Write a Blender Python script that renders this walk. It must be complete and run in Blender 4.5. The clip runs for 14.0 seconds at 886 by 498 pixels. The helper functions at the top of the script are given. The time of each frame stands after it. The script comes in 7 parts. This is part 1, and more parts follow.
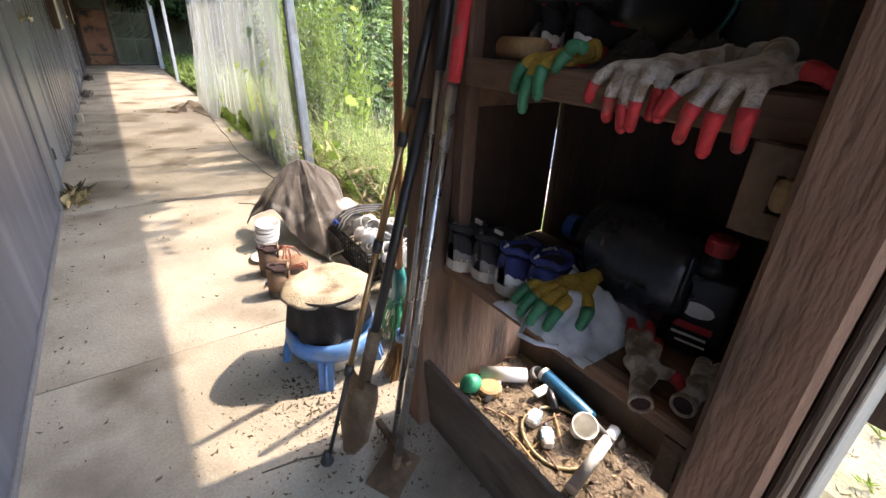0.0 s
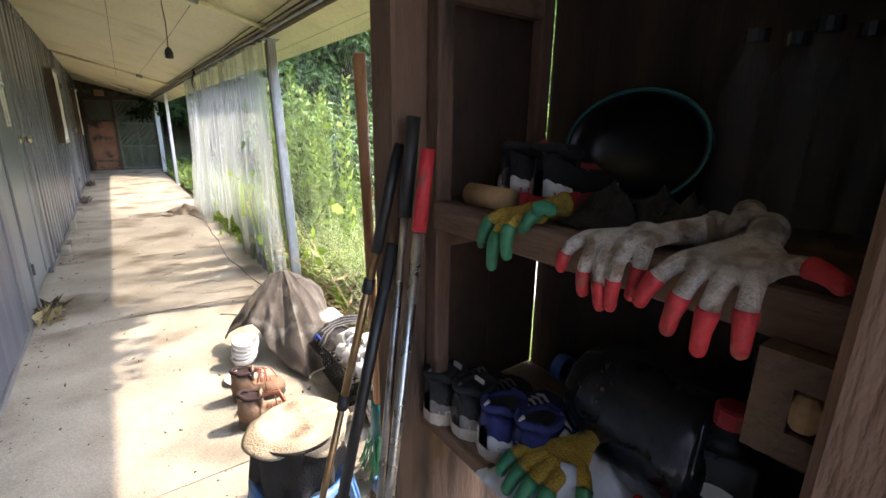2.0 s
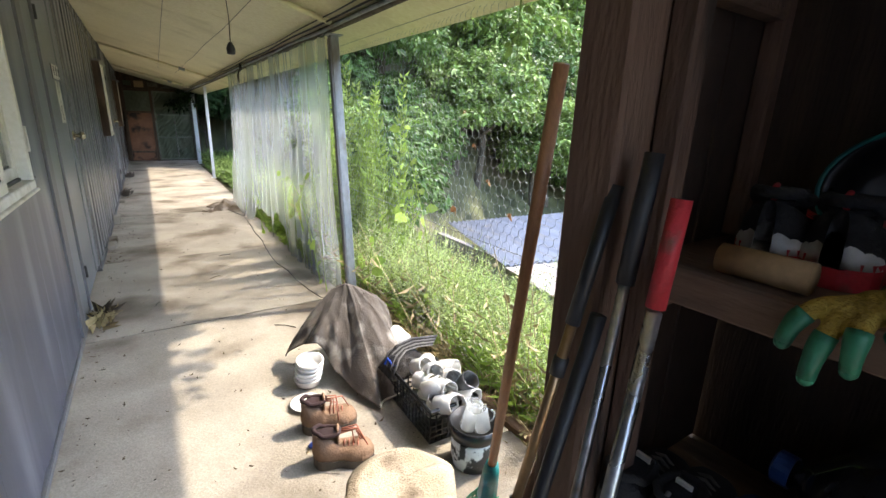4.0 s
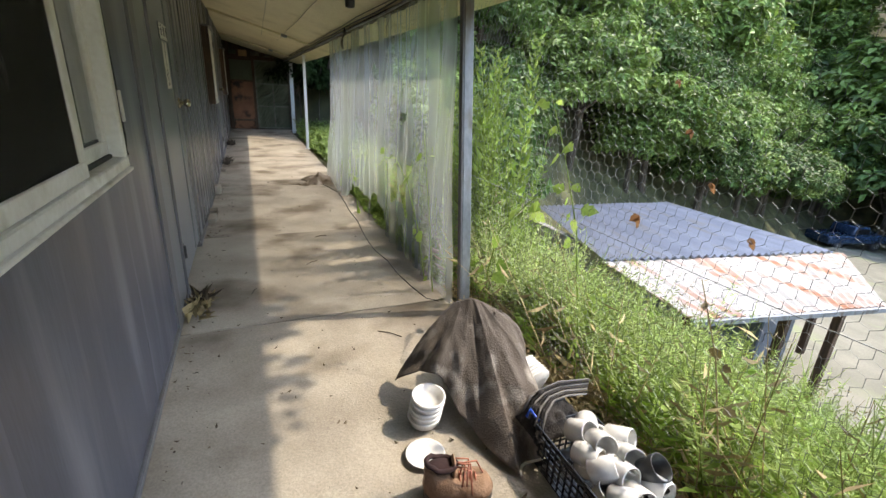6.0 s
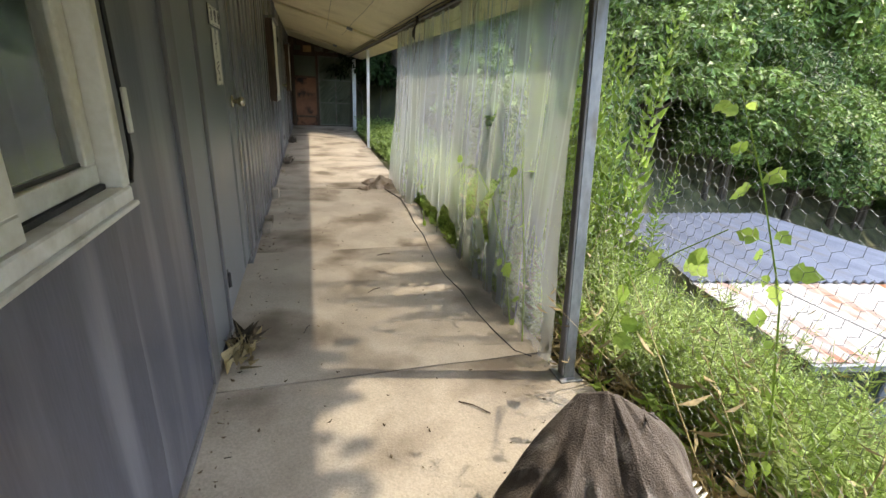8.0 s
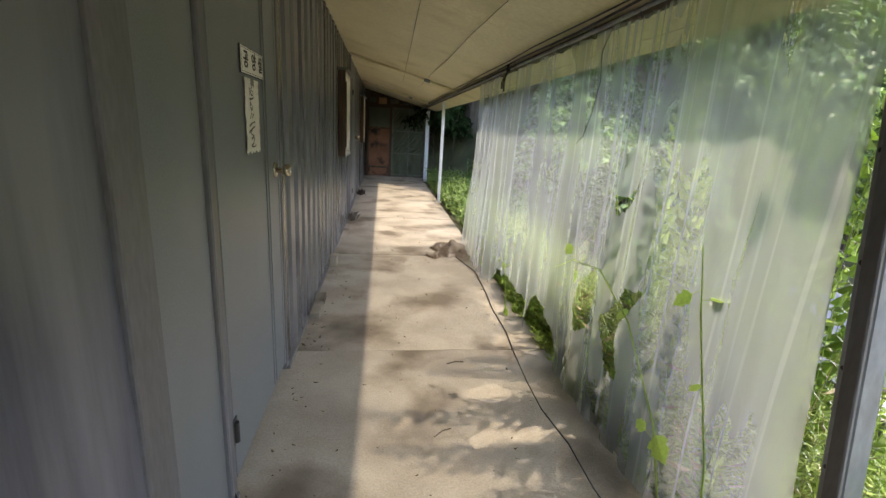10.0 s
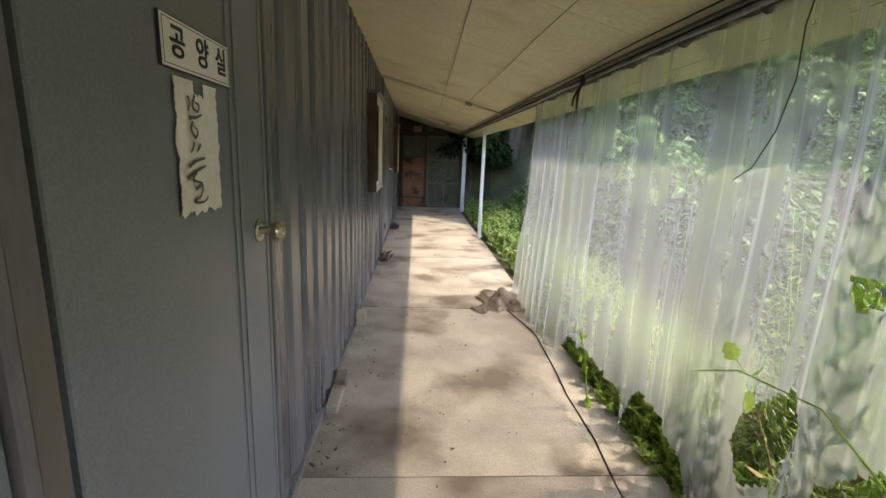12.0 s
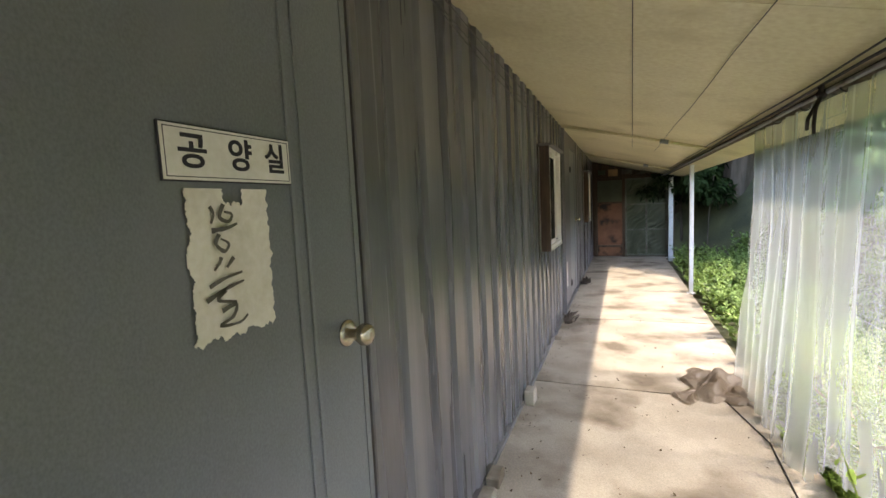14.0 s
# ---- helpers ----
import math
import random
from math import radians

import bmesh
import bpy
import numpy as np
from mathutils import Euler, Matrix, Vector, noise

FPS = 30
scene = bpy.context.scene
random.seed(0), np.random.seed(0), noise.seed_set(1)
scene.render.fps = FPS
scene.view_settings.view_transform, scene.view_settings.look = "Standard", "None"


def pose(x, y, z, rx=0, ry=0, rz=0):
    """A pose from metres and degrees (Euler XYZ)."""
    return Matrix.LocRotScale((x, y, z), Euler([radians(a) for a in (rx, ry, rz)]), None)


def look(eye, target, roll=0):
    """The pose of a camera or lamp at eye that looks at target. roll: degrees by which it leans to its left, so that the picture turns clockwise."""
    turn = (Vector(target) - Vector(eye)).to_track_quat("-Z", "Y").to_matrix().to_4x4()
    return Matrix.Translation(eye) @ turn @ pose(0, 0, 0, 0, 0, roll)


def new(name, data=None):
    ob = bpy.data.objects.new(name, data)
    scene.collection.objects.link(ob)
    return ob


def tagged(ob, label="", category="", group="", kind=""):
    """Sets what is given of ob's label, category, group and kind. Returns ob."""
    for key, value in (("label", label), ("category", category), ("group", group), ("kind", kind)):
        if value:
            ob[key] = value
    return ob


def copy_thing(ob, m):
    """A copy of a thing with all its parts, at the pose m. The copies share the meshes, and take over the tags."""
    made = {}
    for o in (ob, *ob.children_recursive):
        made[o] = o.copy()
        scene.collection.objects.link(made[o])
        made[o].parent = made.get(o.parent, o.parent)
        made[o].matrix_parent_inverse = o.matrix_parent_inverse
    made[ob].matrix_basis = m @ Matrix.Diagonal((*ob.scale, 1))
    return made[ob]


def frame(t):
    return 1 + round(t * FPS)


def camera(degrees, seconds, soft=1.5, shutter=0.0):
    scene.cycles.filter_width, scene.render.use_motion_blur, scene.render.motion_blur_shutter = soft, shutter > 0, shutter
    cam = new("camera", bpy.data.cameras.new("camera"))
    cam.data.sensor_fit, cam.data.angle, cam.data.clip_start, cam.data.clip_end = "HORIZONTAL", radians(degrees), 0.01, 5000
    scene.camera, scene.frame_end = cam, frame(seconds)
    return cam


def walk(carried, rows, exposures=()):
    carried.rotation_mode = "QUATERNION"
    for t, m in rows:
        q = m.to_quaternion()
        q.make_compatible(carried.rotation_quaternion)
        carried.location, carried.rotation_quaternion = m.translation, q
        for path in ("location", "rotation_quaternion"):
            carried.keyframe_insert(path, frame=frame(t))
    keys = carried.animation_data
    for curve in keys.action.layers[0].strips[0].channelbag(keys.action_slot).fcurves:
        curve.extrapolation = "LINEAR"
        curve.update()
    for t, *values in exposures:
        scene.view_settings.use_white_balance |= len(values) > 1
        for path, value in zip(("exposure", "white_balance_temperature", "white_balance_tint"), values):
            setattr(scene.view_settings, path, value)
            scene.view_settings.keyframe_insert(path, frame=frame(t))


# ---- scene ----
cam = camera(89.7, 14.0)
PATH = [
    (0, (0.42, 0.092, 1.106), (1.477, 1.547, 0.231), 2.7),
    (0.5, (0.417, 0.114, 1.126), (1.505, 1.588, 0.322), 2.1),
    (1, (0.444, 0.141, 1.148), (1.602, 1.614, 0.449), 2.0),
    (1.5, (0.513, 0.173, 1.184), (1.702, 1.673, 0.606), 1.9),
    (2, (0.537, 0.171, 1.201), (1.673, 1.731, 0.676), 0.9),
    (2.2, (0.537, 0.173, 1.209), (1.666, 1.744, 0.701), 0.7),
    (4.3, (0.408, 0.589, 1.252), (1.427, 2.213, 0.683), 2.5),
    (4.5, (0.407, 0.628, 1.243), (1.371, 2.28, 0.657), 2.7),
    (5, (0.429, 0.818, 1.235), (1.222, 2.554, 0.635), 2.8),
    (5.5, (0.437, 0.977, 1.242), (1.116, 2.746, 0.602), 3.1),
    (6, (0.396, 1.147, 1.229), (1.159, 2.872, 0.565), 3.1),
    (6.5, (0.365, 1.26, 1.234), (1.129, 2.961, 0.512), 3.1),
    (7, (0.389, 1.417, 1.22), (1.079, 3.143, 0.482), 2.8),
    (7.5, (0.424, 1.586, 1.225), (1.002, 3.356, 0.496), 3.3),
    (8, (0.413, 1.786, 1.221), (0.962, 3.581, 0.532), 3.2),
    (8.5, (0.398, 1.993, 1.25), (0.906, 3.81, 0.587), 2.2),
    (9, (0.45, 2.218, 1.248), (0.848, 4.092, 0.674), 1.5),
    (9.2, (0.472, 2.295, 1.259), (0.833, 4.187, 0.722), 1.9),
    (11.3, (0.432, 3.18, 1.294), (0.645, 5.105, 0.797), 3.7),
    (11.5, (0.446, 3.242, 1.286), (0.638, 5.175, 0.81), 3.4),
    (12, (0.426, 3.459, 1.298), (0.556, 5.412, 0.888), 2.3),
    (12.5, (0.434, 3.597, 1.309), (0.401, 5.56, 0.925), 0.4),
    (13, (0.543, 3.739, 1.331), (0.208, 5.683, 0.998), -0.1),
    (13.5, (0.612, 3.808, 1.355), (0.003, 5.694, 1.09), -1.7),
    (14, (0.62, 3.826, 1.375), (-0.126, 5.671, 1.178), -2.7),
]
walk(cam, [(t, look(eye, target, roll)) for t, eye, target, roll in PATH], exposures=[(0.0, 3.52, 7650, 17), (2.2, 3.7, 7350, 15), (4.5, 3.17, 6950, 11), (6.5, 2.66, 7400, 11), (9.0, 2.98, 7550, 12), (11.5, 3.05, 7450, 15), (13.0, 3.28, 7450, 15), (14.0, 3.54, 7400, 16)])

# ---- sky and sun ----
SUN_EL, SUN_AZ = radians(50.6), radians(94)
world = bpy.data.worlds.new("world")
scene.world = world
world.use_nodes = True
wt = world.node_tree
sky = wt.nodes.new("ShaderNodeTexSky")
sky.sky_type, sky.sun_disc = "NISHITA", False
sky.sun_elevation, sky.sun_rotation = SUN_EL, SUN_AZ
wt.links.new(sky.outputs[0], wt.nodes["Background"].inputs[0])
wt.nodes["Background"].inputs[1].default_value = 0.15
sun = new("sun", bpy.data.lights.new("sun", "SUN"))
sun.data.energy, sun.data.angle, sun.data.color = 0.86, radians(1.0), (1.0, 0.93, 0.82)
sun.matrix_world = look((10 * math.sin(SUN_AZ) * math.cos(SUN_EL), 10 * math.cos(SUN_AZ) * math.cos(SUN_EL), 10 * math.sin(SUN_EL)), (0, 0, 0))


# ---- materials ----
def mat(name, c1, c2, rough=0.7, metal=0.0, scale=6.0, bump=0.15, fine=80.0, stain=None, stretch=(1, 1, 1), vary=0.0, island=0.0,
        spec=0.5, translucent=0.0, coat=0.0, sheen=0.0, lo=0.35, hi=0.65, grit=0.35):
    """A surface: two tones mixed by noise, grain, relief, and stains (colour, scale, cover) with a shape of their own."""
    m = bpy.data.materials.new(name)
    m.use_nodes = True
    n, l = m.node_tree.nodes, m.node_tree.links
    b = n["Principled BSDF"]
    tc, mp = n.new("ShaderNodeTexCoord"), n.new("ShaderNodeMapping")
    mp.inputs["Scale"].default_value = stretch
    info = n.new("ShaderNodeObjectInfo")
    l.new(tc.outputs["Object"], mp.inputs["Vector"])
    shift = n.new("ShaderNodeVectorMath")
    shift.operation = "ADD"
    mult = n.new("ShaderNodeMath")
    mult.operation, mult.inputs[1].default_value = "MULTIPLY", 37.0
    l.new(info.outputs["Random"], mult.inputs[0])
    l.new(mp.outputs[0], shift.inputs[0])
    l.new(mult.outputs[0], shift.inputs[1])
    big, small = n.new("ShaderNodeTexNoise"), n.new("ShaderNodeTexNoise")
    big.inputs["Scale"].default_value, big.inputs["Detail"].default_value = scale, 6
    small.inputs["Scale"].default_value, small.inputs["Detail"].default_value = fine, 4
    for t in (big, small):
        l.new(shift.outputs[0], t.inputs["Vector"])
    ramp = n.new("ShaderNodeValToRGB")
    ramp.color_ramp.elements[0].position, ramp.color_ramp.elements[1].position = lo, hi
    ramp.color_ramp.elements[0].color, ramp.color_ramp.elements[1].color = (*c1, 1), (*c2, 1)
    l.new(big.outputs[0], ramp.inputs[0])
    grain = n.new("ShaderNodeMix")
    grain.data_type, grain.blend_type = "RGBA", "OVERLAY"
    grain.inputs["Factor"].default_value = grit
    l.new(ramp.outputs[0], grain.inputs[6])
    l.new(small.outputs[0], grain.inputs[7])
    col = grain.outputs[2]
    if stain:
        st, sr, sm = n.new("ShaderNodeTexNoise"), n.new("ShaderNodeValToRGB"), n.new("ShaderNodeMix")
        st.inputs["Scale"].default_value, st.inputs["Detail"].default_value = stain[1], 8
        l.new(shift.outputs[0], st.inputs["Vector"])
        sr.color_ramp.elements[0].position, sr.color_ramp.elements[1].position = 0.62 - stain[2] * 0.3, 0.78 - stain[2] * 0.3
        l.new(st.outputs[0], sr.inputs[0])
        sm.data_type = "RGBA"
        l.new(sr.outputs[0], sm.inputs["Factor"])
        l.new(col, sm.inputs[6])
        sm.inputs[7].default_value = (*stain[0], 1)
        col = sm.outputs[2]
    if vary or island:
        hsv, mr = n.new("ShaderNodeHueSaturation"), n.new("ShaderNodeMapRange")
        v = max(vary, island)
        mr.inputs["To Min"].default_value, mr.inputs["To Max"].default_value = 1 - v, 1 + v
        if island:
            l.new(n.new("ShaderNodeNewGeometry").outputs["Random Per Island"], mr.inputs["Value"])
        else:
            l.new(info.outputs["Random"], mr.inputs["Value"])
        l.new(mr.outputs[0], hsv.inputs["Value"])
        l.new(col, hsv.inputs["Color"])
        col = hsv.outputs[0]
    l.new(col, b.inputs["Base Color"])
    rr = n.new("ShaderNodeMapRange")
    rr.inputs["To Min"].default_value, rr.inputs["To Max"].default_value = max(0.02, rough - 0.12), min(1, rough + 0.12)
    l.new(big.outputs[0], rr.inputs["Value"])
    l.new(rr.outputs[0], b.inputs["Roughness"])
    b.inputs["Metallic"].default_value = metal
    b.inputs["Specular IOR Level"].default_value = spec
    b.inputs["Coat Weight"].default_value = coat
    b.inputs["Sheen Weight"].default_value = sheen
    if bump:
        bp = n.new("ShaderNodeBump")
        bp.inputs["Strength"].default_value, bp.inputs["Distance"].default_value = bump, 0.01
        l.new(small.outputs[0], bp.inputs["Height"])
        l.new(bp.outputs[0], b.inputs["Normal"])
    if translucent:
        tr, mx = n.new("ShaderNodeBsdfTranslucent"), n.new("ShaderNodeMixShader")
        l.new(col, tr.inputs["Color"])
        mx.inputs[0].default_value = translucent
        l.new(b.outputs[0], mx.inputs[1])
        l.new(tr.outputs[0], mx.inputs[2])
        l.new(mx.outputs[0], n["Material Output"].inputs[0])
    return m


def film_mat(name, tint, clear, gloss=0.25, dirt=(0.33, 0.36, 0.2), streak=0.0):
    """Thin cloudy plastic film: part clear, part scattering, with blotches of algae and dust."""
    m = bpy.data.materials.new(name)
    m.use_nodes = True
    n, l = m.node_tree.nodes, m.node_tree.links
    b = n["Principled BSDF"]
    tc, mp, no = n.new("ShaderNodeTexCoord"), n.new("ShaderNodeMapping"), n.new("ShaderNodeTexNoise")
    mp.inputs["Scale"].default_value = (1, 1, 0.35)
    no.inputs["Scale"].default_value, no.inputs["Detail"].default_value = 3.2, 8
    l.new(tc.outputs["Object"], mp.inputs["Vector"])
    l.new(mp.outputs[0], no.inputs["Vector"])
    ramp = n.new("ShaderNodeValToRGB")
    ramp.color_ramp.elements[0].position, ramp.color_ramp.elements[1].position = 0.45, 0.75
    ramp.color_ramp.elements[0].color, ramp.color_ramp.elements[1].color = (*tint, 1), (*dirt, 1)
    l.new(no.outputs[0], ramp.inputs[0])
    l.new(ramp.outputs[0], b.inputs["Base Color"])
    b.inputs["Roughness"].default_value = gloss
    cr, bp = n.new("ShaderNodeTexNoise"), n.new("ShaderNodeBump")
    cr.inputs["Scale"].default_value, cr.inputs["Detail"].default_value, cr.inputs["Distortion"].default_value = 9.0, 5, 1.2
    l.new(mp.outputs[0], cr.inputs["Vector"])
    bp.inputs["Strength"].default_value, bp.inputs["Distance"].default_value = 0.6, 0.03
    l.new(cr.outputs[0], bp.inputs["Height"])
    l.new(bp.outputs[0], b.inputs["Normal"])
    tr, tp, m1, m2 = n.new("ShaderNodeBsdfTranslucent"), n.new("ShaderNodeBsdfTransparent"), n.new("ShaderNodeMixShader"), n.new("ShaderNodeMixShader")
    l.new(ramp.outputs[0], tr.inputs["Color"])
    l.new(bp.outputs[0], tr.inputs["Normal"])
    m1.inputs[0].default_value = 0.6
    l.new(b.outputs[0], m1.inputs[1])
    l.new(tr.outputs[0], m1.inputs[2])
    cl = n.new("ShaderNodeMapRange")
    cl.inputs["From Min"].default_value, cl.inputs["From Max"].default_value = 0.3, 0.7
    cl.inputs["To Min"].default_value, cl.inputs["To Max"].default_value = min(1, clear + 0.12), clear - 0.12
    l.new(no.outputs[0], cl.inputs["Value"])
    fac = cl.outputs[0]
    if streak:
        mp2, n2, r2, sb = n.new("ShaderNodeMapping"), n.new("ShaderNodeTexNoise"), n.new("ShaderNodeMapRange"), n.new("ShaderNodeMath")
        mp2.inputs["Scale"].default_value = (1, 17, 0.10)
        n2.inputs["Scale"].default_value, n2.inputs["Detail"].default_value = 2.0, 4
        r2.inputs["From Min"].default_value, r2.inputs["From Max"].default_value = 0.57, 0.70
        r2.inputs["To Max"].default_value = streak
        sb.operation, sb.use_clamp = "SUBTRACT", True
        l.new(tc.outputs["Object"], mp2.inputs["Vector"])
        l.new(mp2.outputs[0], n2.inputs["Vector"])
        l.new(n2.outputs[0], r2.inputs["Value"])
        l.new(fac, sb.inputs[0])
        l.new(r2.outputs[0], sb.inputs[1])
        fac = sb.outputs[0]
    l.new(fac, m2.inputs[0])
    l.new(m1.outputs[0], m2.inputs[1])
    l.new(tp.outputs[0], m2.inputs[2])
    l.new(m2.outputs[0], n["Material Output"].inputs[0])
    return m


def glass_mat(name, tint, rough=0.03):
    m = bpy.data.materials.new(name)
    m.use_nodes = True
    b = m.node_tree.nodes["Principled BSDF"]
    b.inputs["Base Color"].default_value = (*tint, 1)
    b.inputs["Roughness"].default_value = rough
    b.inputs["Transmission Weight"].default_value = 1.0
    b.inputs["IOR"].default_value = 1.45
    return m


M_CONC = mat("concrete", (0.265, 0.234, 0.188), (0.365, 0.328, 0.266), 0.85, scale=3.4, bump=0.25, fine=120, stain=((0.13, 0.105, 0.075), 1.9, 0.37))
M_STEEL = mat("painted_steel", (0.082, 0.084, 0.092), (0.112, 0.114, 0.122), 0.28, scale=3, bump=0.03, fine=60, stain=((0.19, 0.185, 0.185), 3.0, 0.30), stretch=(1, 2.0, 0.13), spec=0.6)
M_STREAKY = mat("streaky_painted_steel", (0.056, 0.062, 0.086), (0.082, 0.090, 0.120), 0.34, scale=2.2, bump=0.02, fine=60, stain=((0.17, 0.175, 0.205), 2.6, 0.30), stretch=(1, 2.2, 0.22), spec=0.55)
M_DOOR = mat("door_paint", (0.135, 0.150, 0.160), (0.168, 0.184, 0.194), 0.38, scale=2.0, bump=0.015, fine=260, stain=((0.17, 0.18, 0.19), 2.4, 0.15), stretch=(1, 1, 0.7))
M_TRIM = mat("trim_paint", (0.105, 0.105, 0.112), (0.14, 0.14, 0.148), 0.45, scale=4, bump=0.05, fine=80, stain=((0.13, 0.11, 0.09), 5.0, 0.2), stretch=(1, 1, 0.3))
M_CEIL = mat("cream_panel", (0.63, 0.57, 0.37), (0.71, 0.645, 0.43), 0.6, scale=1.6, bump=0.06, fine=40, stain=((0.50, 0.44, 0.26), 1.8, 0.15))
M_PVC = mat("white_pvc", (0.66, 0.64, 0.58), (0.76, 0.74, 0.69), 0.4, scale=5, bump=0.03, fine=60, stain=((0.42, 0.38, 0.30), 6.0, 0.2))
M_GALV = mat("galvanised_steel", (0.20, 0.22, 0.24), (0.31, 0.33, 0.35), 0.5, metal=0.35, scale=8, bump=0.05, fine=60, stain=((0.15, 0.12, 0.09), 7.0, 0.25), stretch=(1, 1, 0.4))
M_WPOST = mat("white_post_paint", (0.52, 0.55, 0.58), (0.64, 0.66, 0.68), 0.5, scale=6, stain=((0.3, 0.27, 0.22), 6.0, 0.15))
M_DARKW = mat("dark_wood", (0.045, 0.027, 0.016), (0.10, 0.06, 0.036), 0.8, scale=4, bump=0.5, fine=40, stretch=(6, 6, 0.7), vary=0.25)
M_WOOD = mat("old_wood", (0.130, 0.072, 0.048), (0.230, 0.134, 0.088), 0.85, scale=3.0, bump=0.6, fine=34, stretch=(2.2, 2.2, 0.45), vary=0.15, stain=((0.05, 0.032, 0.022), 5, 0.3), lo=0.25, hi=0.75, grit=0.16)
M_WOODY = mat("old_wood_flat", (0.140, 0.082, 0.052), (0.250, 0.152, 0.096), 0.85, scale=3.0, bump=0.6, fine=34, stretch=(2.2, 0.45, 2.2), vary=0.15, stain=((0.05, 0.032, 0.022), 5, 0.3), lo=0.25, hi=0.75, grit=0.16)
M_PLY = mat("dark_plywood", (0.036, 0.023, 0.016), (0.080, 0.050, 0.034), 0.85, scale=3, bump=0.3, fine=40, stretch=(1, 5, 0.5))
M_KICK = mat("dusty_board", (0.085, 0.066, 0.052), (0.16, 0.13, 0.105), 0.9, scale=4, bump=0.5, fine=60, stretch=(1, 0.6, 2), stain=((0.05, 0.035, 0.026), 5, 0.3))
M_PALEB = mat("whitewashed_board", (0.17, 0.165, 0.145), (0.26, 0.25, 0.22), 0.9, scale=6, bump=0.2, stain=((0.22, 0.18, 0.13), 6, 0.25))
M_SOIL = mat("soil_and_grass", (0.045, 0.048, 0.022), (0.105, 0.11, 0.048), 0.95, scale=1.3, bump=0.9, fine=30, stain=((0.12, 0.10, 0.065), 0.6, 0.1))
M_YARD = mat("yard_concrete", (0.14, 0.135, 0.10), (0.21, 0.20, 0.155), 0.9, scale=0.8, bump=0.3, fine=30, stain=((0.2, 0.22, 0.12), 0.7, 0.2))
M_LEAF = mat("leaf_green", (0.115, 0.195, 0.045), (0.20, 0.30, 0.075), 0.55, scale=1.2, bump=0, island=0.5, translucent=0.22, spec=0.4)
M_LEAFD = mat("leaf_dark", (0.050, 0.10, 0.026), (0.105, 0.18, 0.046), 0.55, scale=0.5, bump=0, island=0.5, translucent=0.2, spec=0.35)
M_WEED = mat("pale_weed", (0.36, 0.46, 0.16), (0.52, 0.60, 0.27), 0.7, scale=1.5, bump=0, island=0.4, translucent=0.55, spec=0.25)
M_LEAFY = mat("leaf_yellow_green", (0.22, 0.33, 0.065), (0.33, 0.44, 0.11), 0.65, scale=1.5, bump=0, island=0.4, translucent=0.55, spec=0.3)
# Leaf colour darkened to carry the deep shade of the wood.
M_LEAFK = mat("leaf_shade_dark", (0.010, 0.020, 0.007), (0.026, 0.046, 0.015), 0.85, scale=0.8, bump=0, island=0.5, spec=0.05)
M_STRAW = mat("dry_straw", (0.30, 0.23, 0.11), (0.45, 0.36, 0.19), 0.8, scale=4, bump=0, island=0.35)
M_BARK = mat("bark", (0.05, 0.04, 0.03), (0.11, 0.09, 0.07), 0.9, scale=6, bump=0.8, fine=25, stretch=(3, 3, 0.5))
M_WIRE = mat("netting_wire", (0.16, 0.17, 0.16), (0.30, 0.31, 0.30), 0.5, metal=0.4, scale=20, bump=0)
M_BLACK = mat("black_rubber", (0.012, 0.012, 0.013), (0.028, 0.028, 0.03), 0.5, scale=12, bump=0.1)
M_FILM = film_mat("curtain_film", (0.48, 0.515, 0.53), 0.57, dirt=(0.35, 0.38, 0.30), streak=0.24)
M_GLASS = glass_mat("window_glass", (0.85, 0.9, 0.88))
# Room surfaces coloured dark, so its dimness lies in the colour.
M_ROOMD = mat("darkened_room", (0.045, 0.047, 0.045), (0.065, 0.068, 0.065), 0.9, scale=3, bump=0.1)


# ---- makers ----
def root(name, loc=(0, 0, 0), label="", category="", group="", kind="", rz=0.0):
    ob = new(name)
    ob.empty_display_size = 0.05
    ob.matrix_basis = pose(*loc, 0, 0, rz)
    return tagged(ob, label, category, group, kind)


def part(name, bm, material, parent=None, label="", smooth=False):
    """Links a bmesh as one mesh object under a thing or a part."""
    me = bpy.data.meshes.new(name)
    if smooth:
        for f in bm.faces:
            f.smooth = True
    bm.to_mesh(me)
    bm.free()
    return link(name, me, material, parent, label)


def link(name, me, material, parent=None, label=""):
    if not me.materials:
        me.materials.append(material)
    ob = new(name, me)
    ob.parent = parent
    if label:
        ob["label"] = label
    return ob


def raw(name, verts, faces, material, parent=None, label="", smooth=False):
    me = bpy.data.meshes.new(name)
    me.from_pydata([tuple(v) for v in np.asarray(verts, dtype=float).tolist()] if len(verts) else [], [], [tuple(f) for f in np.asarray(faces).tolist()] if len(faces) else [])
    if smooth:
        me.polygons.foreach_set("use_smooth", [True] * len(me.polygons))
    return link(name, me, material, parent, label)


def box(x0, x1, y0, y1, z0, z1, bevel=0.0, bm=None, seg=1):
    bm = bm or bmesh.new()
    g = bmesh.ops.create_cube(bm, size=1.0)
    bmesh.ops.scale(bm, vec=(x1 - x0, y1 - y0, z1 - z0), verts=g["verts"])
    bmesh.ops.translate(bm, vec=((x0 + x1) / 2, (y0 + y1) / 2, (z0 + z1) / 2), verts=g["verts"])
    if bevel:
        es = list({e for v in g["verts"] for e in v.link_edges})
        bmesh.ops.bevel(bm, geom=es, offset=bevel, segments=seg, affect="EDGES", profile=0.5)
    return bm


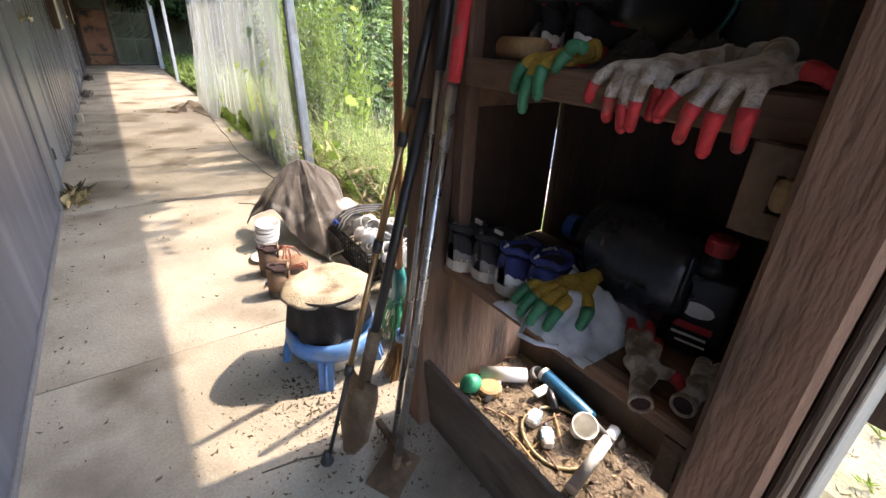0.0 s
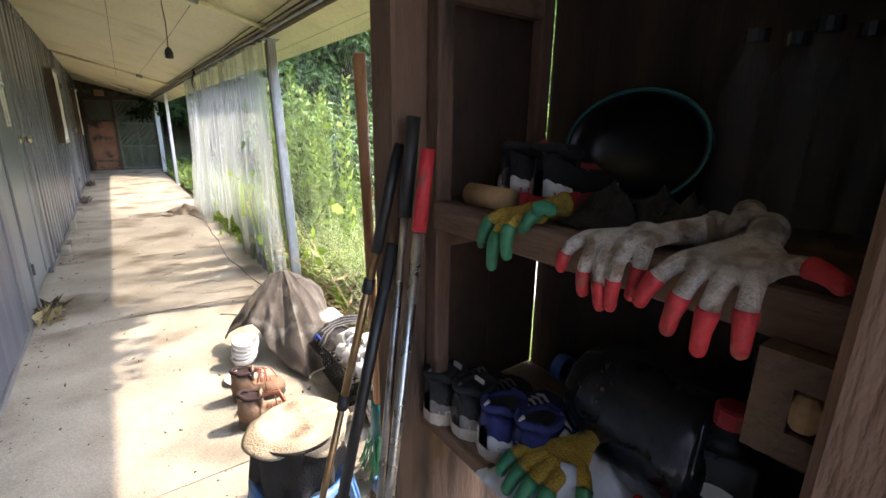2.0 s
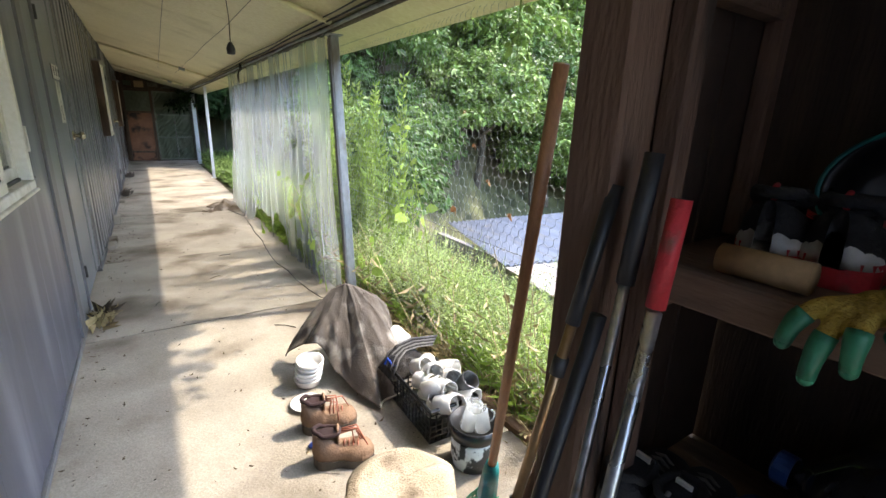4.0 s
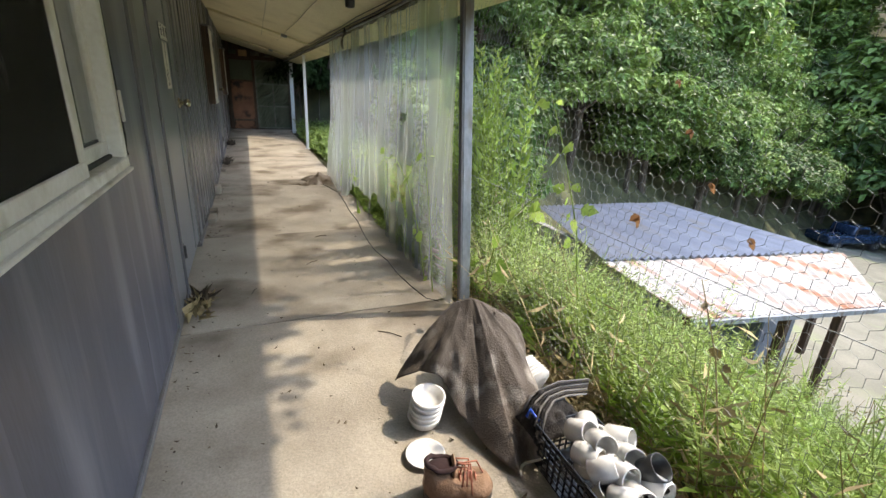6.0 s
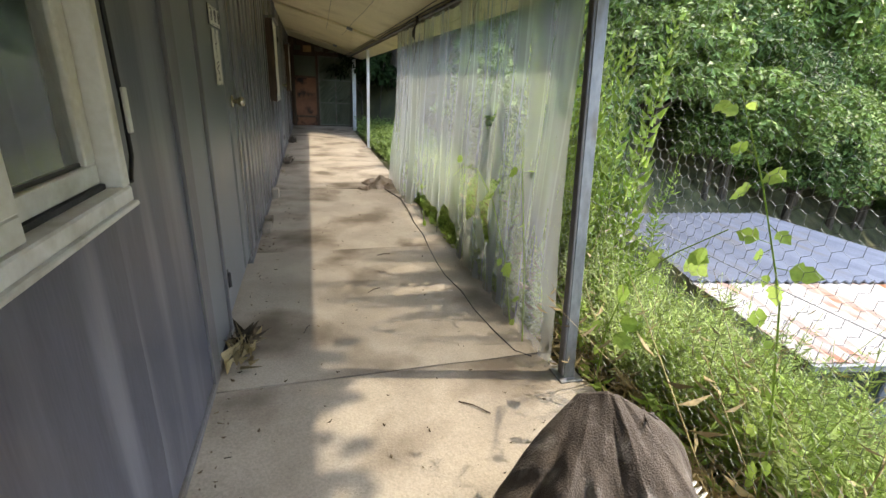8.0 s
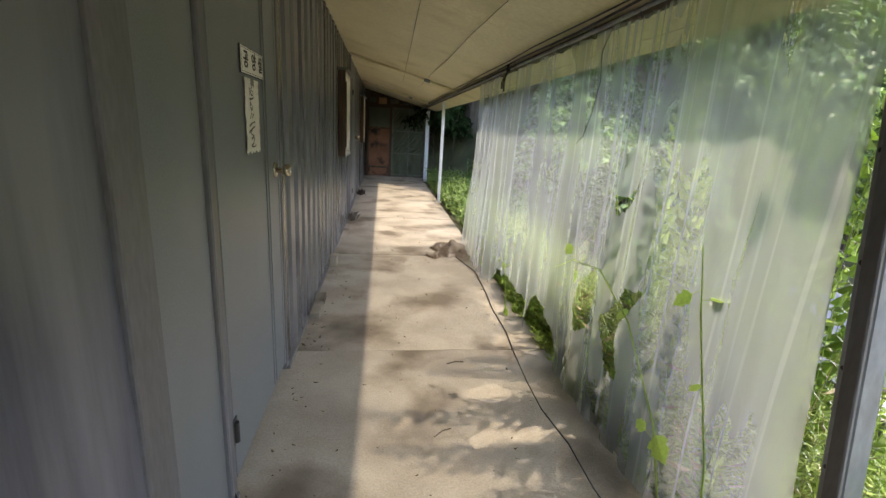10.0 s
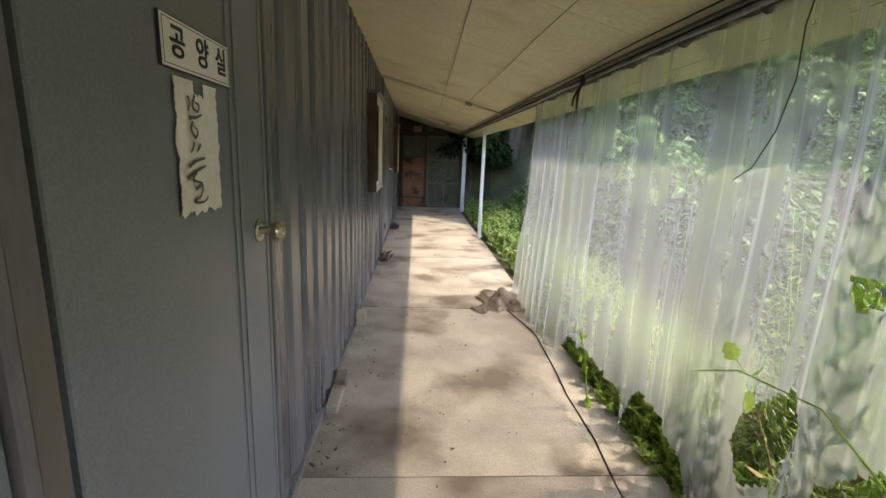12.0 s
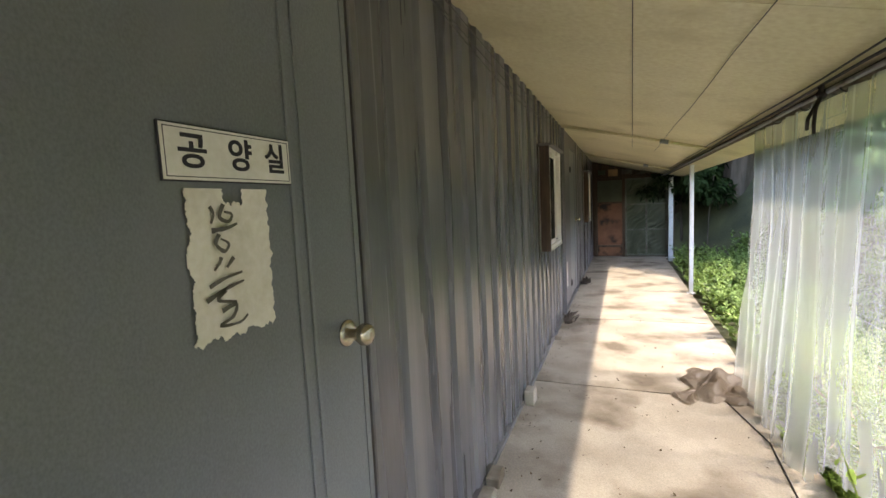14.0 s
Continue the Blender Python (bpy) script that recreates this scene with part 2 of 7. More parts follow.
def tube(points, radius, seg=8, bm=None, caps=True):
    """A round rod along the points; radius is one number or one for each point."""
    bm = bm or bmesh.new()
    pts = [Vector(p) for p in points]
    rad = [float(r) for r in radius] if isinstance(radius, (list, tuple)) else [float(radius)] * len(pts)
    rings, up = [], None
    for i, p in enumerate(pts):
        d = (pts[min(i + 1, len(pts) - 1)] - pts[max(i - 1, 0)]).normalized()
        if up is None:
            up = d.orthogonal().normalized()
        up = (up - d * up.dot(d)).normalized()
        side = d.cross(up)
        rings.append([bm.verts.new(p + rad[i] * (math.cos(a) * up + math.sin(a) * side)) for a in [2 * math.pi * k / seg for k in range(seg)]])
    for a, b in zip(rings, rings[1:]):
        for k in range(seg):
            bm.faces.new((a[k], a[(k + 1) % seg], b[(k + 1) % seg], b[k]))
    if caps:
        bm.faces.new(rings[0][::-1])
        bm.faces.new(rings[-1])
    return bm


def lathe(profile, seg=24, bm=None, m=None, squash=1.0):
    """A turned shape: profile of (radius, height), from the bottom up; m places it."""
    bm = bm or bmesh.new()
    m = m or Matrix.Identity(4)
    rings = []
    for r, z in profile:
        rings.append([bm.verts.new(m @ Vector((max(r, 1e-4) * math.cos(2 * math.pi * k / seg), squash * max(r, 1e-4) * math.sin(2 * math.pi * k / seg), z))) for k in range(seg)])
    for a, b in zip(rings, rings[1:]):
        for k in range(seg):
            bm.faces.new((a[k], a[(k + 1) % seg], b[(k + 1) % seg], b[k]))
    bm.faces.new(rings[0][::-1])
    bm.faces.new(rings[-1])
    return bm


def sheet(fn, nu, nv, bm=None, thick=0.0, skip=None):
    """A surface from fn(u, v) on a grid; skip(u, v) leaves holes; thick doubles it."""
    bm = bm or bmesh.new()
    vs = [[bm.verts.new(fn(i / nu, j / nv)) for j in range(nv + 1)] for i in range(nu + 1)]
    for i in range(nu):
        for j in range(nv):
            if skip and skip((i + 0.5) / nu, (j + 0.5) / nv):
                continue
            bm.faces.new((vs[i][j], vs[i + 1][j], vs[i + 1][j + 1], vs[i][j + 1]))
    loose = [v for v in bm.verts if not v.link_faces]
    bmesh.ops.delete(bm, geom=loose, context="VERTS")
    if thick:
        bmesh.ops.recalc_face_normals(bm, faces=bm.faces)
        bmesh.ops.solidify(bm, geom=bm.faces[:], thickness=thick)
    return bm


def n3(x, y, z=0.0):
    return noise.noise(Vector((x, y, z)))


# ---- floor and ground ----
def smooth01(t):
    t = max(0.0, min(1.0, t))
    return t * t * (3 - 2 * t)


def ground_z(x, y):
    start = 1.75 + max(0.0, y - 7.0) * 0.55 + (max(0.0, 0.6 - y) * 1.2)
    fall = max(0.0, min(3.5, (x - start) * 0.56)) + 0.125 * max(0.0, min(x, 44) - 9.0)
    z = -0.07 - fall
    hill = 0.85 * max(0.0, y - 11.5 - max(0.0, (x - 14) * 0.28) + max(0.0, 4 - x) * -1.7)
    hill += 0.8 * max(0.0, x - 41)
    hill += 0.5 * max(0.0, -x - 8)
    return z + min(hill, 34) + 0.05 * n3(x * 0.8, y * 0.8) * (1 if x > 1.8 else 0.3)


def ground_mesh():
    xs = np.concatenate([np.linspace(-120, -6, 14), np.linspace(-5, 9, 57), np.linspace(10, 40, 31), np.linspace(45, 220, 20)])
    ys = np.concatenate([np.linspace(-150, -6, 18), np.linspace(-5, 14, 58), np.linspace(15, 45, 31), np.linspace(50, 260, 20)])
    verts = [(x, y, ground_z(x, y)) for x in xs for y in ys]
    ny = len(ys)
    faces = [(i * ny + j, (i + 1) * ny + j, (i + 1) * ny + j + 1, i * ny + j + 1) for i in range(len(xs) - 1) for j in range(ny - 1)]
    return verts, faces


gv, gf = ground_mesh()
ground = tagged(raw("ground", gv, gf, M_SOIL, smooth=True), "weedy soil slope falling away beside the porch", "ground", kind="structure")

floor = tagged(root("floor"), "pale worn concrete porch slab with cracks and dirt", "floor", kind="structure")
SLAB_JOINTS = [-3.6, -1.9, -0.1, 1.7, 3.46, 5.06, 7.14, 9.08, 11.0, 12.9, 14.9]


def slab(y0, y1, seed):
    def edge(y):
        return 1.5 + 0.012 * n3(y * 3, seed) + (0.06 if y < 3.3 else 0)
    nx, ny = 14, max(6, int((y1 - y0) * 8))
    bm = bmesh.new()
    top = [[bm.verts.new((-0.12 + (edge(y0 + (y1 - y0) * j / ny) + 0.12) * i / nx, y0 + 0.004 + (y1 - y0 - 0.008) * j / ny,
                          0.003 * n3(i * 0.5, j * 0.4, seed) + 0.002 * seed % 0.005)) for j in range(ny + 1)] for i in range(nx + 1)]
    for i in range(nx):
        for j in range(ny):
            bm.faces.new((top[i][j], top[i + 1][j], top[i + 1][j + 1], top[i][j + 1]))
    r = bmesh.ops.extrude_face_region(bm, geom=bm.faces[:])
    for v in r["geom"]:
        if isinstance(v, bmesh.types.BMVert):
            v.co.z -= 0.16
    bmesh.ops.recalc_face_normals(bm, faces=bm.faces)
    return bm


for k, (a, b) in enumerate(zip(SLAB_JOINTS, SLAB_JOINTS[1:])):
    part("slab", slab(a, b, k), M_CONC, floor)
tagged(part("yard", sheet(lambda u, v: (8.2 + 30 * u, -16 + (26.5 + 6 * u) * v, ground_z(8.2 + 30 * u, -16 + (26.5 + 6 * u) * v) + 0.04), 40, 30, thick=0.03), M_YARD), "pale concrete yard beside the low building", "yard", kind="structure")


M_EARTH = mat("dry_earth", (0.17, 0.155, 0.105), (0.29, 0.265, 0.19), 0.95, scale=3.5, bump=0.8, fine=60, stain=((0.13, 0.14, 0.06), 4.5, 0.3))


def earth_pt(u, v):
    """Bare earth with a ragged outer edge."""
    a = 6.283 * u
    r = v * (1.0 + 0.35 * n3(math.cos(a) * 1.7, math.sin(a) * 1.7, 4) + 0.12 * n3(math.cos(a) * 6, math.sin(a) * 6, 9))
    x, y = max(1.57, 2.2 + 1.25 * r * math.cos(a)), -0.5 + 1.5 * r * math.sin(a)
    return (x, y, ground_z(x, y) + 0.008)


tagged(part("earth_patch", sheet(earth_pt, 72, 14), M_EARTH), "dry pale bare earth beside the porch slab", "ground", kind="structure")


# ---- grey steel wall ----
def ribbed(y0, y1, z0, z1, pitch=0.22, depth=0.014):
    """Trapezoid-ribbed steel sheet facing the porch; pieces between openings."""
    bm = bmesh.new()
    cols, y = [], math.floor(y0 / pitch) * pitch
    prof = [(0.0, 0.0), (0.48, 0.0), (0.58, -1.0), (0.90, -1.0)]
    while y < y1 + pitch:
        for u, d in prof:
            yy = y + u * pitch
            if y0 < yy < y1:
                cols.append((yy, d * depth))
        y += pitch
    cols = [(y0, cols[0][1])] + cols + [(y1, cols[-1][1])]
    nz = max(2, int((z1 - z0) / 0.25))
    rows = []
    for yy, d in cols:
        rows.append([bm.verts.new((d + 0.004 * n3(yy * 1.7, z0 + (z1 - z0) * j / nz * 1.3) + (0.01 * n3(yy * 5, 3) if j == 0 and z0 < 0.2 else 0), yy,
                                   z0 + (z1 - z0) * j / nz + (0.014 * n3(yy * 7, 9) if j == 0 and z0 < 0.2 else 0))) for j in range(nz + 1)])
    for a, b in zip(rows, rows[1:]):
        for j in range(nz):
            bm.faces.new((a[j], b[j], b[j + 1], a[j + 1]))
    bmesh.ops.recalc_face_normals(bm, faces=bm.faces)
    if bm.faces and sum(f.normal.x for f in bm.faces) < 0:
        bmesh.ops.reverse_faces(bm, faces=bm.faces[:])
    return bm


WX = -0.015  # outer face of the steel wall
wall_w = tagged(root("wall_west", (WX, 0, 0)), "blue-grey ribbed steel container wall with pale streaks", "wall", kind="structure")
WIN1, WIN2, WIN3 = (1.965, 2.905, 0.945, 1.74), (7.66, 8.4, 0.95, 1.82), (12.3, 13.0, 0.95, 1.84)
DOOR1, DOOR2 = (4.02, 4.82), (9.95, 10.75)
WTOP = 2.3
for y0, y1, z0, z1 in [(-4, WIN1[0], 0.03, WTOP), (WIN1[0], WIN1[1], 0.03, WIN1[2]), (WIN1[0], WIN1[1], WIN1[3], WTOP), (WIN1[1], 3.48, 0.03, WTOP),
                       (4.86, WIN2[0], 0.03, WTOP), (WIN2[0], WIN2[1], 0.03, WIN2[2]), (WIN2[0], WIN2[1], WIN2[3], WTOP), (WIN2[1], 9.15, 0.03, WTOP),
                       (10.8, WIN3[0], 0.03, WTOP), (WIN3[0], WIN3[1], 0.03, WIN3[2]), (WIN3[0], WIN3[1], WIN3[3], WTOP), (WIN3[1], 14.9, 0.03, WTOP)]:
    part("steel_sheet", ribbed(y0, y1, z0, z1, depth=0.0 if y1 < 4 else 0.016), M_STREAKY if y1 < 4 else M_STEEL, wall_w, smooth=y1 < 4)
for y0, y1, x1, z0 in [(3.48, 3.60, 0.012, 0.02), (3.604, 3.918, 0.002, 0.03), (3.922, 3.942, 0.014, 0.03), (3.946, 3.996, 0.005, 0.03), (9.15, 9.2, 0.03, 0.0), (9.2, 9.945, 0.0, 0.05), (4.825, 4.86, 0.006, 0.03), (10.755, 10.8, 0.01, 0.03)]:
    part("steel_trim", box(-0.05, x1, y0, y1, z0, WTOP, 0.004), M_DOOR if 0.2 < y1 - y0 < 0.4 else M_TRIM, wall_w)
for y0, y1 in [DOOR1, DOOR2]:
    part("head_panel", box(-0.05, 0.0, y0, y1, 2.04, WTOP, 0.003), M_TRIM, wall_w)
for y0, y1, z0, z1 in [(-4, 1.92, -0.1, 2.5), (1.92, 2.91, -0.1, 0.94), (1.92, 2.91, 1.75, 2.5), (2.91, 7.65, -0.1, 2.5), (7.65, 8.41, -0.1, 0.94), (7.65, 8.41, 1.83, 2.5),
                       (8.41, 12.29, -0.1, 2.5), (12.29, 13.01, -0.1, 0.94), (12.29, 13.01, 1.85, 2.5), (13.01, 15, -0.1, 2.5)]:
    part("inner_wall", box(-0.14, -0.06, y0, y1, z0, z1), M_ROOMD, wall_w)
# Black strip set into the door gap to carry its shade.
part("door_gasket", box(-0.05, -0.03, 3.996, 4.03, 0.03, WTOP), M_BLACK, wall_w, "black strip standing in for shade in the door gap")
part("sill_channel", box(-0.05, 0.012, -4, 4.0, -0.02, 0.03, 0.004), M_TRIM, wall_w)
part("sill_channel", box(-0.05, 0.012, 4.86, 14.8, -0.02, 0.03, 0.004), M_TRIM, wall_w)
room = tagged(root("room_shell"), "dim plain room behind the windows", "room", kind="structure")
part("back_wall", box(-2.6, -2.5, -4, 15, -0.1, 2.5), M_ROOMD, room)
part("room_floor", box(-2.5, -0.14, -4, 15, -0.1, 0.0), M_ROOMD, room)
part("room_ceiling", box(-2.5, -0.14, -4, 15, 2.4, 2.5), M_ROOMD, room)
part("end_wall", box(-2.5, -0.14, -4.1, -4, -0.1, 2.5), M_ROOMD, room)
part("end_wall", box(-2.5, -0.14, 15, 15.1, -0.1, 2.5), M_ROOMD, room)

# ---- porch roof ----
def roof_z(x):
    return 2.2 - 0.262 * x


ceiling = tagged(root("ceiling"), "sloping cream sandwich-panel porch ceiling with seams", "ceiling", kind="structure")


def ceil_bm():
    bm = bmesh.new()
    y = -0.5
    while y < 14.9:
        y1 = min(y + 1.0, 14.9)
        vs = []
        for x, up in ((-0.15, 0), (1.80, 0), (1.80, 0.05), (-0.15, 0.05)):
            vs.append([bm.verts.new((x, yy, roof_z(x) + up)) for yy in (y + 0.0015, y1 - 0.0015)])
        for i in range(4):
            a, b = vs[i], vs[(i + 1) % 4]
            bm.faces.new((a[0], b[0], b[1], a[1]))
        bm.faces.new([v[0] for v in vs][::-1])
        bm.faces.new([v[1] for v in vs])
        y = y1
    return bm


part("panels", ceil_bm(), M_CEIL, ceiling)
bm = bmesh.new()
for a, b in [(-0.5, 14.9)]:
    box(-0.15, 1.82, a, b, 0, 0.01, bm=bm)
for v in bm.verts:
    v.co.z += roof_z(v.co.x) + 0.055
part("roof_sheet", bm, M_GALV, ceiling)

# eave beam: dark pipe, with the curtain rail and cables lashed under it
eave = tagged(root("eave_beam"), "weathered eave pipe with lashed cables and rope", "beam", kind="structure")
EX, EZ = 1.45, roof_z(1.45) - 0.035
part("pipe", tube([(EX + 0.02, y, EZ + 0.008 * n3(y, 1)) for y in np.arange(-0.5, 14.9, 0.5)], 0.024, 10), M_BARK, eave, smooth=True)
part("rail", tube([(EX - 0.035, y, EZ - 0.018 + 0.012 * n3(y * 1.3, 4)) for y in np.arange(1.0, 14.8, 0.3)], 0.010, 8), M_GALV, eave, smooth=True)
part("cable", tube([(EX - 0.05, y, EZ + 0.012 + 0.012 * n3(y * 1.1, 7)) for y in np.arange(-0.45, 14.8, 0.3)], 0.006, 6), M_BLACK, eave, smooth=True)
part("cable", tube([(EX - 0.07 + 0.03 * n3(y, 2), y, EZ + 0.03 + 0.01 * n3(y * 0.9, 12)) for y in np.arange(-0.45, 14.8, 0.3)], 0.004, 6), M_BLACK, eave, smooth=True)
for y in (3.35, 8.9, 12.6):
    j = tagged(root("rafter_pipe", (0, y, 0)), "thin painted steel pipe rafter under the ceiling", "rafter", "porch rafters", "structure")
    part("pipe", tube([(0.02, 0, roof_z(0.02) - 0.03), (1.43, 0, roof_z(1.43) - 0.03)], 0.016, 10), M_CEIL, j, smooth=True)
    part("coupling", tube([(0.98, 0, roof_z(0.98) - 0.03), (1.06, 0, roof_z(1.06) - 0.03)], 0.022, 10), M_GALV, j, smooth=True)


# ---- posts ----
def post(y, x, w, material, label, z1, z0=-0.1, lean=0.0):
    p = tagged(root("porch_post", (x, y, 0)), label, "post", kind="structure")
    bm = box(-w / 2, w / 2, -w / 2, w / 2, z0, z1, 0.004)
    for v in bm.verts:
        v.co.y += lean * v.co.z
    part("tube", bm, material, p)
    for k in range(7):
        z = 0.15 + k * 0.23
        part("screw", tube([(-w / 2 - 0.006, w * 0.2 + lean * z, z), (-w / 2, w * 0.2 + lean * z, z)], 0.006, 6), M_BLACK, p)
    if lean:
        bm = box(-w / 2 - 0.012, -w / 2, -w * 0.5, w * 0.15, 0.02, z1 - 0.02, 0.003)
        for v in bm.verts:
            v.co.y += lean * v.co.z
        part("batten", bm, M_TRIM, p, "dark batten clamping the curtain")
    part("foot_plate", box(-w, w, -w, w, 0.0, 0.008, 0.002), material, p)
    part("cap_plate", box(-w * 0.9, w * 0.9, -w * 0.9 + lean * z1, w * 0.9 + lean * z1, z1, z1 + 0.006), material, p)


post(3.27, 1.49, 0.055, M_GALV, "grey galvanised square steel porch post leaning slightly", roof_z(1.49) - 0.06, lean=0.125)
post(10.72, 1.50, 0.05, M_WPOST, "white-painted slender steel porch post", roof_z(1.5) - 0.06)
post(14.6, 1.60, 0.09, M_WPOST, "chalky white post beside the end door", roof_z(1.6) - 0.03)
post(-0.42, 1.49, 0.055, M_GALV, "grey galvanised square steel porch post", roof_z(1.49) - 0.06)


# ---- plastic curtain ----
CY0, CY1 = 3.40, 7.4


def curtain_pt(u, v):
    y = CY0 + (CY1 - CY0) * u
    top = EZ - 0.03 + 0.012 * n3(y * 4, 5)
    z = 0.01 + (top - 0.01) * v
    flare = (1 - v) ** 2
    y += 0.22 * flare * smooth01((u - 0.8) / 0.2) + 0.03 * n3(z * 2, y * 3)
    y += (0.17 * v - 0.06) * (1 - smooth01(u / 0.25))
    k = 0.35 + 0.65 * u
    fold = 0.022 * math.sin(y * 34 + 2 * n3(y * 2, 1)) * k + 0.030 * n3(y * 5.5, z * 0.35, 2) + 0.012 * n3(y * 16, z * 0.8, 6)
    belly = -0.05 * flare * smooth01((y - 5) / 1.5) + 0.02 * n3(y * 1.3, z * 1.2, 8)
    return Vector((1.44 + fold * (0.55 + 0.45 * (1 - v)) + belly, y, z))


def in_poly(p, poly):
    inside, j = False, len(poly) - 1
    for i in range(len(poly)):
        (xi, yi), (xj, yj) = poly[i], poly[j]
        if (yi > p[1]) != (yj > p[1]) and p[0] < (xj - xi) * (p[1] - yi) / (yj - yi) + xi:
            inside = not inside
        j = i
    return inside


TEARS = [[(4.39, 1.07), (4.32, 1.06), (4.25, 1.13), (4.30, 1.03), (4.36, 0.98)],
         [(4.48, 0.73), (4.62, 0.58), (4.66, 0.45), (4.58, 0.35), (4.50, 0.42), (4.43, 0.64)],
         [(4.10, 0.74), (4.19, 0.72), (4.36, 0.53), (4.30, 0.30), (4.16, 0.34), (4.22, 0.52)]]


def curtain_skip(u, v):
    p = curtain_pt(u, v)
    q = (p.y, p.z)
    if any(in_poly(q, t) for t in TEARS):
        return True
    low = 0.0
    if 4.75 < p.y < 5.35:
        low = 0.30 * smooth01((p.y - 4.75) / 0.25) * smooth01((5.35 - p.y) / 0.12)
    if 5.35 < p.y < 6.3:
        low = 0.22 * smooth01((p.y - 5.35) / 0.1) * smooth01((6.3 - p.y) / 0.3)
    low += 0.05 * n3(p.y * 14, 3)
    return p.z < low


curtain = tagged(root("plastic_curtain"), "cloudy translucent plastic sheet hanging in folds, torn at its lower edge", "curtain")
part("film", sheet(curtain_pt, 380, 110, skip=curtain_skip), M_FILM, curtain, smooth=True)

# ---- end of the porch ----
M_BROWN = mat("rust_brown_board", (0.15, 0.060, 0.032), (0.25, 0.115, 0.062), 0.8, scale=3, stain=((0.022, 0.014, 0.011), 4.5, 0.52))
M_TARP = film_mat("green_film", (0.15, 0.175, 0.12), 0.10, 0.18, (0.09, 0.105, 0.07))
M_FRAME = mat("greenish_frame", (0.105, 0.12, 0.088), (0.17, 0.185, 0.14), 0.7, scale=6, stain=((0.1, 0.08, 0.06), 6, 0.3))
M_CASE2 = mat("grimy_board", (0.10, 0.085, 0.065), (0.19, 0.165, 0.13), 0.9, scale=6, bump=0.4)
wall_n = tagged(root("wall_north"), "patched end wall of board, film and old timber", "wall", kind="structure")
part("dark_backing", box(-0.1, 1.7, 14.86, 14.92, 0, 2.2), M_DARKW, wall_n)
part("brown_board", box(0.10, 0.63, 14.80, 14.83, 0.02, 1.22, 0.004), M_BROWN, wall_n)
part("lower_rail", box(0.06, 0.66, 14.77, 14.81, 0.22, 0.27, 0.004), M_DARKW, wall_n)
part("film_window", sheet(lambda u, v: (0.1 + 0.53 * u, 14.80 + 0.012 * n3(u * 9, v * 7), 1.25 + 0.5 * v), 24, 24), M_TARP, wall_n, smooth=True)
for z in (1.22, 1.75):
    part("timber_rail", box(0.06, 0.67, 14.76, 14.80, z, z + 0.045, 0.004), M_DARKW, wall_n)
for x in (0.04, 0.63):
    part("timber_stile", box(x, x + 0.05, 14.755, 14.80, 0, 1.95, 0.004), M_DARKW, wall_n)
for k, (x, z, w) in enumerate([(0.12, 1.88, 0.16), (0.62, 1.87, 0.22), (1.0, 1.86, 0.3)]):
    part("roof_scrap", sheet(lambda u, v: (x + w * u, 14.70 - 0.05 * v + 0.02 * n3(u * 5, v * 5, k), z + 0.10 * v + 0.03 * n3(u * 6, v * 4, k + 4)), 12, 10, thick=0.004), M_CASE2 if k else M_TARP, wall_n)
part("lintel", box(0.0, 1.62, 14.74, 14.80, 1.80, 1.84, 0.004), M_DARKW, wall_n)

door_n = tagged(root("door_3", (0.69, 14.72, 0.03)), "closed six-pane end door covered in creased greenish film", "door", kind="structure")
for x in (0.0, 0.42, 0.83):
    part("stile", box(x, x + 0.035, 0, 0.035, 0, 1.74, 0.003), M_FRAME, door_n)
for z in (0.0, 0.57, 1.14, 1.705):
    part("rail", box(0.035, 0.83, 0.002, 0.033, z, z + 0.035, 0.003), M_FRAME, door_n)
for i in range(2):
    for k in range(3):
        x0, z0 = 0.035 + 0.4 * i, 0.035 + 0.57 * k
        part("pane", sheet(lambda u, v: (x0 + 0.385 * u, 0.02 + 0.012 * n3(u * 3 + i * 7, v * 2, k * 3.1) + 0.012 * math.sin(26 * (v - 0.7 * u) + 5 * n3(u * 2, v * 2, i + k)) * smooth01(1.2 - abs(u + v - 0.9 + 0.2 * i)) * (0.25 if k == 0 else 1.0), z0 + 0.535 * v), 28, 44), M_TARP, door_n, smooth=True)


# ---- leaves ----
def quads(P, X, Y, L, W, bend=0.25):
    """Leaves as bent diamonds: places P, long axes X, across axes Y, lengths L, widths W."""
    n = len(P)
    N = np.cross(X, Y)
    L, W = L[:, None], W[:, None]
    v = np.stack([P, P + X * L * 0.45 + Y * W * 0.5 + N * L * bend * 0.3, P + X * L - N * L * bend * 0.4, P + X * L * 0.45 - Y * W * 0.5 + N * L * bend * 0.3], 1).reshape(-1, 3)
    b = np.arange(n)[:, None] * 4
    return v, np.concatenate([b + np.array([[0, 1, 2]]), b + np.array([[0, 2, 3]])], 0)


def unit(a):
    return a / np.maximum(np.linalg.norm(a, axis=-1, keepdims=True), 1e-9)


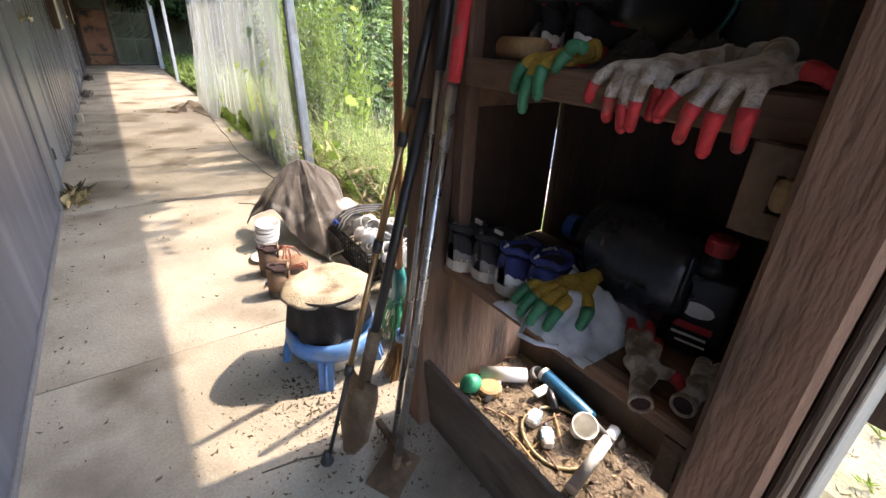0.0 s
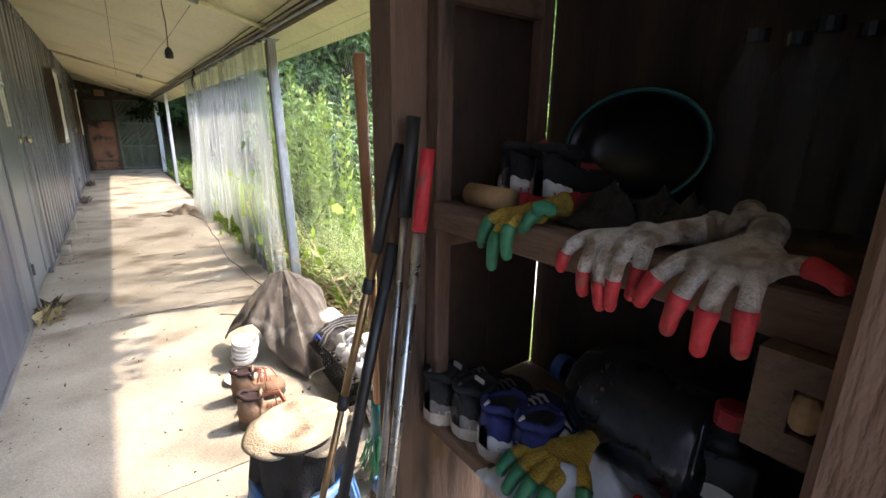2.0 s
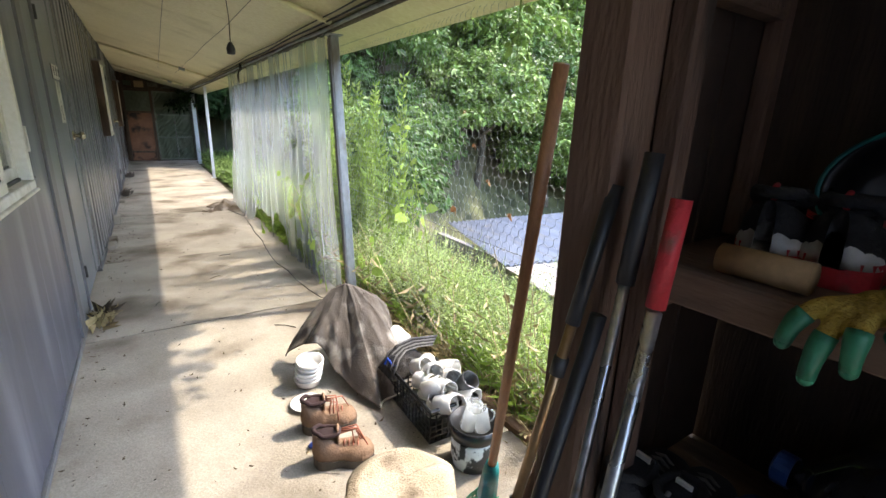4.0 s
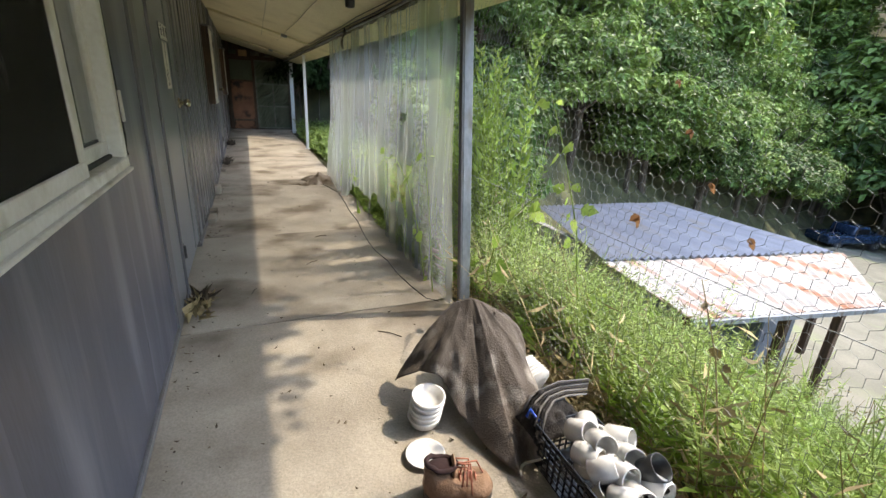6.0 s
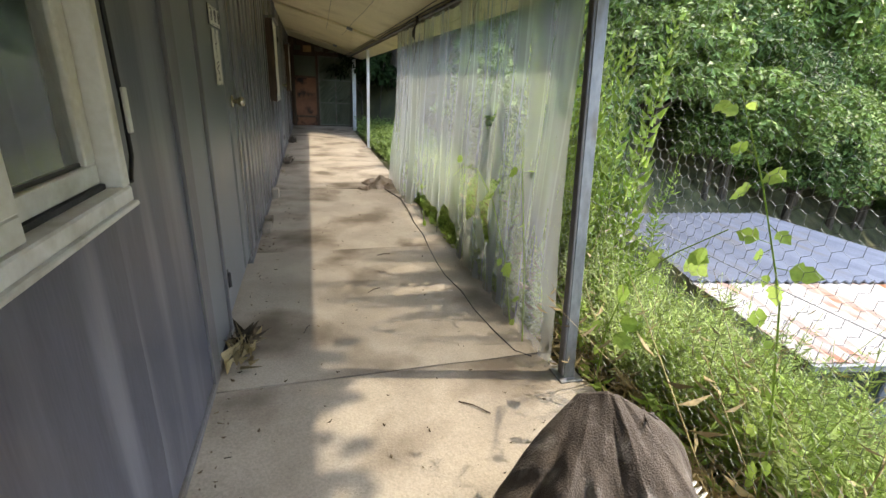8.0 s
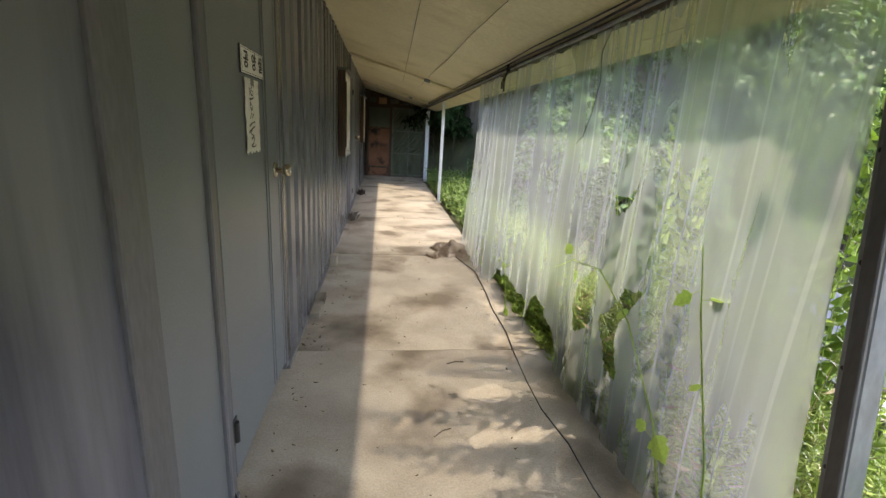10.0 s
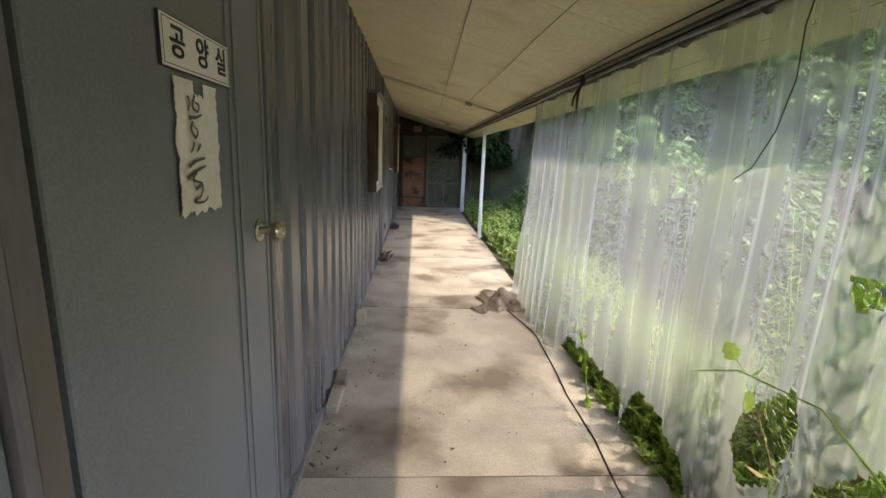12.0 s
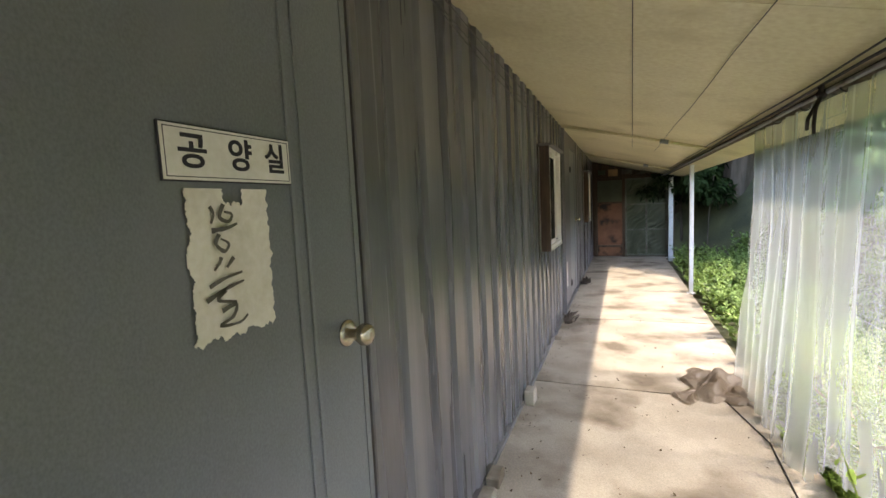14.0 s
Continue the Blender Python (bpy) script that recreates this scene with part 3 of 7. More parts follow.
def leaf_cloud(rng, centres, radii, per, size):
    """Clumps of leaves laid like shingles over the upper and outer side of each clump, so that sprays and dark gaps show."""
    C = np.repeat(centres, per, 0)
    R = np.repeat(radii, per, 0)
    d = unit(rng.normal(size=C.shape) + np.array([0, 0, 0.45]))
    P = C + d * R * (0.55 + 0.55 * rng.random((len(C), 1)))
    N = unit(d * 0.75 + np.array([0, 0, 0.75]) + 0.38 * rng.normal(size=C.shape))
    X = unit(np.cross(N, rng.normal(size=C.shape)) + 0.5 * d + np.array([0, 0, -0.25]))
    X = unit(X - N * np.sum(X * N, -1, keepdims=True))
    Y = np.cross(N, X)
    L = size * (0.6 + 0.8 * rng.random(len(C)))
    return quads(P, X, Y, L, L * (0.36 + 0.25 * rng.random(len(C))))


def crown_mesh(name, seed, r, h, clumps, per, size, material):
    rng = np.random.default_rng(seed)
    d = unit(rng.normal(size=(clumps, 3)))
    d[:, 2] = np.abs(d[:, 2]) * 1.2 - 0.35
    c = d * np.array([r, r, h]) * (0.45 + 0.5 * rng.random((clumps, 1))) + np.array([0, 0, h * 0.9])
    rad = r * (0.11 + 0.17 * rng.random((clumps, 1))) * np.array([[1, 1, 0.6]])
    v, f = leaf_cloud(rng, c, rad, per, size)
    me = bpy.data.meshes.new(name)
    me.from_pydata(v.tolist(), [], f.tolist())
    me.materials.append(material)
    return me


def trunk_mesh(seed, h, r):
    rnd = random.Random(seed)
    bm = tube([(0.25 * n3(z * 0.3, seed), 0.25 * n3(z * 0.3, seed + 5), z) for z in np.linspace(-0.6, h, 8)], list(np.linspace(r, r * 0.35, 8)), 8)
    for k in range(5):
        z = h * (0.35 + 0.13 * k)
        a = rnd.random() * 6.28
        tube([(0, 0, z), (math.cos(a) * h * 0.18, math.sin(a) * h * 0.18, z + h * 0.14), (math.cos(a) * h * 0.32, math.sin(a) * h * 0.32, z + h * 0.34)], [r * 0.4, r * 0.25, r * 0.08], 6, bm)
    me = bpy.data.meshes.new("trunk")
    bm.to_mesh(me)
    bm.free()
    me.materials.append(M_BARK)
    return me


CROWNS = [crown_mesh("crown", 20 + k, 2.3, 2.1, 120, 88, 0.19, M_LEAFD if k % 2 else M_LEAF) for k in range(5)]
FAR = [crown_mesh("crown", 60 + k, 2.3, 2.2, 92, 50, 0.30, M_LEAFD if k == 1 else M_LEAF) for k in range(4)]
BUSHES = [crown_mesh("crown", 40 + k, 1.0, 1.0, 70, 80, 0.125, M_LEAF if k != 1 else M_LEAFD) for k in range(4)]
# Crowns whose near-black leaves stand for shade, not for another species.
SHADE_CROWNS = [crown_mesh("crown", 80 + k, 1.0, 1.0, 90, 90, 0.12, M_LEAFK) for k in range(2)]
TRUNKS = [trunk_mesh(k, 3.4, 0.16) for k in range(3)]
STEMS = [trunk_mesh(9 + k, 1.3, 0.035) for k in range(2)]
rng = random.Random(4)


def tree(x, y, s, label, group, kinds, trunks, name, lift, z=None):
    t = tagged(root(name, (x, y, ground_z(x, y) if z is None else z)), label, "tree" if name == "tree" else "shrub", group)
    tr = link("trunk", rng.choice(trunks), M_BARK, t)
    cr = link("crown", rng.choice(kinds), M_LEAF, t)
    tr.scale = (s, s, s)
    cr.matrix_basis = pose(0, 0, lift * s, 0, 0, rng.random() * 360) @ Matrix.Diagonal((s * rng.uniform(0.9, 1.2), s * rng.uniform(0.9, 1.2), s * rng.uniform(0.85, 1.2), 1))


# wooded hillside across the yard, and the near wood at the porch's far end
for row, (d, n, s0) in enumerate([(0.8, 22, 0.95), (3.5, 24, 1.15), (7.0, 24, 1.4), (11.0, 24, 1.7), (15.5, 23, 2.0), (21.0, 22, 2.4), (28.0, 20, 3.0), (37.0, 18, 3.8)]):
    for k in range(n):
        x = 3.2 + (k + rng.uniform(-0.3, 0.3)) * (44 + d * 1.2) / n - d * 0.25
        y = 12.6 + d + max(0, (x - 14) * 0.28) + rng.uniform(-0.8, 0.8)
        if x < 8.5 and y < 17:
            continue
        tree(x, y, s0 * rng.uniform(0.8, 1.2), "broadleaf tree in full green leaf on the hillside", "hillside trees", CROWNS if row < 2 else FAR, TRUNKS, "tree", 0.6)
for row, (x0, s0) in enumerate([(39.0, 1.7), (45.0, 2.4), (54.0, 3.4)]):
    for k in range(9):
        y = -14 + k * 4.2 + rng.uniform(-1, 1)
        tree(x0 + rng.uniform(-1, 1), y, s0 * rng.uniform(0.8, 1.2), "broadleaf tree in full green leaf on the hillside", "hillside trees", FAR, TRUNKS, "tree", 0.6)
for x, y, s in [(4.2, 16.8, 0.9), (1.8, 18.5, 1.1), (5.6, 18.4, 1.2), (3.2, 21, 1.4), (-0.5, 20.5, 1.3), (7.2, 16.6, 1.0)]:
    tree(x, y, s, "shaded broadleaf tree in the wood past the porch", "wood trees", CROWNS, TRUNKS, "tree", 0.5)
# Dark-crowned trees placed to keep sun off the shrubs in the wood.
for x, y, s in [(5.9, 13.4, 1.0), (6.6, 15.2, 1.1), (5.0, 15.6, 1.0)]:
    tree(x, y, s, "shaded broadleaf tree in the wood past the porch", "wood trees", CROWNS[1:2], TRUNKS, "tree", 0.3)
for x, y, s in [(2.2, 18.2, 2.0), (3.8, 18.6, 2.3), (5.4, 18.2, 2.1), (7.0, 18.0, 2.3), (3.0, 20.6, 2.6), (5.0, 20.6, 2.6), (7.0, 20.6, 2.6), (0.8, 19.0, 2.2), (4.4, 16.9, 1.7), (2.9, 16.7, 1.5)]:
    tree(x, y, s, "undergrowth shrub in the wood, shade put into its leaf colour", "wood shrubs", SHADE_CROWNS, STEMS, "shrub", 0.0)

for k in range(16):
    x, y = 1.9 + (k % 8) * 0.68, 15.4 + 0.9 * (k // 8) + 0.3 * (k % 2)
    tree(x, y, 1.15 + 0.12 * (k % 3) + 0.5 * (k // 8), "undergrowth shrub in the wood, shade put into its leaf colour", "wood shrubs", SHADE_CROWNS, STEMS, "shrub", 0.15)
# Canopy trees added to block sky from the wood; leaves shade-dark too.
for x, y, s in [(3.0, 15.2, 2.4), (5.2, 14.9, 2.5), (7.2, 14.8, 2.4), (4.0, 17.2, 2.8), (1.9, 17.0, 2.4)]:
    tree(x, y, s, "tall added tree closing the wood, shade put into its leaves", "wood evergreens", SHADE_CROWNS, TRUNKS, "tree", 0.75)
for k, (x, y, lx, h) in enumerate([(2.3, 14.6, 0.3, 2.6), (2.9, 14.9, -0.5, 2.9), (3.4, 14.4, 0.7, 2.5), (2.6, 15.1, 1.2, 2.2)]):
    sp = tagged(root("sapling", (x, y, ground_z(x, y))), "thin bare grey sapling stem in the dark wood", "tree", "bare saplings")
    part("stem", tube([(lx * t * t, 0.1 * math.sin(3 * t), h * t) for t in np.linspace(0, 1, 8).tolist()], [0.014 * (1 - 0.6 * i / 7) for i in range(8)], 6), M_BARK, sp)
    for j in range(4):
        t = 0.4 + 0.14 * j
        part("branch", tube([(lx * t * t, 0.1 * math.sin(3 * t), h * t), (lx * t * t + 0.25 * (-1) ** j, 0.05, h * t + 0.16), (lx * t * t + 0.5 * (-1) ** j, 0.0, h * t + 0.2)], [0.007, 0.005, 0.002], 5), M_BARK, sp)

# shrubs along the porch
for x, y, s in [(3.7, 7.5, 1.0), (3.6, 8.9, 1.0), (4.6, 9.2, 1.3), (5.2, 10.6, 1.4), (4.0, 10.6, 1.1), (4.8, 12.4, 1.3), (3.9, 13.9, 1.1),
                (6.4, 12.2, 1.5), (3.3, 15.4, 1.4), (7.6, 12.6, 1.4), (6.0, 14.2, 1.6), (2.4, 16.2, 1.6), (4.6, 16.0, 1.8), (1.2, 17.0, 1.6), (3.4, 17.4, 2.0), (5.6, 16.8, 2.0)]:
    # Past y 11 only the dark-leaved crown, standing in for the wood's shade.
    tree(x, y, s, "dense leafy shrub growing beside the porch", "porch shrubs", BUSHES if y < 11 else BUSHES[1:2], STEMS, "shrub", 0.1 if y < 9 else 0.0)


# ---- weeds on the slope ----
def feather(rng, n, xs, ys, h, leafn, lsize, spread=0.12, lean=0.25):
    """Many upright weeds: stems with whorls of narrow leaves, as one mesh."""
    x, y = xs(n), ys(n)
    z = np.array([ground_z(a, b) for a, b in zip(x, y)])
    hh = h * (0.55 + 0.7 * rng.random(n))
    tip = np.stack([rng.normal(size=n) * lean * hh, rng.normal(size=n) * lean * hh, hh], 1)
    base = np.stack([x, y, z], 1)
    t = np.tile(np.linspace(0.1, 1.0, leafn), n)
    B, T = np.repeat(base, leafn, 0), np.repeat(tip, leafn, 0)
    P = B + T * t[:, None] * np.array([1, 1, 1]) - np.array([0, 0, 1]) * (0.12 * np.repeat(hh, leafn) * t ** 3)[:, None]
    a = rng.random(len(P)) * 6.283
    X = unit(np.stack([np.cos(a), np.sin(a), 0.15 + 0.5 * rng.random(len(P))], 1))
    Y = unit(np.cross(X, np.tile([[0, 0, 1.0]], (len(P), 1)) + 0.4 * rng.normal(size=P.shape)))
    L = lsize * (0.6 + 0.7 * rng.random(len(P))) * (1.25 - 0.75 * t)
    v, f = quads(P, X, Y, L, L * spread * 2, 0.3)
    # stems
    s = 0.003
    off = np.array([[s, 0, 0], [-s, s, 0], [-s, -s, 0]])
    sv = np.concatenate([base[:, None] + off, (base + tip)[:, None] * 1.0 + off * 0.3], 1).reshape(-1, 3)
    b = np.arange(n)[:, None] * 6 + len(v)
    sf = np.concatenate([b + np.array([[0, 1, 4]]), b + np.array([[0, 4, 3]]), b + np.array([[1, 2, 5]]), b + np.array([[1, 5, 4]]), b + np.array([[2, 0, 3]]), b + np.array([[2, 3, 5]])], 0)
    return np.concatenate([v, sv]), np.concatenate([f, sf])


nr = np.random.default_rng(11)


def U(a, b):
    return lambda n: nr.uniform(a, b, n)


def slope_x(a, b):
    return lambda n: a + (b - a) * nr.random(n) ** 1.4


WEEDS = [("grass", 520, slope_x(1.66, 5.2), U(1.05, 7.0), 0.62, 9, 0.12, 0.03, 0.35, M_STRAW, "pale dry stalks standing among the weeds"),
         ("grass", 1500, slope_x(1.66, 5.6), U(0.8, 7.2), 0.34, 11, 0.12, 0.035, 0.35, M_LEAFY, "long yellow-green grass on the slope"),
         ("weeds", 4300, slope_x(1.75, 5.8), U(0.9, 7.5), 0.60, 60, 0.055, 0.10, 0.22, M_WEED, "feathery green weeds covering the slope"),
         ("weeds", 120, U(1.78, 2.3), U(3.5, 5.2), 1.15, 70, 0.075, 0.11, 0.10, M_LEAFY, "tall green weeds beside the porch post"),
         ("weeds", 1000, U(1.56, 2.5), U(3.8, 7.3), 0.42, 34, 0.07, 0.16, 0.15, M_LEAFY, "tall green weeds behind the curtain"),
         ("weeds", 420, U(1.50, 1.70), U(3.7, 7.2), 0.17, 22, 0.055, 0.22, 0.3, M_LEAFY, "low yellow-green weeds along the slab edge"),
         ("weeds", 900, U(1.62, 3.2), U(7.3, 14.0), 0.40, 22, 0.10, 0.25, 0.3, M_LEAF, "low ferny undergrowth at the slab edge"),
         ("grass", 420, U(1.58, 1.9), U(0.6, 3.6), 0.16, 8, 0.10, 0.035, 0.6, M_STRAW, "dry straw and dead stalks along the slab"),
         ("grass", 420, U(1.62, 4.5), U(-3.5, 0.8), 0.07, 7, 0.06, 0.09, 0.6, M_LEAFY, "short sparse grass behind the tool cupboard"),
         ("grass", 2200, U(1.62, 4.0), U(-2.5, 0.9), 0.02, 6, 0.03, 0.06, 0.9, M_STRAW, "dry flattened straw behind the tool cupboard"),
         ("weeds", 620, U(1.7, 3.0), U(4.4, 7.4), 0.34, 20, 0.09, 0.30, 0.3, M_LEAFY, "broad-leaved bright weeds behind the curtain"),
         ("weeds", 520, slope_x(1.7, 4.6), U(1.0, 6.5), 0.38, 16, 0.11, 0.30, 0.3, M_LEAFY, "broad-leaved weeds among the grass")]
for name, n, fx, fy, h, ln, ls, sp, le, m, lab in WEEDS:
    v, f = feather(nr, n, fx, fy, h, ln, ls, sp, le)
    tagged(raw(name, v, f, m), lab, name, kind="stuff")


for k in range(12):
    x, y = nr.uniform(1.80, 2.2), nr.uniform(3.6, 5.0)
    h = nr.uniform(1.2, 1.9)
    st = tagged(root("tall_weed", (x, y, ground_z(x, y))), "tall leafy weed stalk with bright narrow leaves", "weed", "tall weeds")
    lx, ly = nr.normal(size=2) * 0.12
    spine = [(lx * t * t, ly * t * t, h * t) for t in np.linspace(0, 1, 8).tolist()]
    part("stem", tube(spine, [0.006 * (1 - 0.7 * i / 7) for i in range(8)], 5), M_LEAFY, st)
    t = np.linspace(0.2, 1.0, 95)
    P = np.stack([lx * t * t, ly * t * t, h * t], 1)
    a = np.arange(95) * 2.4
    X = unit(np.stack([np.cos(a), np.sin(a), 0.35 + 0.2 * nr.random(95)], 1))
    Y = unit(np.cross(X, np.tile([[0, 0, 1.0]], (95, 1))))
    L = 0.15 * (1.15 - 0.8 * t) * (0.8 + 0.4 * nr.random(95))
    v, f = quads(P, X, Y, L, L * 0.19, 0.8)
    tagged(raw("foliage", v, f, M_LEAFY, st), kind="stuff")


# ---- hexagonal wire netting ----
def netting(y0, y1, z0, z1, p=0.042, r=0.0008):
    """Hexagon netting in the plane x = 0, bulging slightly; thin three-sided wires."""
    segs = []
    nz, ny = int((z1 - z0) / (p * 0.75 * 1.1547)), int((y1 - y0) / p)
    s = p / math.sqrt(3)
    for j in range(nz):
        for i in range(ny):
            cy, cz = y0 + (i + 0.5 * (j % 2)) * p, z0 + j * 1.5 * s
            a, b, c, d = (cy, cz + s), (cy + p / 2, cz + s / 2), (cy + p / 2, cz - s / 2), (cy, cz - s)
            segs += [(a, b), (b, c), (c, d)]
    S = np.array(segs)
    y, z = S[..., 0], S[..., 1]
    x = 0.03 * np.sin(y * 2.1 + 0.5) * np.sin(z * 1.7) + 0.012 * np.sin(y * 7 + z * 5)
    y = y + 0.012 * np.sin(z * 6 + y * 2)
    P = np.stack([x, y, z], -1)
    off = np.array([[r, 0, 0], [-r * 0.5, r * 0.87, 0.3 * r], [-r * 0.5, -r * 0.87, -0.3 * r]])
    v = (P[:, :, None, :] + off[None, None]).reshape(-1, 3)
    b = np.arange(len(S))[:, None] * 6
    f = np.concatenate([b + np.array([[k, (k + 1) % 3, 3 + (k + 1) % 3, 3 + k]]) for k in range(3)], 0)
    return v, f


nv, nf = netting(0.95, 8.2, -0.25, 1.74)
net = tagged(root("wire_netting", (1.63, 0, 0)), "hexagonal galvanised chicken-wire netting hung below the eave", "netting")
tagged(raw("mesh", nv, nf, M_WIRE, net), kind="stuff")
for z in (-0.25, 0.75, 1.735):
    part("selvedge_wire", tube([(0.03 * math.sin(y * 2.1 + 0.5) * math.sin(z * 1.7), float(y), z + 0.004 * n3(y * 3, z)) for y in np.arange(0.95, 8.3, 0.2)], 0.0014, 4), M_WIRE, net)


# ---- low building below the slope ----
M_ROOFA = mat("grey_tin", (0.21, 0.225, 0.265), (0.285, 0.30, 0.345), 0.5, metal=0.1, scale=1.2, stain=((0.26, 0.24, 0.22), 1.4, 0.25), stretch=(2.5, 0.6, 1))
M_ROOFB = mat("rusty_white_tin", (0.34, 0.32, 0.285), (0.44, 0.415, 0.38), 0.55, scale=1.0, stain=((0.33, 0.135, 0.06), 1.2, 0.40), stretch=(2.6, 0.45, 1))
M_BLOCK = mat("block_wall", (0.20, 0.19, 0.18), (0.30, 0.29, 0.27), 0.9, scale=2, bump=0.4, stain=((0.1, 0.1, 0.09), 1.5, 0.3))
bld = tagged(root("low_building", (7.5, 6.5, -3.5)), "low outbuilding with grey and rust-streaked tin roof sheets", "building")


def tin(a, b, c, d, z, n, name, material, amp=0.02):
    """Corrugated roofing sheets across the quad a-b-c-d, ribs running from a-b to d-c."""
    def fn(u, v):
        p = (Vector(a) * (1 - u) + Vector(b) * u) * (1 - v) + (Vector(d) * (1 - u) + Vector(c) * u) * v
        return Vector((p.x - 7.5, p.y - 6.5, z + 3.5 + amp * math.sin(u * n * 6.283) + 0.02 * n3(p.x, p.y)))
    part(name, sheet(fn, n * 4, 6, thick=0.02), material, bld)


tin((5.62, 4.66), (9.0, 4.05), (11.4, 5.8), (6.0, 6.76), -1.45, 26, "roof", M_ROOFB, 0.012)
tin((5.98, 6.72), (11.1, 5.84), (11.2, 10.0), (7.1, 10.4), -1.42, 30, "roof", M_ROOFA, 0.03)
part("wall", box(-1.1, 3.2, 0.2, 0.35, 0, 2.0, 0.01), M_BLOCK, bld)
part("wall", box(-1.1, -0.95, 0.35, 3.4, 0, 2.0, 0.01), M_BLOCK, bld)
part("wall", box(3.0, 3.2, 0.35, 3.3, 0, 2.0, 0.01), M_BLOCK, bld)
for x, y in [(-1.6, -1.6), (0.2, -1.9), (1.5, -2.0), (3.0, -1.0)]:
    part("post", box(x, x + 0.12, y, y + 0.12, 0, 1.98, 0.005), M_DARKW, bld)
part("eave_board", tube([(5.62 - 7.5, 4.64 - 6.5, 2.0), (9.0 - 7.5, 4.03 - 6.5, 2.0)], 0.05, 4), M_GALV, bld)
part("store_box", box(0.4, 1.3, -1.5, -0.4, 0, 1.5, 0.02), mat("blue_grey_panel", (0.12, 0.15, 0.2), (0.17, 0.2, 0.25), 0.6), bld)

# ---- more materials ----
def plain(name, c, rough=0.5, metal=0.0, dark=0.75, scale=9, bump=0.08, stain=None, **kw):
    return mat(name, tuple(a * dark for a in c), c, rough, metal, scale=scale, bump=bump, stain=stain, **kw)


M_WHITE = plain("white_plastic", (0.74, 0.73, 0.69), 0.35, dark=0.85, stain=((0.4, 0.36, 0.28), 12, 0.18))
M_CERAM = plain("white_ceramic", (0.76, 0.75, 0.72), 0.18, dark=0.9, bump=0.02)
M_BLUE = plain("blue_plastic", (0.10, 0.27, 0.62), 0.38, dark=0.8, stain=((0.22, 0.32, 0.45), 9, 0.3))
M_RED = plain("red_rubber", (0.60, 0.035, 0.045), 0.6, dark=0.75, bump=0.3, stain=((0.25, 0.08, 0.06), 26, 0.35))
M_KNIT = plain("grey_knit", (0.66, 0.59, 0.51), 0.95, dark=0.68, scale=16, bump=0.5, fine=300, stain=((0.23, 0.17, 0.115), 32, 0.62), sheen=0.2)
M_GREEN = plain("green_rubber", (0.03, 0.22, 0.11), 0.45, dark=0.7)
M_YELLOW = plain("yellow_knit", (0.50, 0.33, 0.05), 0.9, dark=0.65, bump=0.6, fine=240, stain=((0.2, 0.12, 0.04), 14, 0.3))
M_TEAL = plain("teal_plastic", (0.015, 0.22, 0.22), 0.4)
M_BGREEN = plain("green_bristle", (0.02, 0.33, 0.17), 0.5)
M_CHROME = plain("bare_steel", (0.50, 0.49, 0.47), 0.28, metal=0.85, dark=0.8, stain=((0.2, 0.15, 0.1), 12, 0.2))
M_BRONZE = plain("bronze_tube", (0.36, 0.22, 0.11), 0.3, metal=0.7, dark=0.8)
M_RUST = mat("rusty_steel", (0.09, 0.055, 0.035), (0.20, 0.14, 0.09), 0.75, 0.3, scale=9, bump=0.4, stain=((0.25, 0.2, 0.14), 8, 0.3))
M_ORANGE = plain("varnished_pole", (0.40, 0.18, 0.075), 0.5, dark=0.7, stretch=(4, 4, 0.5))
M_BURLAP = mat("dirty_burlap", (0.060, 0.047, 0.037), (0.115, 0.094, 0.076), 0.95, scale=5, bump=0.6, fine=180, stain=((0.34, 0.31, 0.27), 8, 0.33), stretch=(1.2, 1.2, 0.6), sheen=0.1)
M_MATB = mat("beige_mat", (0.30, 0.24, 0.16), (0.46, 0.39, 0.29), 0.95, scale=7, bump=0.5, fine=160, stain=((0.16, 0.12, 0.08), 9, 0.25))
M_BCLOTH = plain("black_cloth", (0.03, 0.026, 0.024), 0.9, bump=0.5, fine=160)
M_TAN = mat("tan_suede", (0.16, 0.09, 0.05), (0.26, 0.16, 0.10), 0.9, scale=12, bump=0.3, fine=140)
M_LACE = plain("orange_lace", (0.38, 0.14, 0.09), 0.9)
# Maroon lining darkened to read as a shaded opening; also fills glove cuffs.
M_MAROON = plain("shaded_maroon", (0.03, 0.012, 0.012), 0.95)
M_NAVY = plain("navy_suede", (0.022, 0.034, 0.15), 0.8, bump=0.3)
M_SOLE = plain("dirty_white_rubber", (0.52, 0.47, 0.40), 0.7, dark=0.75, stain=((0.28, 0.22, 0.15), 14, 0.3))
M_SHOEB = plain("black_mesh_fabric", (0.022, 0.022, 0.024), 0.85, bump=0.4, fine=200)
M_SHOEG = plain("grey_suede", (0.20, 0.19, 0.18), 0.9)
M_BAG = plain("thin_bag_film", (0.70, 0.77, 0.86), 0.4, dark=0.85, translucent=0.2)
M_PAPER = mat("old_paper", (0.70, 0.68, 0.61), (0.80, 0.78, 0.71), 0.85, scale=5, bump=0.15, stain=((0.42, 0.38, 0.28), 4, 0.25))
M_INK = plain("black_ink", (0.02, 0.02, 0.03), 0.6)
M_SIGN = plain("sign_white", (0.74, 0.72, 0.66), 0.35, dark=0.93, bump=0.02)
M_BRASS = plain("brushed_knob", (0.52, 0.47, 0.38), 0.22, metal=0.9, dark=0.9, bump=0.02)
M_JUG = plain("smoky_plastic", (0.025, 0.03, 0.035), 0.15, coat=0.5, bump=0.02)
M_JETB = plain("gloss_black_plastic", (0.012, 0.012, 0.013), 0.3, bump=0.02)
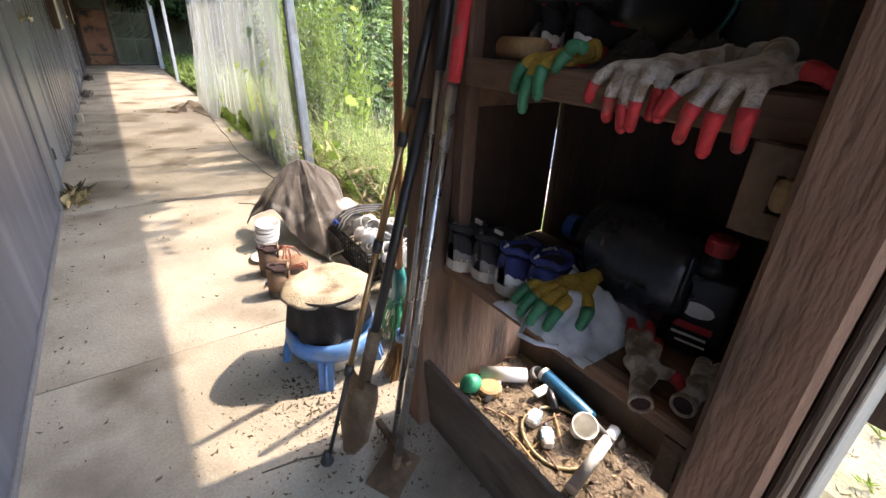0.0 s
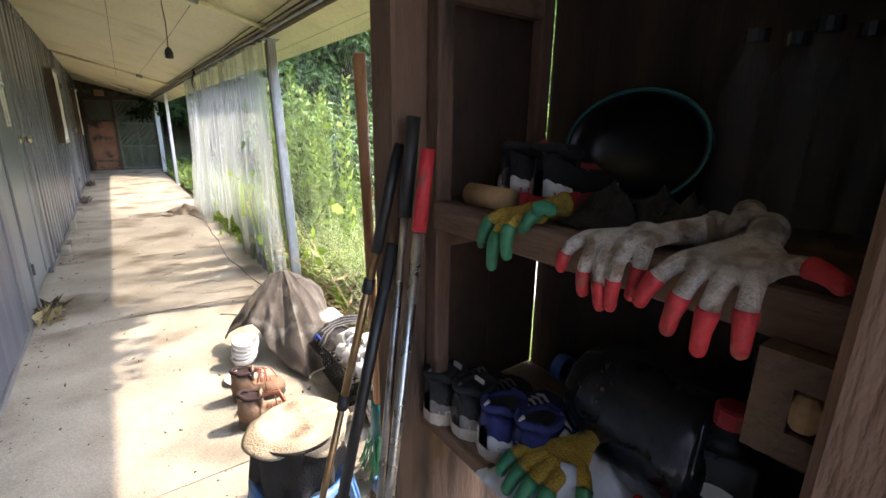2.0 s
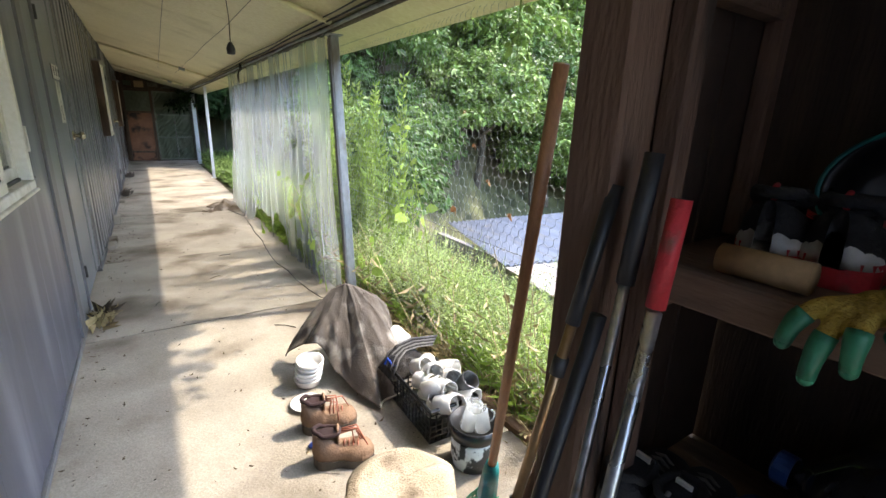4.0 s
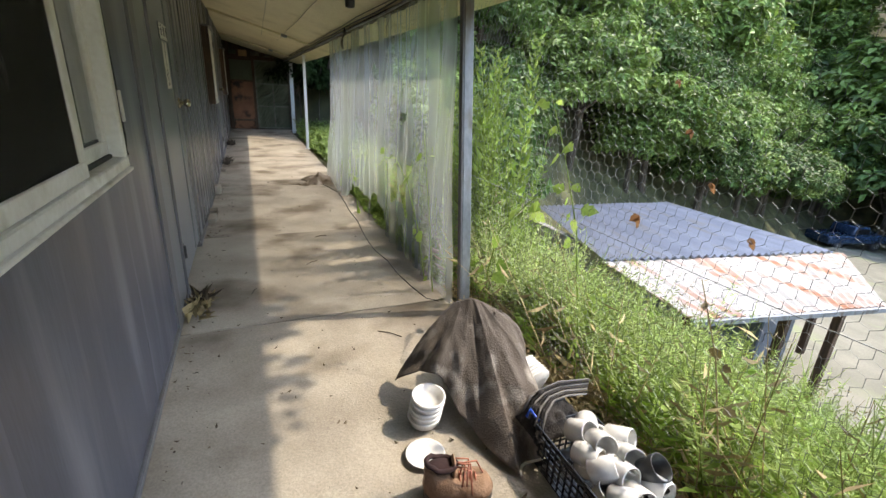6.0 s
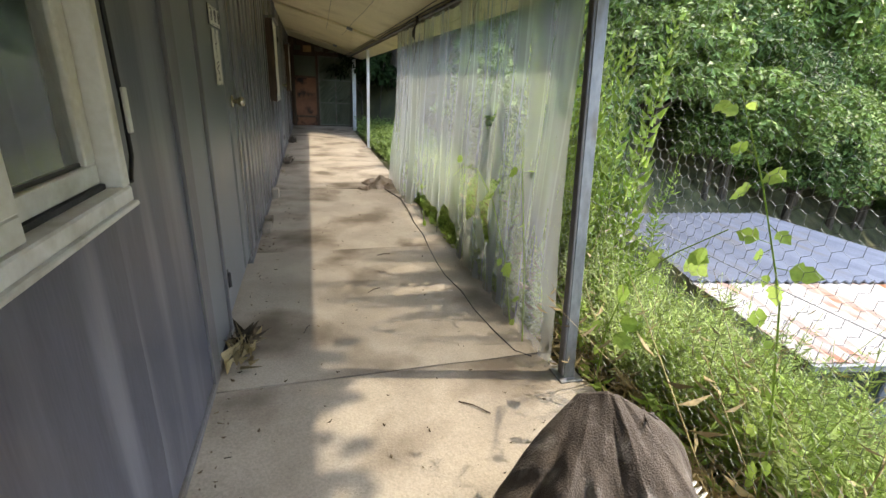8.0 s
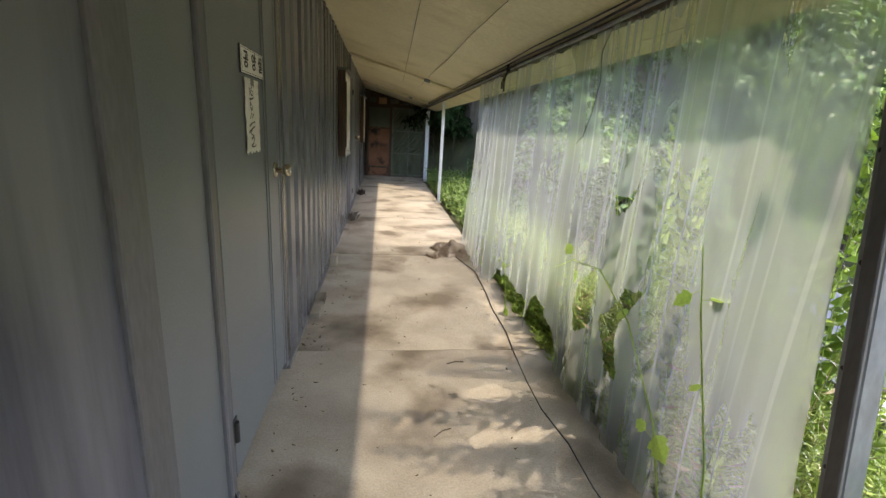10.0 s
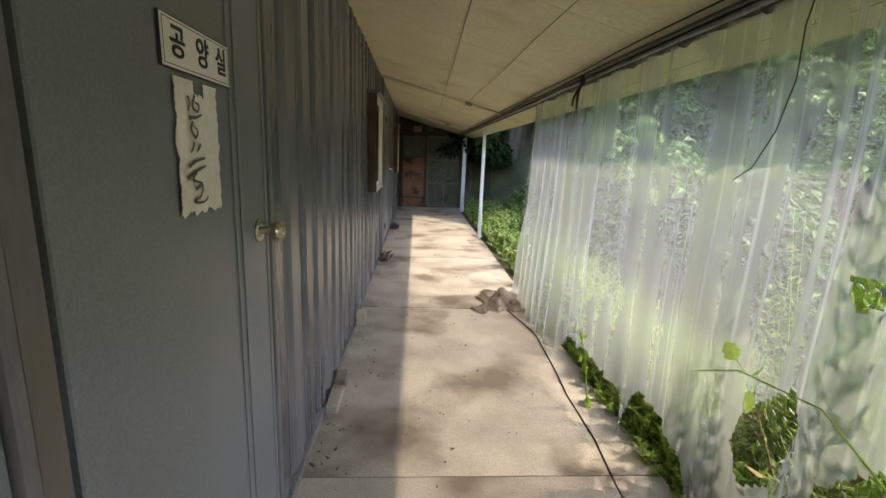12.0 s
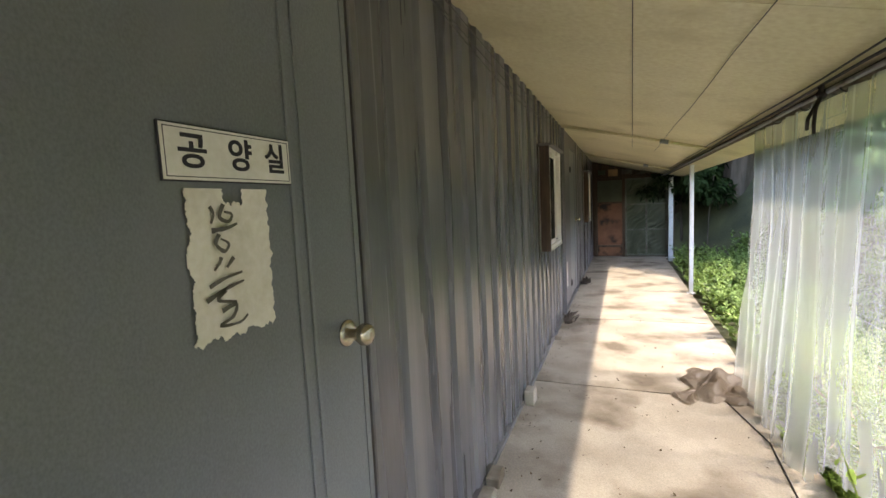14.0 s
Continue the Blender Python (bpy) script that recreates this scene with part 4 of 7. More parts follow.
M_CORK = plain("pale_wood", (0.42, 0.26, 0.12), 0.75, dark=0.75)
M_CARD = plain("brown_block", (0.16, 0.10, 0.06), 0.9, bump=0.4)
M_CAULK = plain("blue_tube_print", (0.01, 0.10, 0.19), 0.35)
M_DIRT = mat("loose_dirt", (0.09, 0.065, 0.04), (0.2, 0.15, 0.10), 1.0, scale=20, bump=1.0, fine=90)
M_CRUMB = mat("litter", (0.05, 0.035, 0.02), (0.13, 0.10, 0.06), 0.95, scale=20, bump=0, island=0.5)
M_CLEAR = film_mat("clear_bottle", (0.35, 0.37, 0.37), 0.75, 0.08, (0.3, 0.3, 0.3))
M_GLASSW = film_mat("glassware", (0.62, 0.66, 0.68), 0.62, 0.08, (0.5, 0.52, 0.52))


def ball(c, r, bm=None, seg=10, scale=(1, 1, 1), m=None):
    bm = bm or bmesh.new()
    g = bmesh.ops.create_uvsphere(bm, u_segments=seg, v_segments=max(5, seg * 2 // 3), radius=r)
    bmesh.ops.scale(bm, vec=scale, verts=g["verts"])
    if m:
        bmesh.ops.transform(bm, matrix=m, verts=g["verts"])
    bmesh.ops.translate(bm, vec=c, verts=g["verts"])
    return bm


M_SCREEN = film_mat("insect_screen", (0.05, 0.052, 0.05), 0.3, 0.8, (0.07, 0.07, 0.065))


# ---- windows and doors in the steel wall ----
def window(name, y0, y1, z0, z1, label, proud=0.05, hood=False, split=0.5):
    """A sliding window: outer frame, two sashes one behind the other, glass, a screen before the first."""
    w = tagged(root(name, (WX, y0, z0)), label, "window", kind="structure")
    W, H = y1 - y0, z1 - z0
    part("window_frame", box(-0.06, proud, 0, W, 0, 0.034, 0.004), M_PVC, w)
    part("frame_rail", box(-0.06, proud, 0, W, H - 0.034, H, 0.004), M_PVC, w)
    part("frame_stile", box(-0.06, proud - 0.002, 0, 0.045, 0.034, H - 0.034, 0.004), M_PVC, w)
    part("frame_stile", box(-0.06, proud - 0.002, W - 0.035, W, 0.034, H - 0.034, 0.004), M_PVC, w)
    part("window_sill", box(-0.01, proud + 0.008, -0.006, W + 0.006, -0.012, 0.0, 0.003), M_PVC, w)
    for k, (a, b, x) in enumerate([(0.046, W * split + 0.035, proud - 0.008), (W * split - 0.03, W - 0.040, proud - 0.042)]):
        lo = 0.036 + 0.010 * k
        s = part("sash", box(x - 0.026, x, a, b, lo, lo + 0.042, 0.003), M_PVC, w)
        part("sash_rail", box(x - 0.026, x, a, b, H - 0.08, H - 0.036, 0.003), M_PVC, s)
        part("sash_stile", box(x - 0.026, x, a, a + 0.045, lo + 0.042, H - 0.08, 0.003), M_PVC, s)
        part("sash_stile", box(x - 0.026, x, b - 0.045, b, lo + 0.042, H - 0.08, 0.003), M_PVC, s)
        part("gasket", box(x - 0.022, x - 0.010, a + 0.04, b - 0.04, lo + 0.040, lo + 0.050), M_BLACK, s)
        g = part("pane", box(x - 0.015, x - 0.011, a + 0.044, b - 0.044, lo + 0.041, H - 0.079), M_GLASS, s)
        g.visible_shadow = False
        if k == 0:
            part("insect_screen", box(x - 0.006, x - 0.004, a + 0.044, b - 0.044, lo + 0.041, H - 0.079), M_SCREEN, w)
    # Black strip fills the gap below the rear sash, standing for its shade.
    part("track", box(proud - 0.060, proud - 0.036, W * split + 0.04, W - 0.036, 0.034, 0.045), M_BLACK, w, "black strip carrying the shade of the track gap")
    if hood:
        part("hood", box(0, proud + 0.03, -0.035, W + 0.03, H + 0.004, H + 0.026, 0.004), M_TRIM, w)
        part("casing", box(0, proud + 0.005, -0.032, -0.008, -0.01, H + 0.003, 0.004), M_DARKW, w, "dark weathered side casing")
    else:
        part("casing", box(-0.03, proud - 0.004, -0.032, -0.008, -0.01, H, 0.004), M_CASE, w, "paint-worn timber side casing")


M_CASE = mat("worn_casing", (0.34, 0.31, 0.27), (0.46, 0.43, 0.39), 0.8, scale=6, bump=0.4, stain=((0.10, 0.065, 0.045), 7, 0.5), stretch=(1, 1, 0.4))
window("window_1", *WIN1, "white plastic sliding window with dusty dark panes", 0.045, split=0.55)
window("window_2", *WIN2, "white plastic sliding window under a small hood", 0.075, True)
window("window_3", *WIN3, "white plastic sliding window far down the porch", 0.075, True)
pb = tagged(root("wall_panel_box", (WX, 1.56, 0.93)), "dark brown weathered box panel fixed beside the window", "box")
part("body", box(0.0, 0.03, 0, 0.35, 0, 0.62, 0.008), M_DARKW, pb)
part("lid_frame", box(0.03, 0.038, 0.02, 0.33, 0.02, 0.6, 0.004), M_DARKW, pb)
cb = tagged(root("wall_cable", (WX, 2.95, 0.95)), "black cable with a white tag running down the wall", "cable")
part("cable", tube([(0.03, 0.06, 1.26), (0.02, 0.05, 0.8), (0.02, 0.05, 0.45), (0.022, 0.055, 0.2), (0.025, 0.045, 0.08), (0.03, 0.0, 0.03), (0.04, -0.03, 0.035)], 0.0055, 6), M_BLACK, cb, smooth=True)
part("tag", box(0.026, 0.034, 0.043, 0.062, 0.13, 0.23, 0.002), M_WHITE, cb)


def door(name, y0, y1, label, knob_y):
    d = tagged(root(name, (WX, y0, 0.07)), label, "door", kind="structure")
    W = y1 - y0
    part("leaf", box(-0.028, 0.0, -0.006, W - 0.004, 0, 1.96, 0.003), M_DOOR, d)
    for a in (0.55, 0.588):
        part("pressed_rib", box(0.0, 0.004, a, a + 0.012, 0.02, 1.94, 0.0018), M_DOOR, d)
    for a in (W - 0.03,):
        part("edge_strip", box(0.0, 0.003, a, a + 0.022, 0.0, 1.95, 0.001), M_DOOR, d)
    h = part("hinge", tube([(0.008, -0.006, 0.15), (0.008, -0.006, 0.225)], 0.010, 8), M_BLACK, d)
    part("hinge_plate", box(0.0, 0.004, -0.025, 0.02, 0.14, 0.235, 0.001), M_BLACK, h)
    part("hinge", tube([(0.008, -0.006, 1.65), (0.008, -0.006, 1.725)], 0.010, 8), M_BLACK, d)
    R = pose(0, knob_y - y0, 1.0, 0, 90, 0)
    k = part("door_knob", lathe([(0.012, 0.0), (0.012, 0.028), (0.020, 0.034), (0.027, 0.046), (0.0275, 0.058), (0.022, 0.068), (0.010, 0.071)], 20, m=R), M_BRASS, d, "brushed metal door knob", True)
    part("rosette", lathe([(0.034, 0.0), (0.034, 0.004), (0.029, 0.009), (0.018, 0.011)], 24, m=R), M_BRASS, k, smooth=True)
    part("lock_barrel", lathe([(0.007, 0.069), (0.007, 0.074)], 12, m=R), M_BRASS, k)
    return d


door("door_1", *DOOR1, "closed dark grey steel door with a round knob", 4.735)
door("door_2", *DOOR2, "closed grey steel door farther along the porch", 10.65)
sign = tagged(root("door_sign", (WX + 0.001, 4.29, 1.43)), "white door plate with dark border and black Korean lettering", "sign")
part("border", box(0.0, 0.004, 0, 0.28, 0, 0.09, 0.001), M_INK, sign)
part("plate", box(0.004, 0.006, 0.0025, 0.2775, 0.0025, 0.0875, 0.0006), M_SIGN, sign)
for a, b, c, d in [(0.007, 0.273, 0.0068, 0.0082), (0.007, 0.273, 0.0818, 0.0832), (0.007, 0.0084, 0.0082, 0.0818), (0.2716, 0.273, 0.0082, 0.0818)]:
    part("rule_line", box(0.006, 0.0064, a, b, c, d), M_INK, sign)


def writing(text, loc, size, parent, name="lettering"):
    cu = bpy.data.curves.new(name, "FONT")
    cu.body, cu.size, cu.extrude, cu.align_x, cu.align_y, cu.offset = text, size, 0.0006, "CENTER", "CENTER", 0.0012
    tmp = bpy.data.objects.new("tmp", cu)
    scene.collection.objects.link(tmp)
    me = bpy.data.meshes.new_from_object(tmp.evaluated_get(bpy.context.evaluated_depsgraph_get()))
    bpy.data.objects.remove(tmp)
    ob = link(name, me, M_INK, parent)
    ob.matrix_basis = Matrix.Translation(loc) @ Matrix(((0, 0, 1, 0), (1, 0, 0, 0), (0, 1, 0, 0), (0, 0, 0, 1)))
    return ob


for ch, y in (("공", 0.055), ("양", 0.15), ("실", 0.235)):
    writing(ch, (0.0068, y, 0.045), 0.06, sign)

note = tagged(root("paper_note", (WX, 4.315, 1.15)), "torn paper note with faded brush writing pasted on the door", "paper")


def note_pt(u, v):
    y = 0.185 * u + 0.004 * v
    return Vector((0.0045 + 0.0025 * n3(u * 4, v * 6), y, 0.27 * v))


part("paper", sheet(note_pt, 100, 140, skip=lambda u, v: (v < 0.06 + 0.05 * n3(u * 7, 2) + 0.035 * n3(u * 19, 4)) or (u > 0.965 + 0.03 * n3(v * 8, 5) + 0.03 * n3(v * 23, 15)) or (u < 0.03 + 0.05 * n3(v * 6, 8) + 0.035 * n3(v * 21, 18))
                                                or (v > 0.91 + 0.03 * n3(u * 25, 7) and 0.42 < u + 0.03 * n3(v * 30, 3) < 0.64)), M_PAPER, note)
M_BRUSH = plain("faded_brush_ink", (0.15, 0.145, 0.125), 0.85, dark=0.6)
STROKES = [[(0.050, 0.240), (0.056, 0.228), (0.050, 0.212)], [(0.078, 0.244), (0.068, 0.222), (0.086, 0.214), (0.094, 0.226), (0.078, 0.231)], [(0.050, 0.200), (0.082, 0.203), (0.104, 0.210)],
           [(0.064, 0.194), (0.056, 0.178), (0.072, 0.164), (0.082, 0.176), (0.066, 0.186)], [(0.064, 0.155), (0.060, 0.146), (0.048, 0.134)], [(0.090, 0.152), (0.074, 0.136)],
           [(0.036, 0.108), (0.066, 0.118), (0.106, 0.124)], [(0.028, 0.086), (0.068, 0.100), (0.108, 0.108)], [(0.068, 0.098), (0.050, 0.084), (0.088, 0.074)],
           [(0.056, 0.064), (0.086, 0.070), (0.078, 0.050), (0.050, 0.040), (0.090, 0.036), (0.110, 0.046)]]
for pts in STROKES:
    P = [Vector((0.0, y, z)) for y, z in pts]
    fine = []
    for i in range(len(P) - 1):
        p0, p1, p2, p3 = P[max(0, i - 1)], P[i], P[i + 1], P[min(len(P) - 1, i + 2)]
        for k in range(7):
            t = k / 7
            fine.append(0.5 * (2 * p1 + (p2 - p0) * t + (2 * p0 - 5 * p1 + 4 * p2 - p3) * t * t + (3 * p1 - p0 - 3 * p2 + p3) * t ** 3))
    fine.append(P[-1])
    bm, prev = bmesh.new(), None
    for i, p in enumerate(fine):
        t = (fine[min(i + 1, len(fine) - 1)] - fine[max(i - 1, 0)]).normalized()
        w = 0.0042 * (1.0 - 0.55 * i / len(fine)) * (1 + 0.35 * n3(i * 0.5, pts[0][1] * 90))
        q = [bm.verts.new(Vector((0.0078, p.y, p.z)) + k * w * Vector((0, -t.z, t.y))) for k in (-1, 1)]
        if prev:
            bm.faces.new((prev[0], prev[1], q[1], q[0]))
        prev = q
    part("brush_stroke", bm, M_BRUSH, note)

wb = tagged(root("wall_notice", (WX, 9.3, 0.3)), "small white board strip fixed low on the wall", "board")
part("board", box(0.0, 0.012, 0, 0.16, 0, 0.3, 0.002), M_SIGN, wb)

# lamp, wires and ties under the roof
bulb = tagged(root("hanging_lamp_holder", (0.89, 3.5, 1.58)), "black lamp holder hanging from the ceiling on a wire", "lamp")
part("holder", lathe([(0.012, 0.0), (0.022, 0.004), (0.024, 0.03), (0.018, 0.05), (0.008, 0.065)], 14), M_BLACK, bulb, smooth=True)
part("wire", tube([(0, 0, 0.06), (0.004, 0.004, 0.2), (-0.004, 0, 0.3), (0.0, 0, roof_z(0.89) - 1.58)], 0.0025, 6), M_BLACK, bulb)
for k, (z, s, y1) in enumerate([(2.13, 0.10, 9.2), (2.15, 0.06, 8.9), (2.11, 0.14, 8.0)]):
    wi = tagged(root("sagging_wire", (WX + 0.012, 4.9, z)), "thin loose wire sagging along the top of the wall", "wire", "wall wires")
    part("wire", tube([(0.01 + 0.01 * k, (y1 - 4.9) * t, -s * 4 * t * (1 - t) * (0.6 + 0.4 * t)) for t in np.linspace(0, 1, 14)], 0.003, 5), M_BLACK, wi)
for k, (xa, xb) in enumerate([(0.62, 0.75), (1.05, 1.0)]):
    wi = tagged(root("ceiling_wire", (0, 3.6, 0)), "thin wire stretched just under the ceiling", "wire", "ceiling wires")
    part("wire", tube([(xa + (xb - xa) * t, 6.5 * t, roof_z(xa + (xb - xa) * t) - 0.012 - 0.015 * math.sin(9 * t) ** 2) for t in np.linspace(0, 1, 12)], 0.002, 5), M_BLACK, wi)
tie = tagged(root("rope_tie", (1.40, 6.2, 1.73)), "black cloth strip knotted round the curtain rail", "tie")
part("knot", ball((0, 0, 0.03), 0.02, scale=(1, 1, 1.2)), M_BCLOTH, tie, smooth=True)
for pts in [[(0, 0, 0.03), (-0.03, -0.03, -0.03), (-0.04, -0.05, -0.09), (-0.03, -0.02, -0.13)], [(0, 0, 0.03), (-0.03, 0.05, -0.06), (-0.02, 0.09, -0.10)], [(0, 0, 0.03), (-0.01, -0.03, 0.06)], [(0, 0, 0.03), (0.0, 0.03, 0.065)]]:
    part("tail", tube(pts, 0.008, 5), M_BCLOTH, tie, smooth=True)
for y in np.arange(3.55, 7.3, 0.42):
    r = tagged(root("curtain_ring", (1.435, float(y), EZ - 0.02)), "black tie ring holding the curtain to its rail", "ring", "curtain rings")
    part("loop", tube([(0.022 * math.cos(a), 0.004 * math.sin(a * 2), 0.025 * math.sin(a)) for a in np.linspace(0, 6.28, 12)], 0.0035, 5), M_BLACK, r)
ng = tagged(root("dangling_wire", (1.40, 4.62, 1.25)), "dark cord dangling in front of the curtain", "cord")
part("cord", tube([(0.03, 0.02, 0.5), (-0.02, -0.02, 0.4), (0, 0.0, 0.28), (-0.005, 0.03, 0.15), (0, 0.1, 0.05), (0, 0.17, 0.01)], 0.002, 5), M_BLACK, ng, smooth=True)
cord = tagged(root("floor_cord", (0, 0, 0.004)), "dark cord lying along the slab under the curtain", "cord")
part("cord", tube([(1.40, 3.44, 0), (1.34, 3.5, 0), (1.31, 3.7, 0), (1.285, 3.95, 0), (1.29, 4.2, 0), (1.255, 4.45, 0), (1.26, 4.7, 0), (1.28, 5.0, 0), (1.31, 5.3, 0), (1.31, 5.7, 0), (1.335, 6.0, 0), (1.36, 6.6, 0), (1.25, 7.1, 0), (1.12, 7.35, 0)], 0.0035, 6), M_BLACK, cord, smooth=True)
tr = tagged(root("crumpled_sheet", (1.24, 7.35, 0.004)), "crumpled brown-grey plastic sheet heaped at the curtain's foot", "plastic sheet")
part("film", sheet(lambda u, v: Vector(((u - 0.5) * (0.42 + 0.2 * n3(v * 4, 1)) + 0.12 * (v - 0.5), (v - 0.5) * (0.6 + 0.25 * n3(u * 4, 5)), 0.002 + max(0.0, 0.085 * (1 - abs(2 * u - 1)) * (1 - (2 * v - 1) ** 2) * (0.9 + 1.5 * n3(u * 5, v * 3, 3)) + 0.022 * max(0, n3(u * 12, v * 9))))), 36, 36),
     film_mat("brown_film", (0.36, 0.31, 0.26), 0.08, 0.25, (0.2, 0.15, 0.1)), tr)
eb = tagged(root("edge_plank", (1.60, 1.42, -0.03)), "weathered plank edging the slab above the slope", "plank")
part("plank", box(-0.025, 0.03, -0.5, 0.55, -0.04, 0.05, 0.006), M_WOODY, eb)
for y, s, h in [(6.75, 0.11, 0.10), (5.83, 0.12, 0.055), (5.62, 0.22, 0.045), (8.2, 0.05, 0.04)]:
    bl = tagged(root("prop_block", (0.02, y, 0)), "small pale block wedged under the steel wall", "block", "prop blocks")
    part("block", box(-0.02, 0.045, -s / 2, s / 2, 0, h, 0.006), M_CONC, bl)


# ---- tool cupboard ----
shed = tagged(root("tool_cupboard", (1.03, 0, 0)), "rough dark timber tool cupboard with two open shelves", "cupboard")
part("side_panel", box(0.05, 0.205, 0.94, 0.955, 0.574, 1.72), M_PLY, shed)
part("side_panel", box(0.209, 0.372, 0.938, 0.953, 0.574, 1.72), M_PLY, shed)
part("side_panel", box(0.04, 0.372, 0.955, 0.975, 0, 0.545), M_WOOD, shed)
part("corner_batten", box(0.30, 0.335, 0.905, 0.937, 1.06, 1.72, 0.004), M_WOOD, shed)
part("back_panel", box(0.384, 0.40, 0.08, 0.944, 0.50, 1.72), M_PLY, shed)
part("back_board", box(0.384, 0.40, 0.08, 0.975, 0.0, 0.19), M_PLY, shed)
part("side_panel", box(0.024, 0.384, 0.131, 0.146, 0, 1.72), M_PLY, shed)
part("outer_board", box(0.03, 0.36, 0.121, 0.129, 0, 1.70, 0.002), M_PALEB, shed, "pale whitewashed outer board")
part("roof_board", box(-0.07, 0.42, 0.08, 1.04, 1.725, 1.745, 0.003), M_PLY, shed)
part("post", box(-0.06, 0.045, 0.93, 1.02, 0, 1.72, 0.006), M_WOOD, shed)
part("post", box(0.012, 0.05, 0.885, 0.928, 0.572, 1.72, 0.005), M_WOOD, shed)
part("post", box(-0.085, 0.02, 0.15, 0.24, 0, 1.72, 0.008), M_WOOD, shed)
part("post_strip", box(-0.075, -0.02, 0.134, 0.148, 0, 1.72, 0.004), M_DARKW, shed, "dark bark-edged strip")
part("header", box(0.05, 0.30, 0.90, 0.937, 1.43, 1.51, 0.005), M_WOODY, shed)
part("shelf", box(0.035, 0.384, 0.125, 0.936, 1.035, 1.055, 0.003), M_WOODY, shed)
part("shelf_front", box(0.0, 0.034, 0.242, 0.884, 1.008, 1.062, 0.004), M_WOODY, shed)
part("shelf_bracket", box(0.05, 0.33, 0.912, 0.937, 0.955, 1.02, 0.004), M_WOODY, shed)
part("shelf", box(0.035, 0.384, 0.125, 0.953, 0.548, 0.566, 0.003), M_WOODY, shed)
part("shelf_front", box(0.0, 0.034, 0.242, 0.928, 0.535, 0.57, 0.004), M_WOODY, shed)
bm = box(-0.022, -0.002, 0.242, 0.928, 0.0, 0.26, 0.003)
for v in bm.verts:
    v.co.x -= 0.03 * (v.co.z / 0.26)
part("kickboard", bm, M_KICK, shed)
part("floor_board", box(0.0, 0.384, 0.148, 0.953, 0.06, 0.085, 0.003), M_DIRT, shed, "dusty pale base")


def ublock(loc, label):
    u = tagged(root("notched_block", loc), label, "block", "notched blocks")
    bm = bmesh.new()
    out = [(-0.03, 0), (0.026, 0), (0.026, 0.03), (0.002, 0.03), (0.002, 0.075), (0.026, 0.075), (0.026, 0.105), (-0.03, 0.105)]
    f = bm.faces.new([bm.verts.new((0, -a, b)) for a, b in out])
    r = bmesh.ops.extrude_face_region(bm, geom=[f])
    for v in r["geom"]:
        if isinstance(v, bmesh.types.BMVert):
            v.co.x += 0.03
    bmesh.ops.recalc_face_normals(bm, faces=bm.faces)
    part("block", bm, M_CARD, u)
    return u


ub = ublock((1.0, 0.272, 0.905), "brown notched block fixed to the cupboard post")
part("paper_scrap", ball((0.008, -0.012, 0.052), 0.016, scale=(0.6, 1, 1.3)), M_CORK, ub, "crumpled yellowish scrap")
ublock((1.04, 0.27, 0.42), "brown notched block below the lower shelf")


# ---- long tools leaning on the cupboard ----
def lerp(a, b, t):
    return Vector(a) + (Vector(b) - Vector(a)) * t


def rod(a, b, t0, t1, r, name, material, parent, seg=10, label=""):
    return part(name, tube([lerp(a, b, t0), lerp(a, b, t1)], r, seg), material, parent, label, True)


def tool(name, base, top, label, category):
    t = tagged(root(name, base), label, category, "leaning tools")
    return t, (0, 0, 0), tuple(Vector(top) - Vector(base))


t, a, b = tool("hiking_pole", (0.685, 0.962, 0.0), (0.985, 0.934, 1.17), "bronze hiking pole with black grip leaning on the cupboard", "hiking pole")
rod(a, b, 0.02, 0.26, 0.006, "lower_section", M_BLACK, t)
rod(a, b, 0.25, 0.55, 0.0075, "middle_section", M_BRONZE, t)
rod(a, b, 0.54, 0.83, 0.0085, "upper_section", M_BRONZE, t)
rod(a, b, 0.82, 1.0, 0.0115, "grip", M_BLACK, t)
for s in (0.25, 0.54, 0.75):
    rod(a, b, s, s + 0.025, 0.012, "collar", M_BLACK, t)
part("rubber_foot", lathe([(0.016, 0.0), (0.02, 0.01), (0.012, 0.03), (0.008, 0.045)], 12), M_BLACK, t, smooth=True)
t, a, b = tool("spade", (0.75, 0.965, 0.0), (0.955, 0.912, 0.98), "old spade with a dusty blade and dark handle", "spade")
rod(a, b, 0.28, 1.0, 0.0125, "handle", M_BLACK, t)
rod(a, b, 0.24, 0.42, 0.018, "socket", M_RUST, t)


def blade_pt(u, v):
    w = 0.062 * (0.35 + 0.65 * min(1, v * 3.2)) * (1.0 if v < 0.86 else 1.0 - (v - 0.86) * 1.5)
    p = lerp(a, b, 0.27 * v)
    return p + Vector((0.25, -0.97, 0)) * ((u - 0.5) * 2 * w) + Vector((-0.012 * (1 - (2 * u - 1) ** 2), 0, 0.0))


part("blade", sheet(blade_pt, 10, 16, thick=0.003), M_RUST, t, "dusty brown steel blade", True)
t, a, b = tool("long_handled_hoe", (0.83, 0.83, 0.0), (0.985, 0.835, 1.165), "steel-handled hoe with a bright red grip", "hoe")
rod(a, b, 0.04, 0.87, 0.0105, "handle", M_CHROME, t)
rod(a, b, 0.875, 1.0, 0.0135, "grip", M_RED, t, 12, "red ribbed rubber grip")
bm = box(-0.075, 0.055, -0.05, 0.05, 0.0, 0.006, 0.002)
bmesh.ops.rotate(bm, cent=(0, 0, 0), matrix=Euler((0.1, -0.22, 0.5)).to_matrix(), verts=bm.verts)
bmesh.ops.translate(bm, vec=(0, 0, 0.022), verts=bm.verts)
part("blade", bm, M_RUST, t, "rusty flat hoe blade")
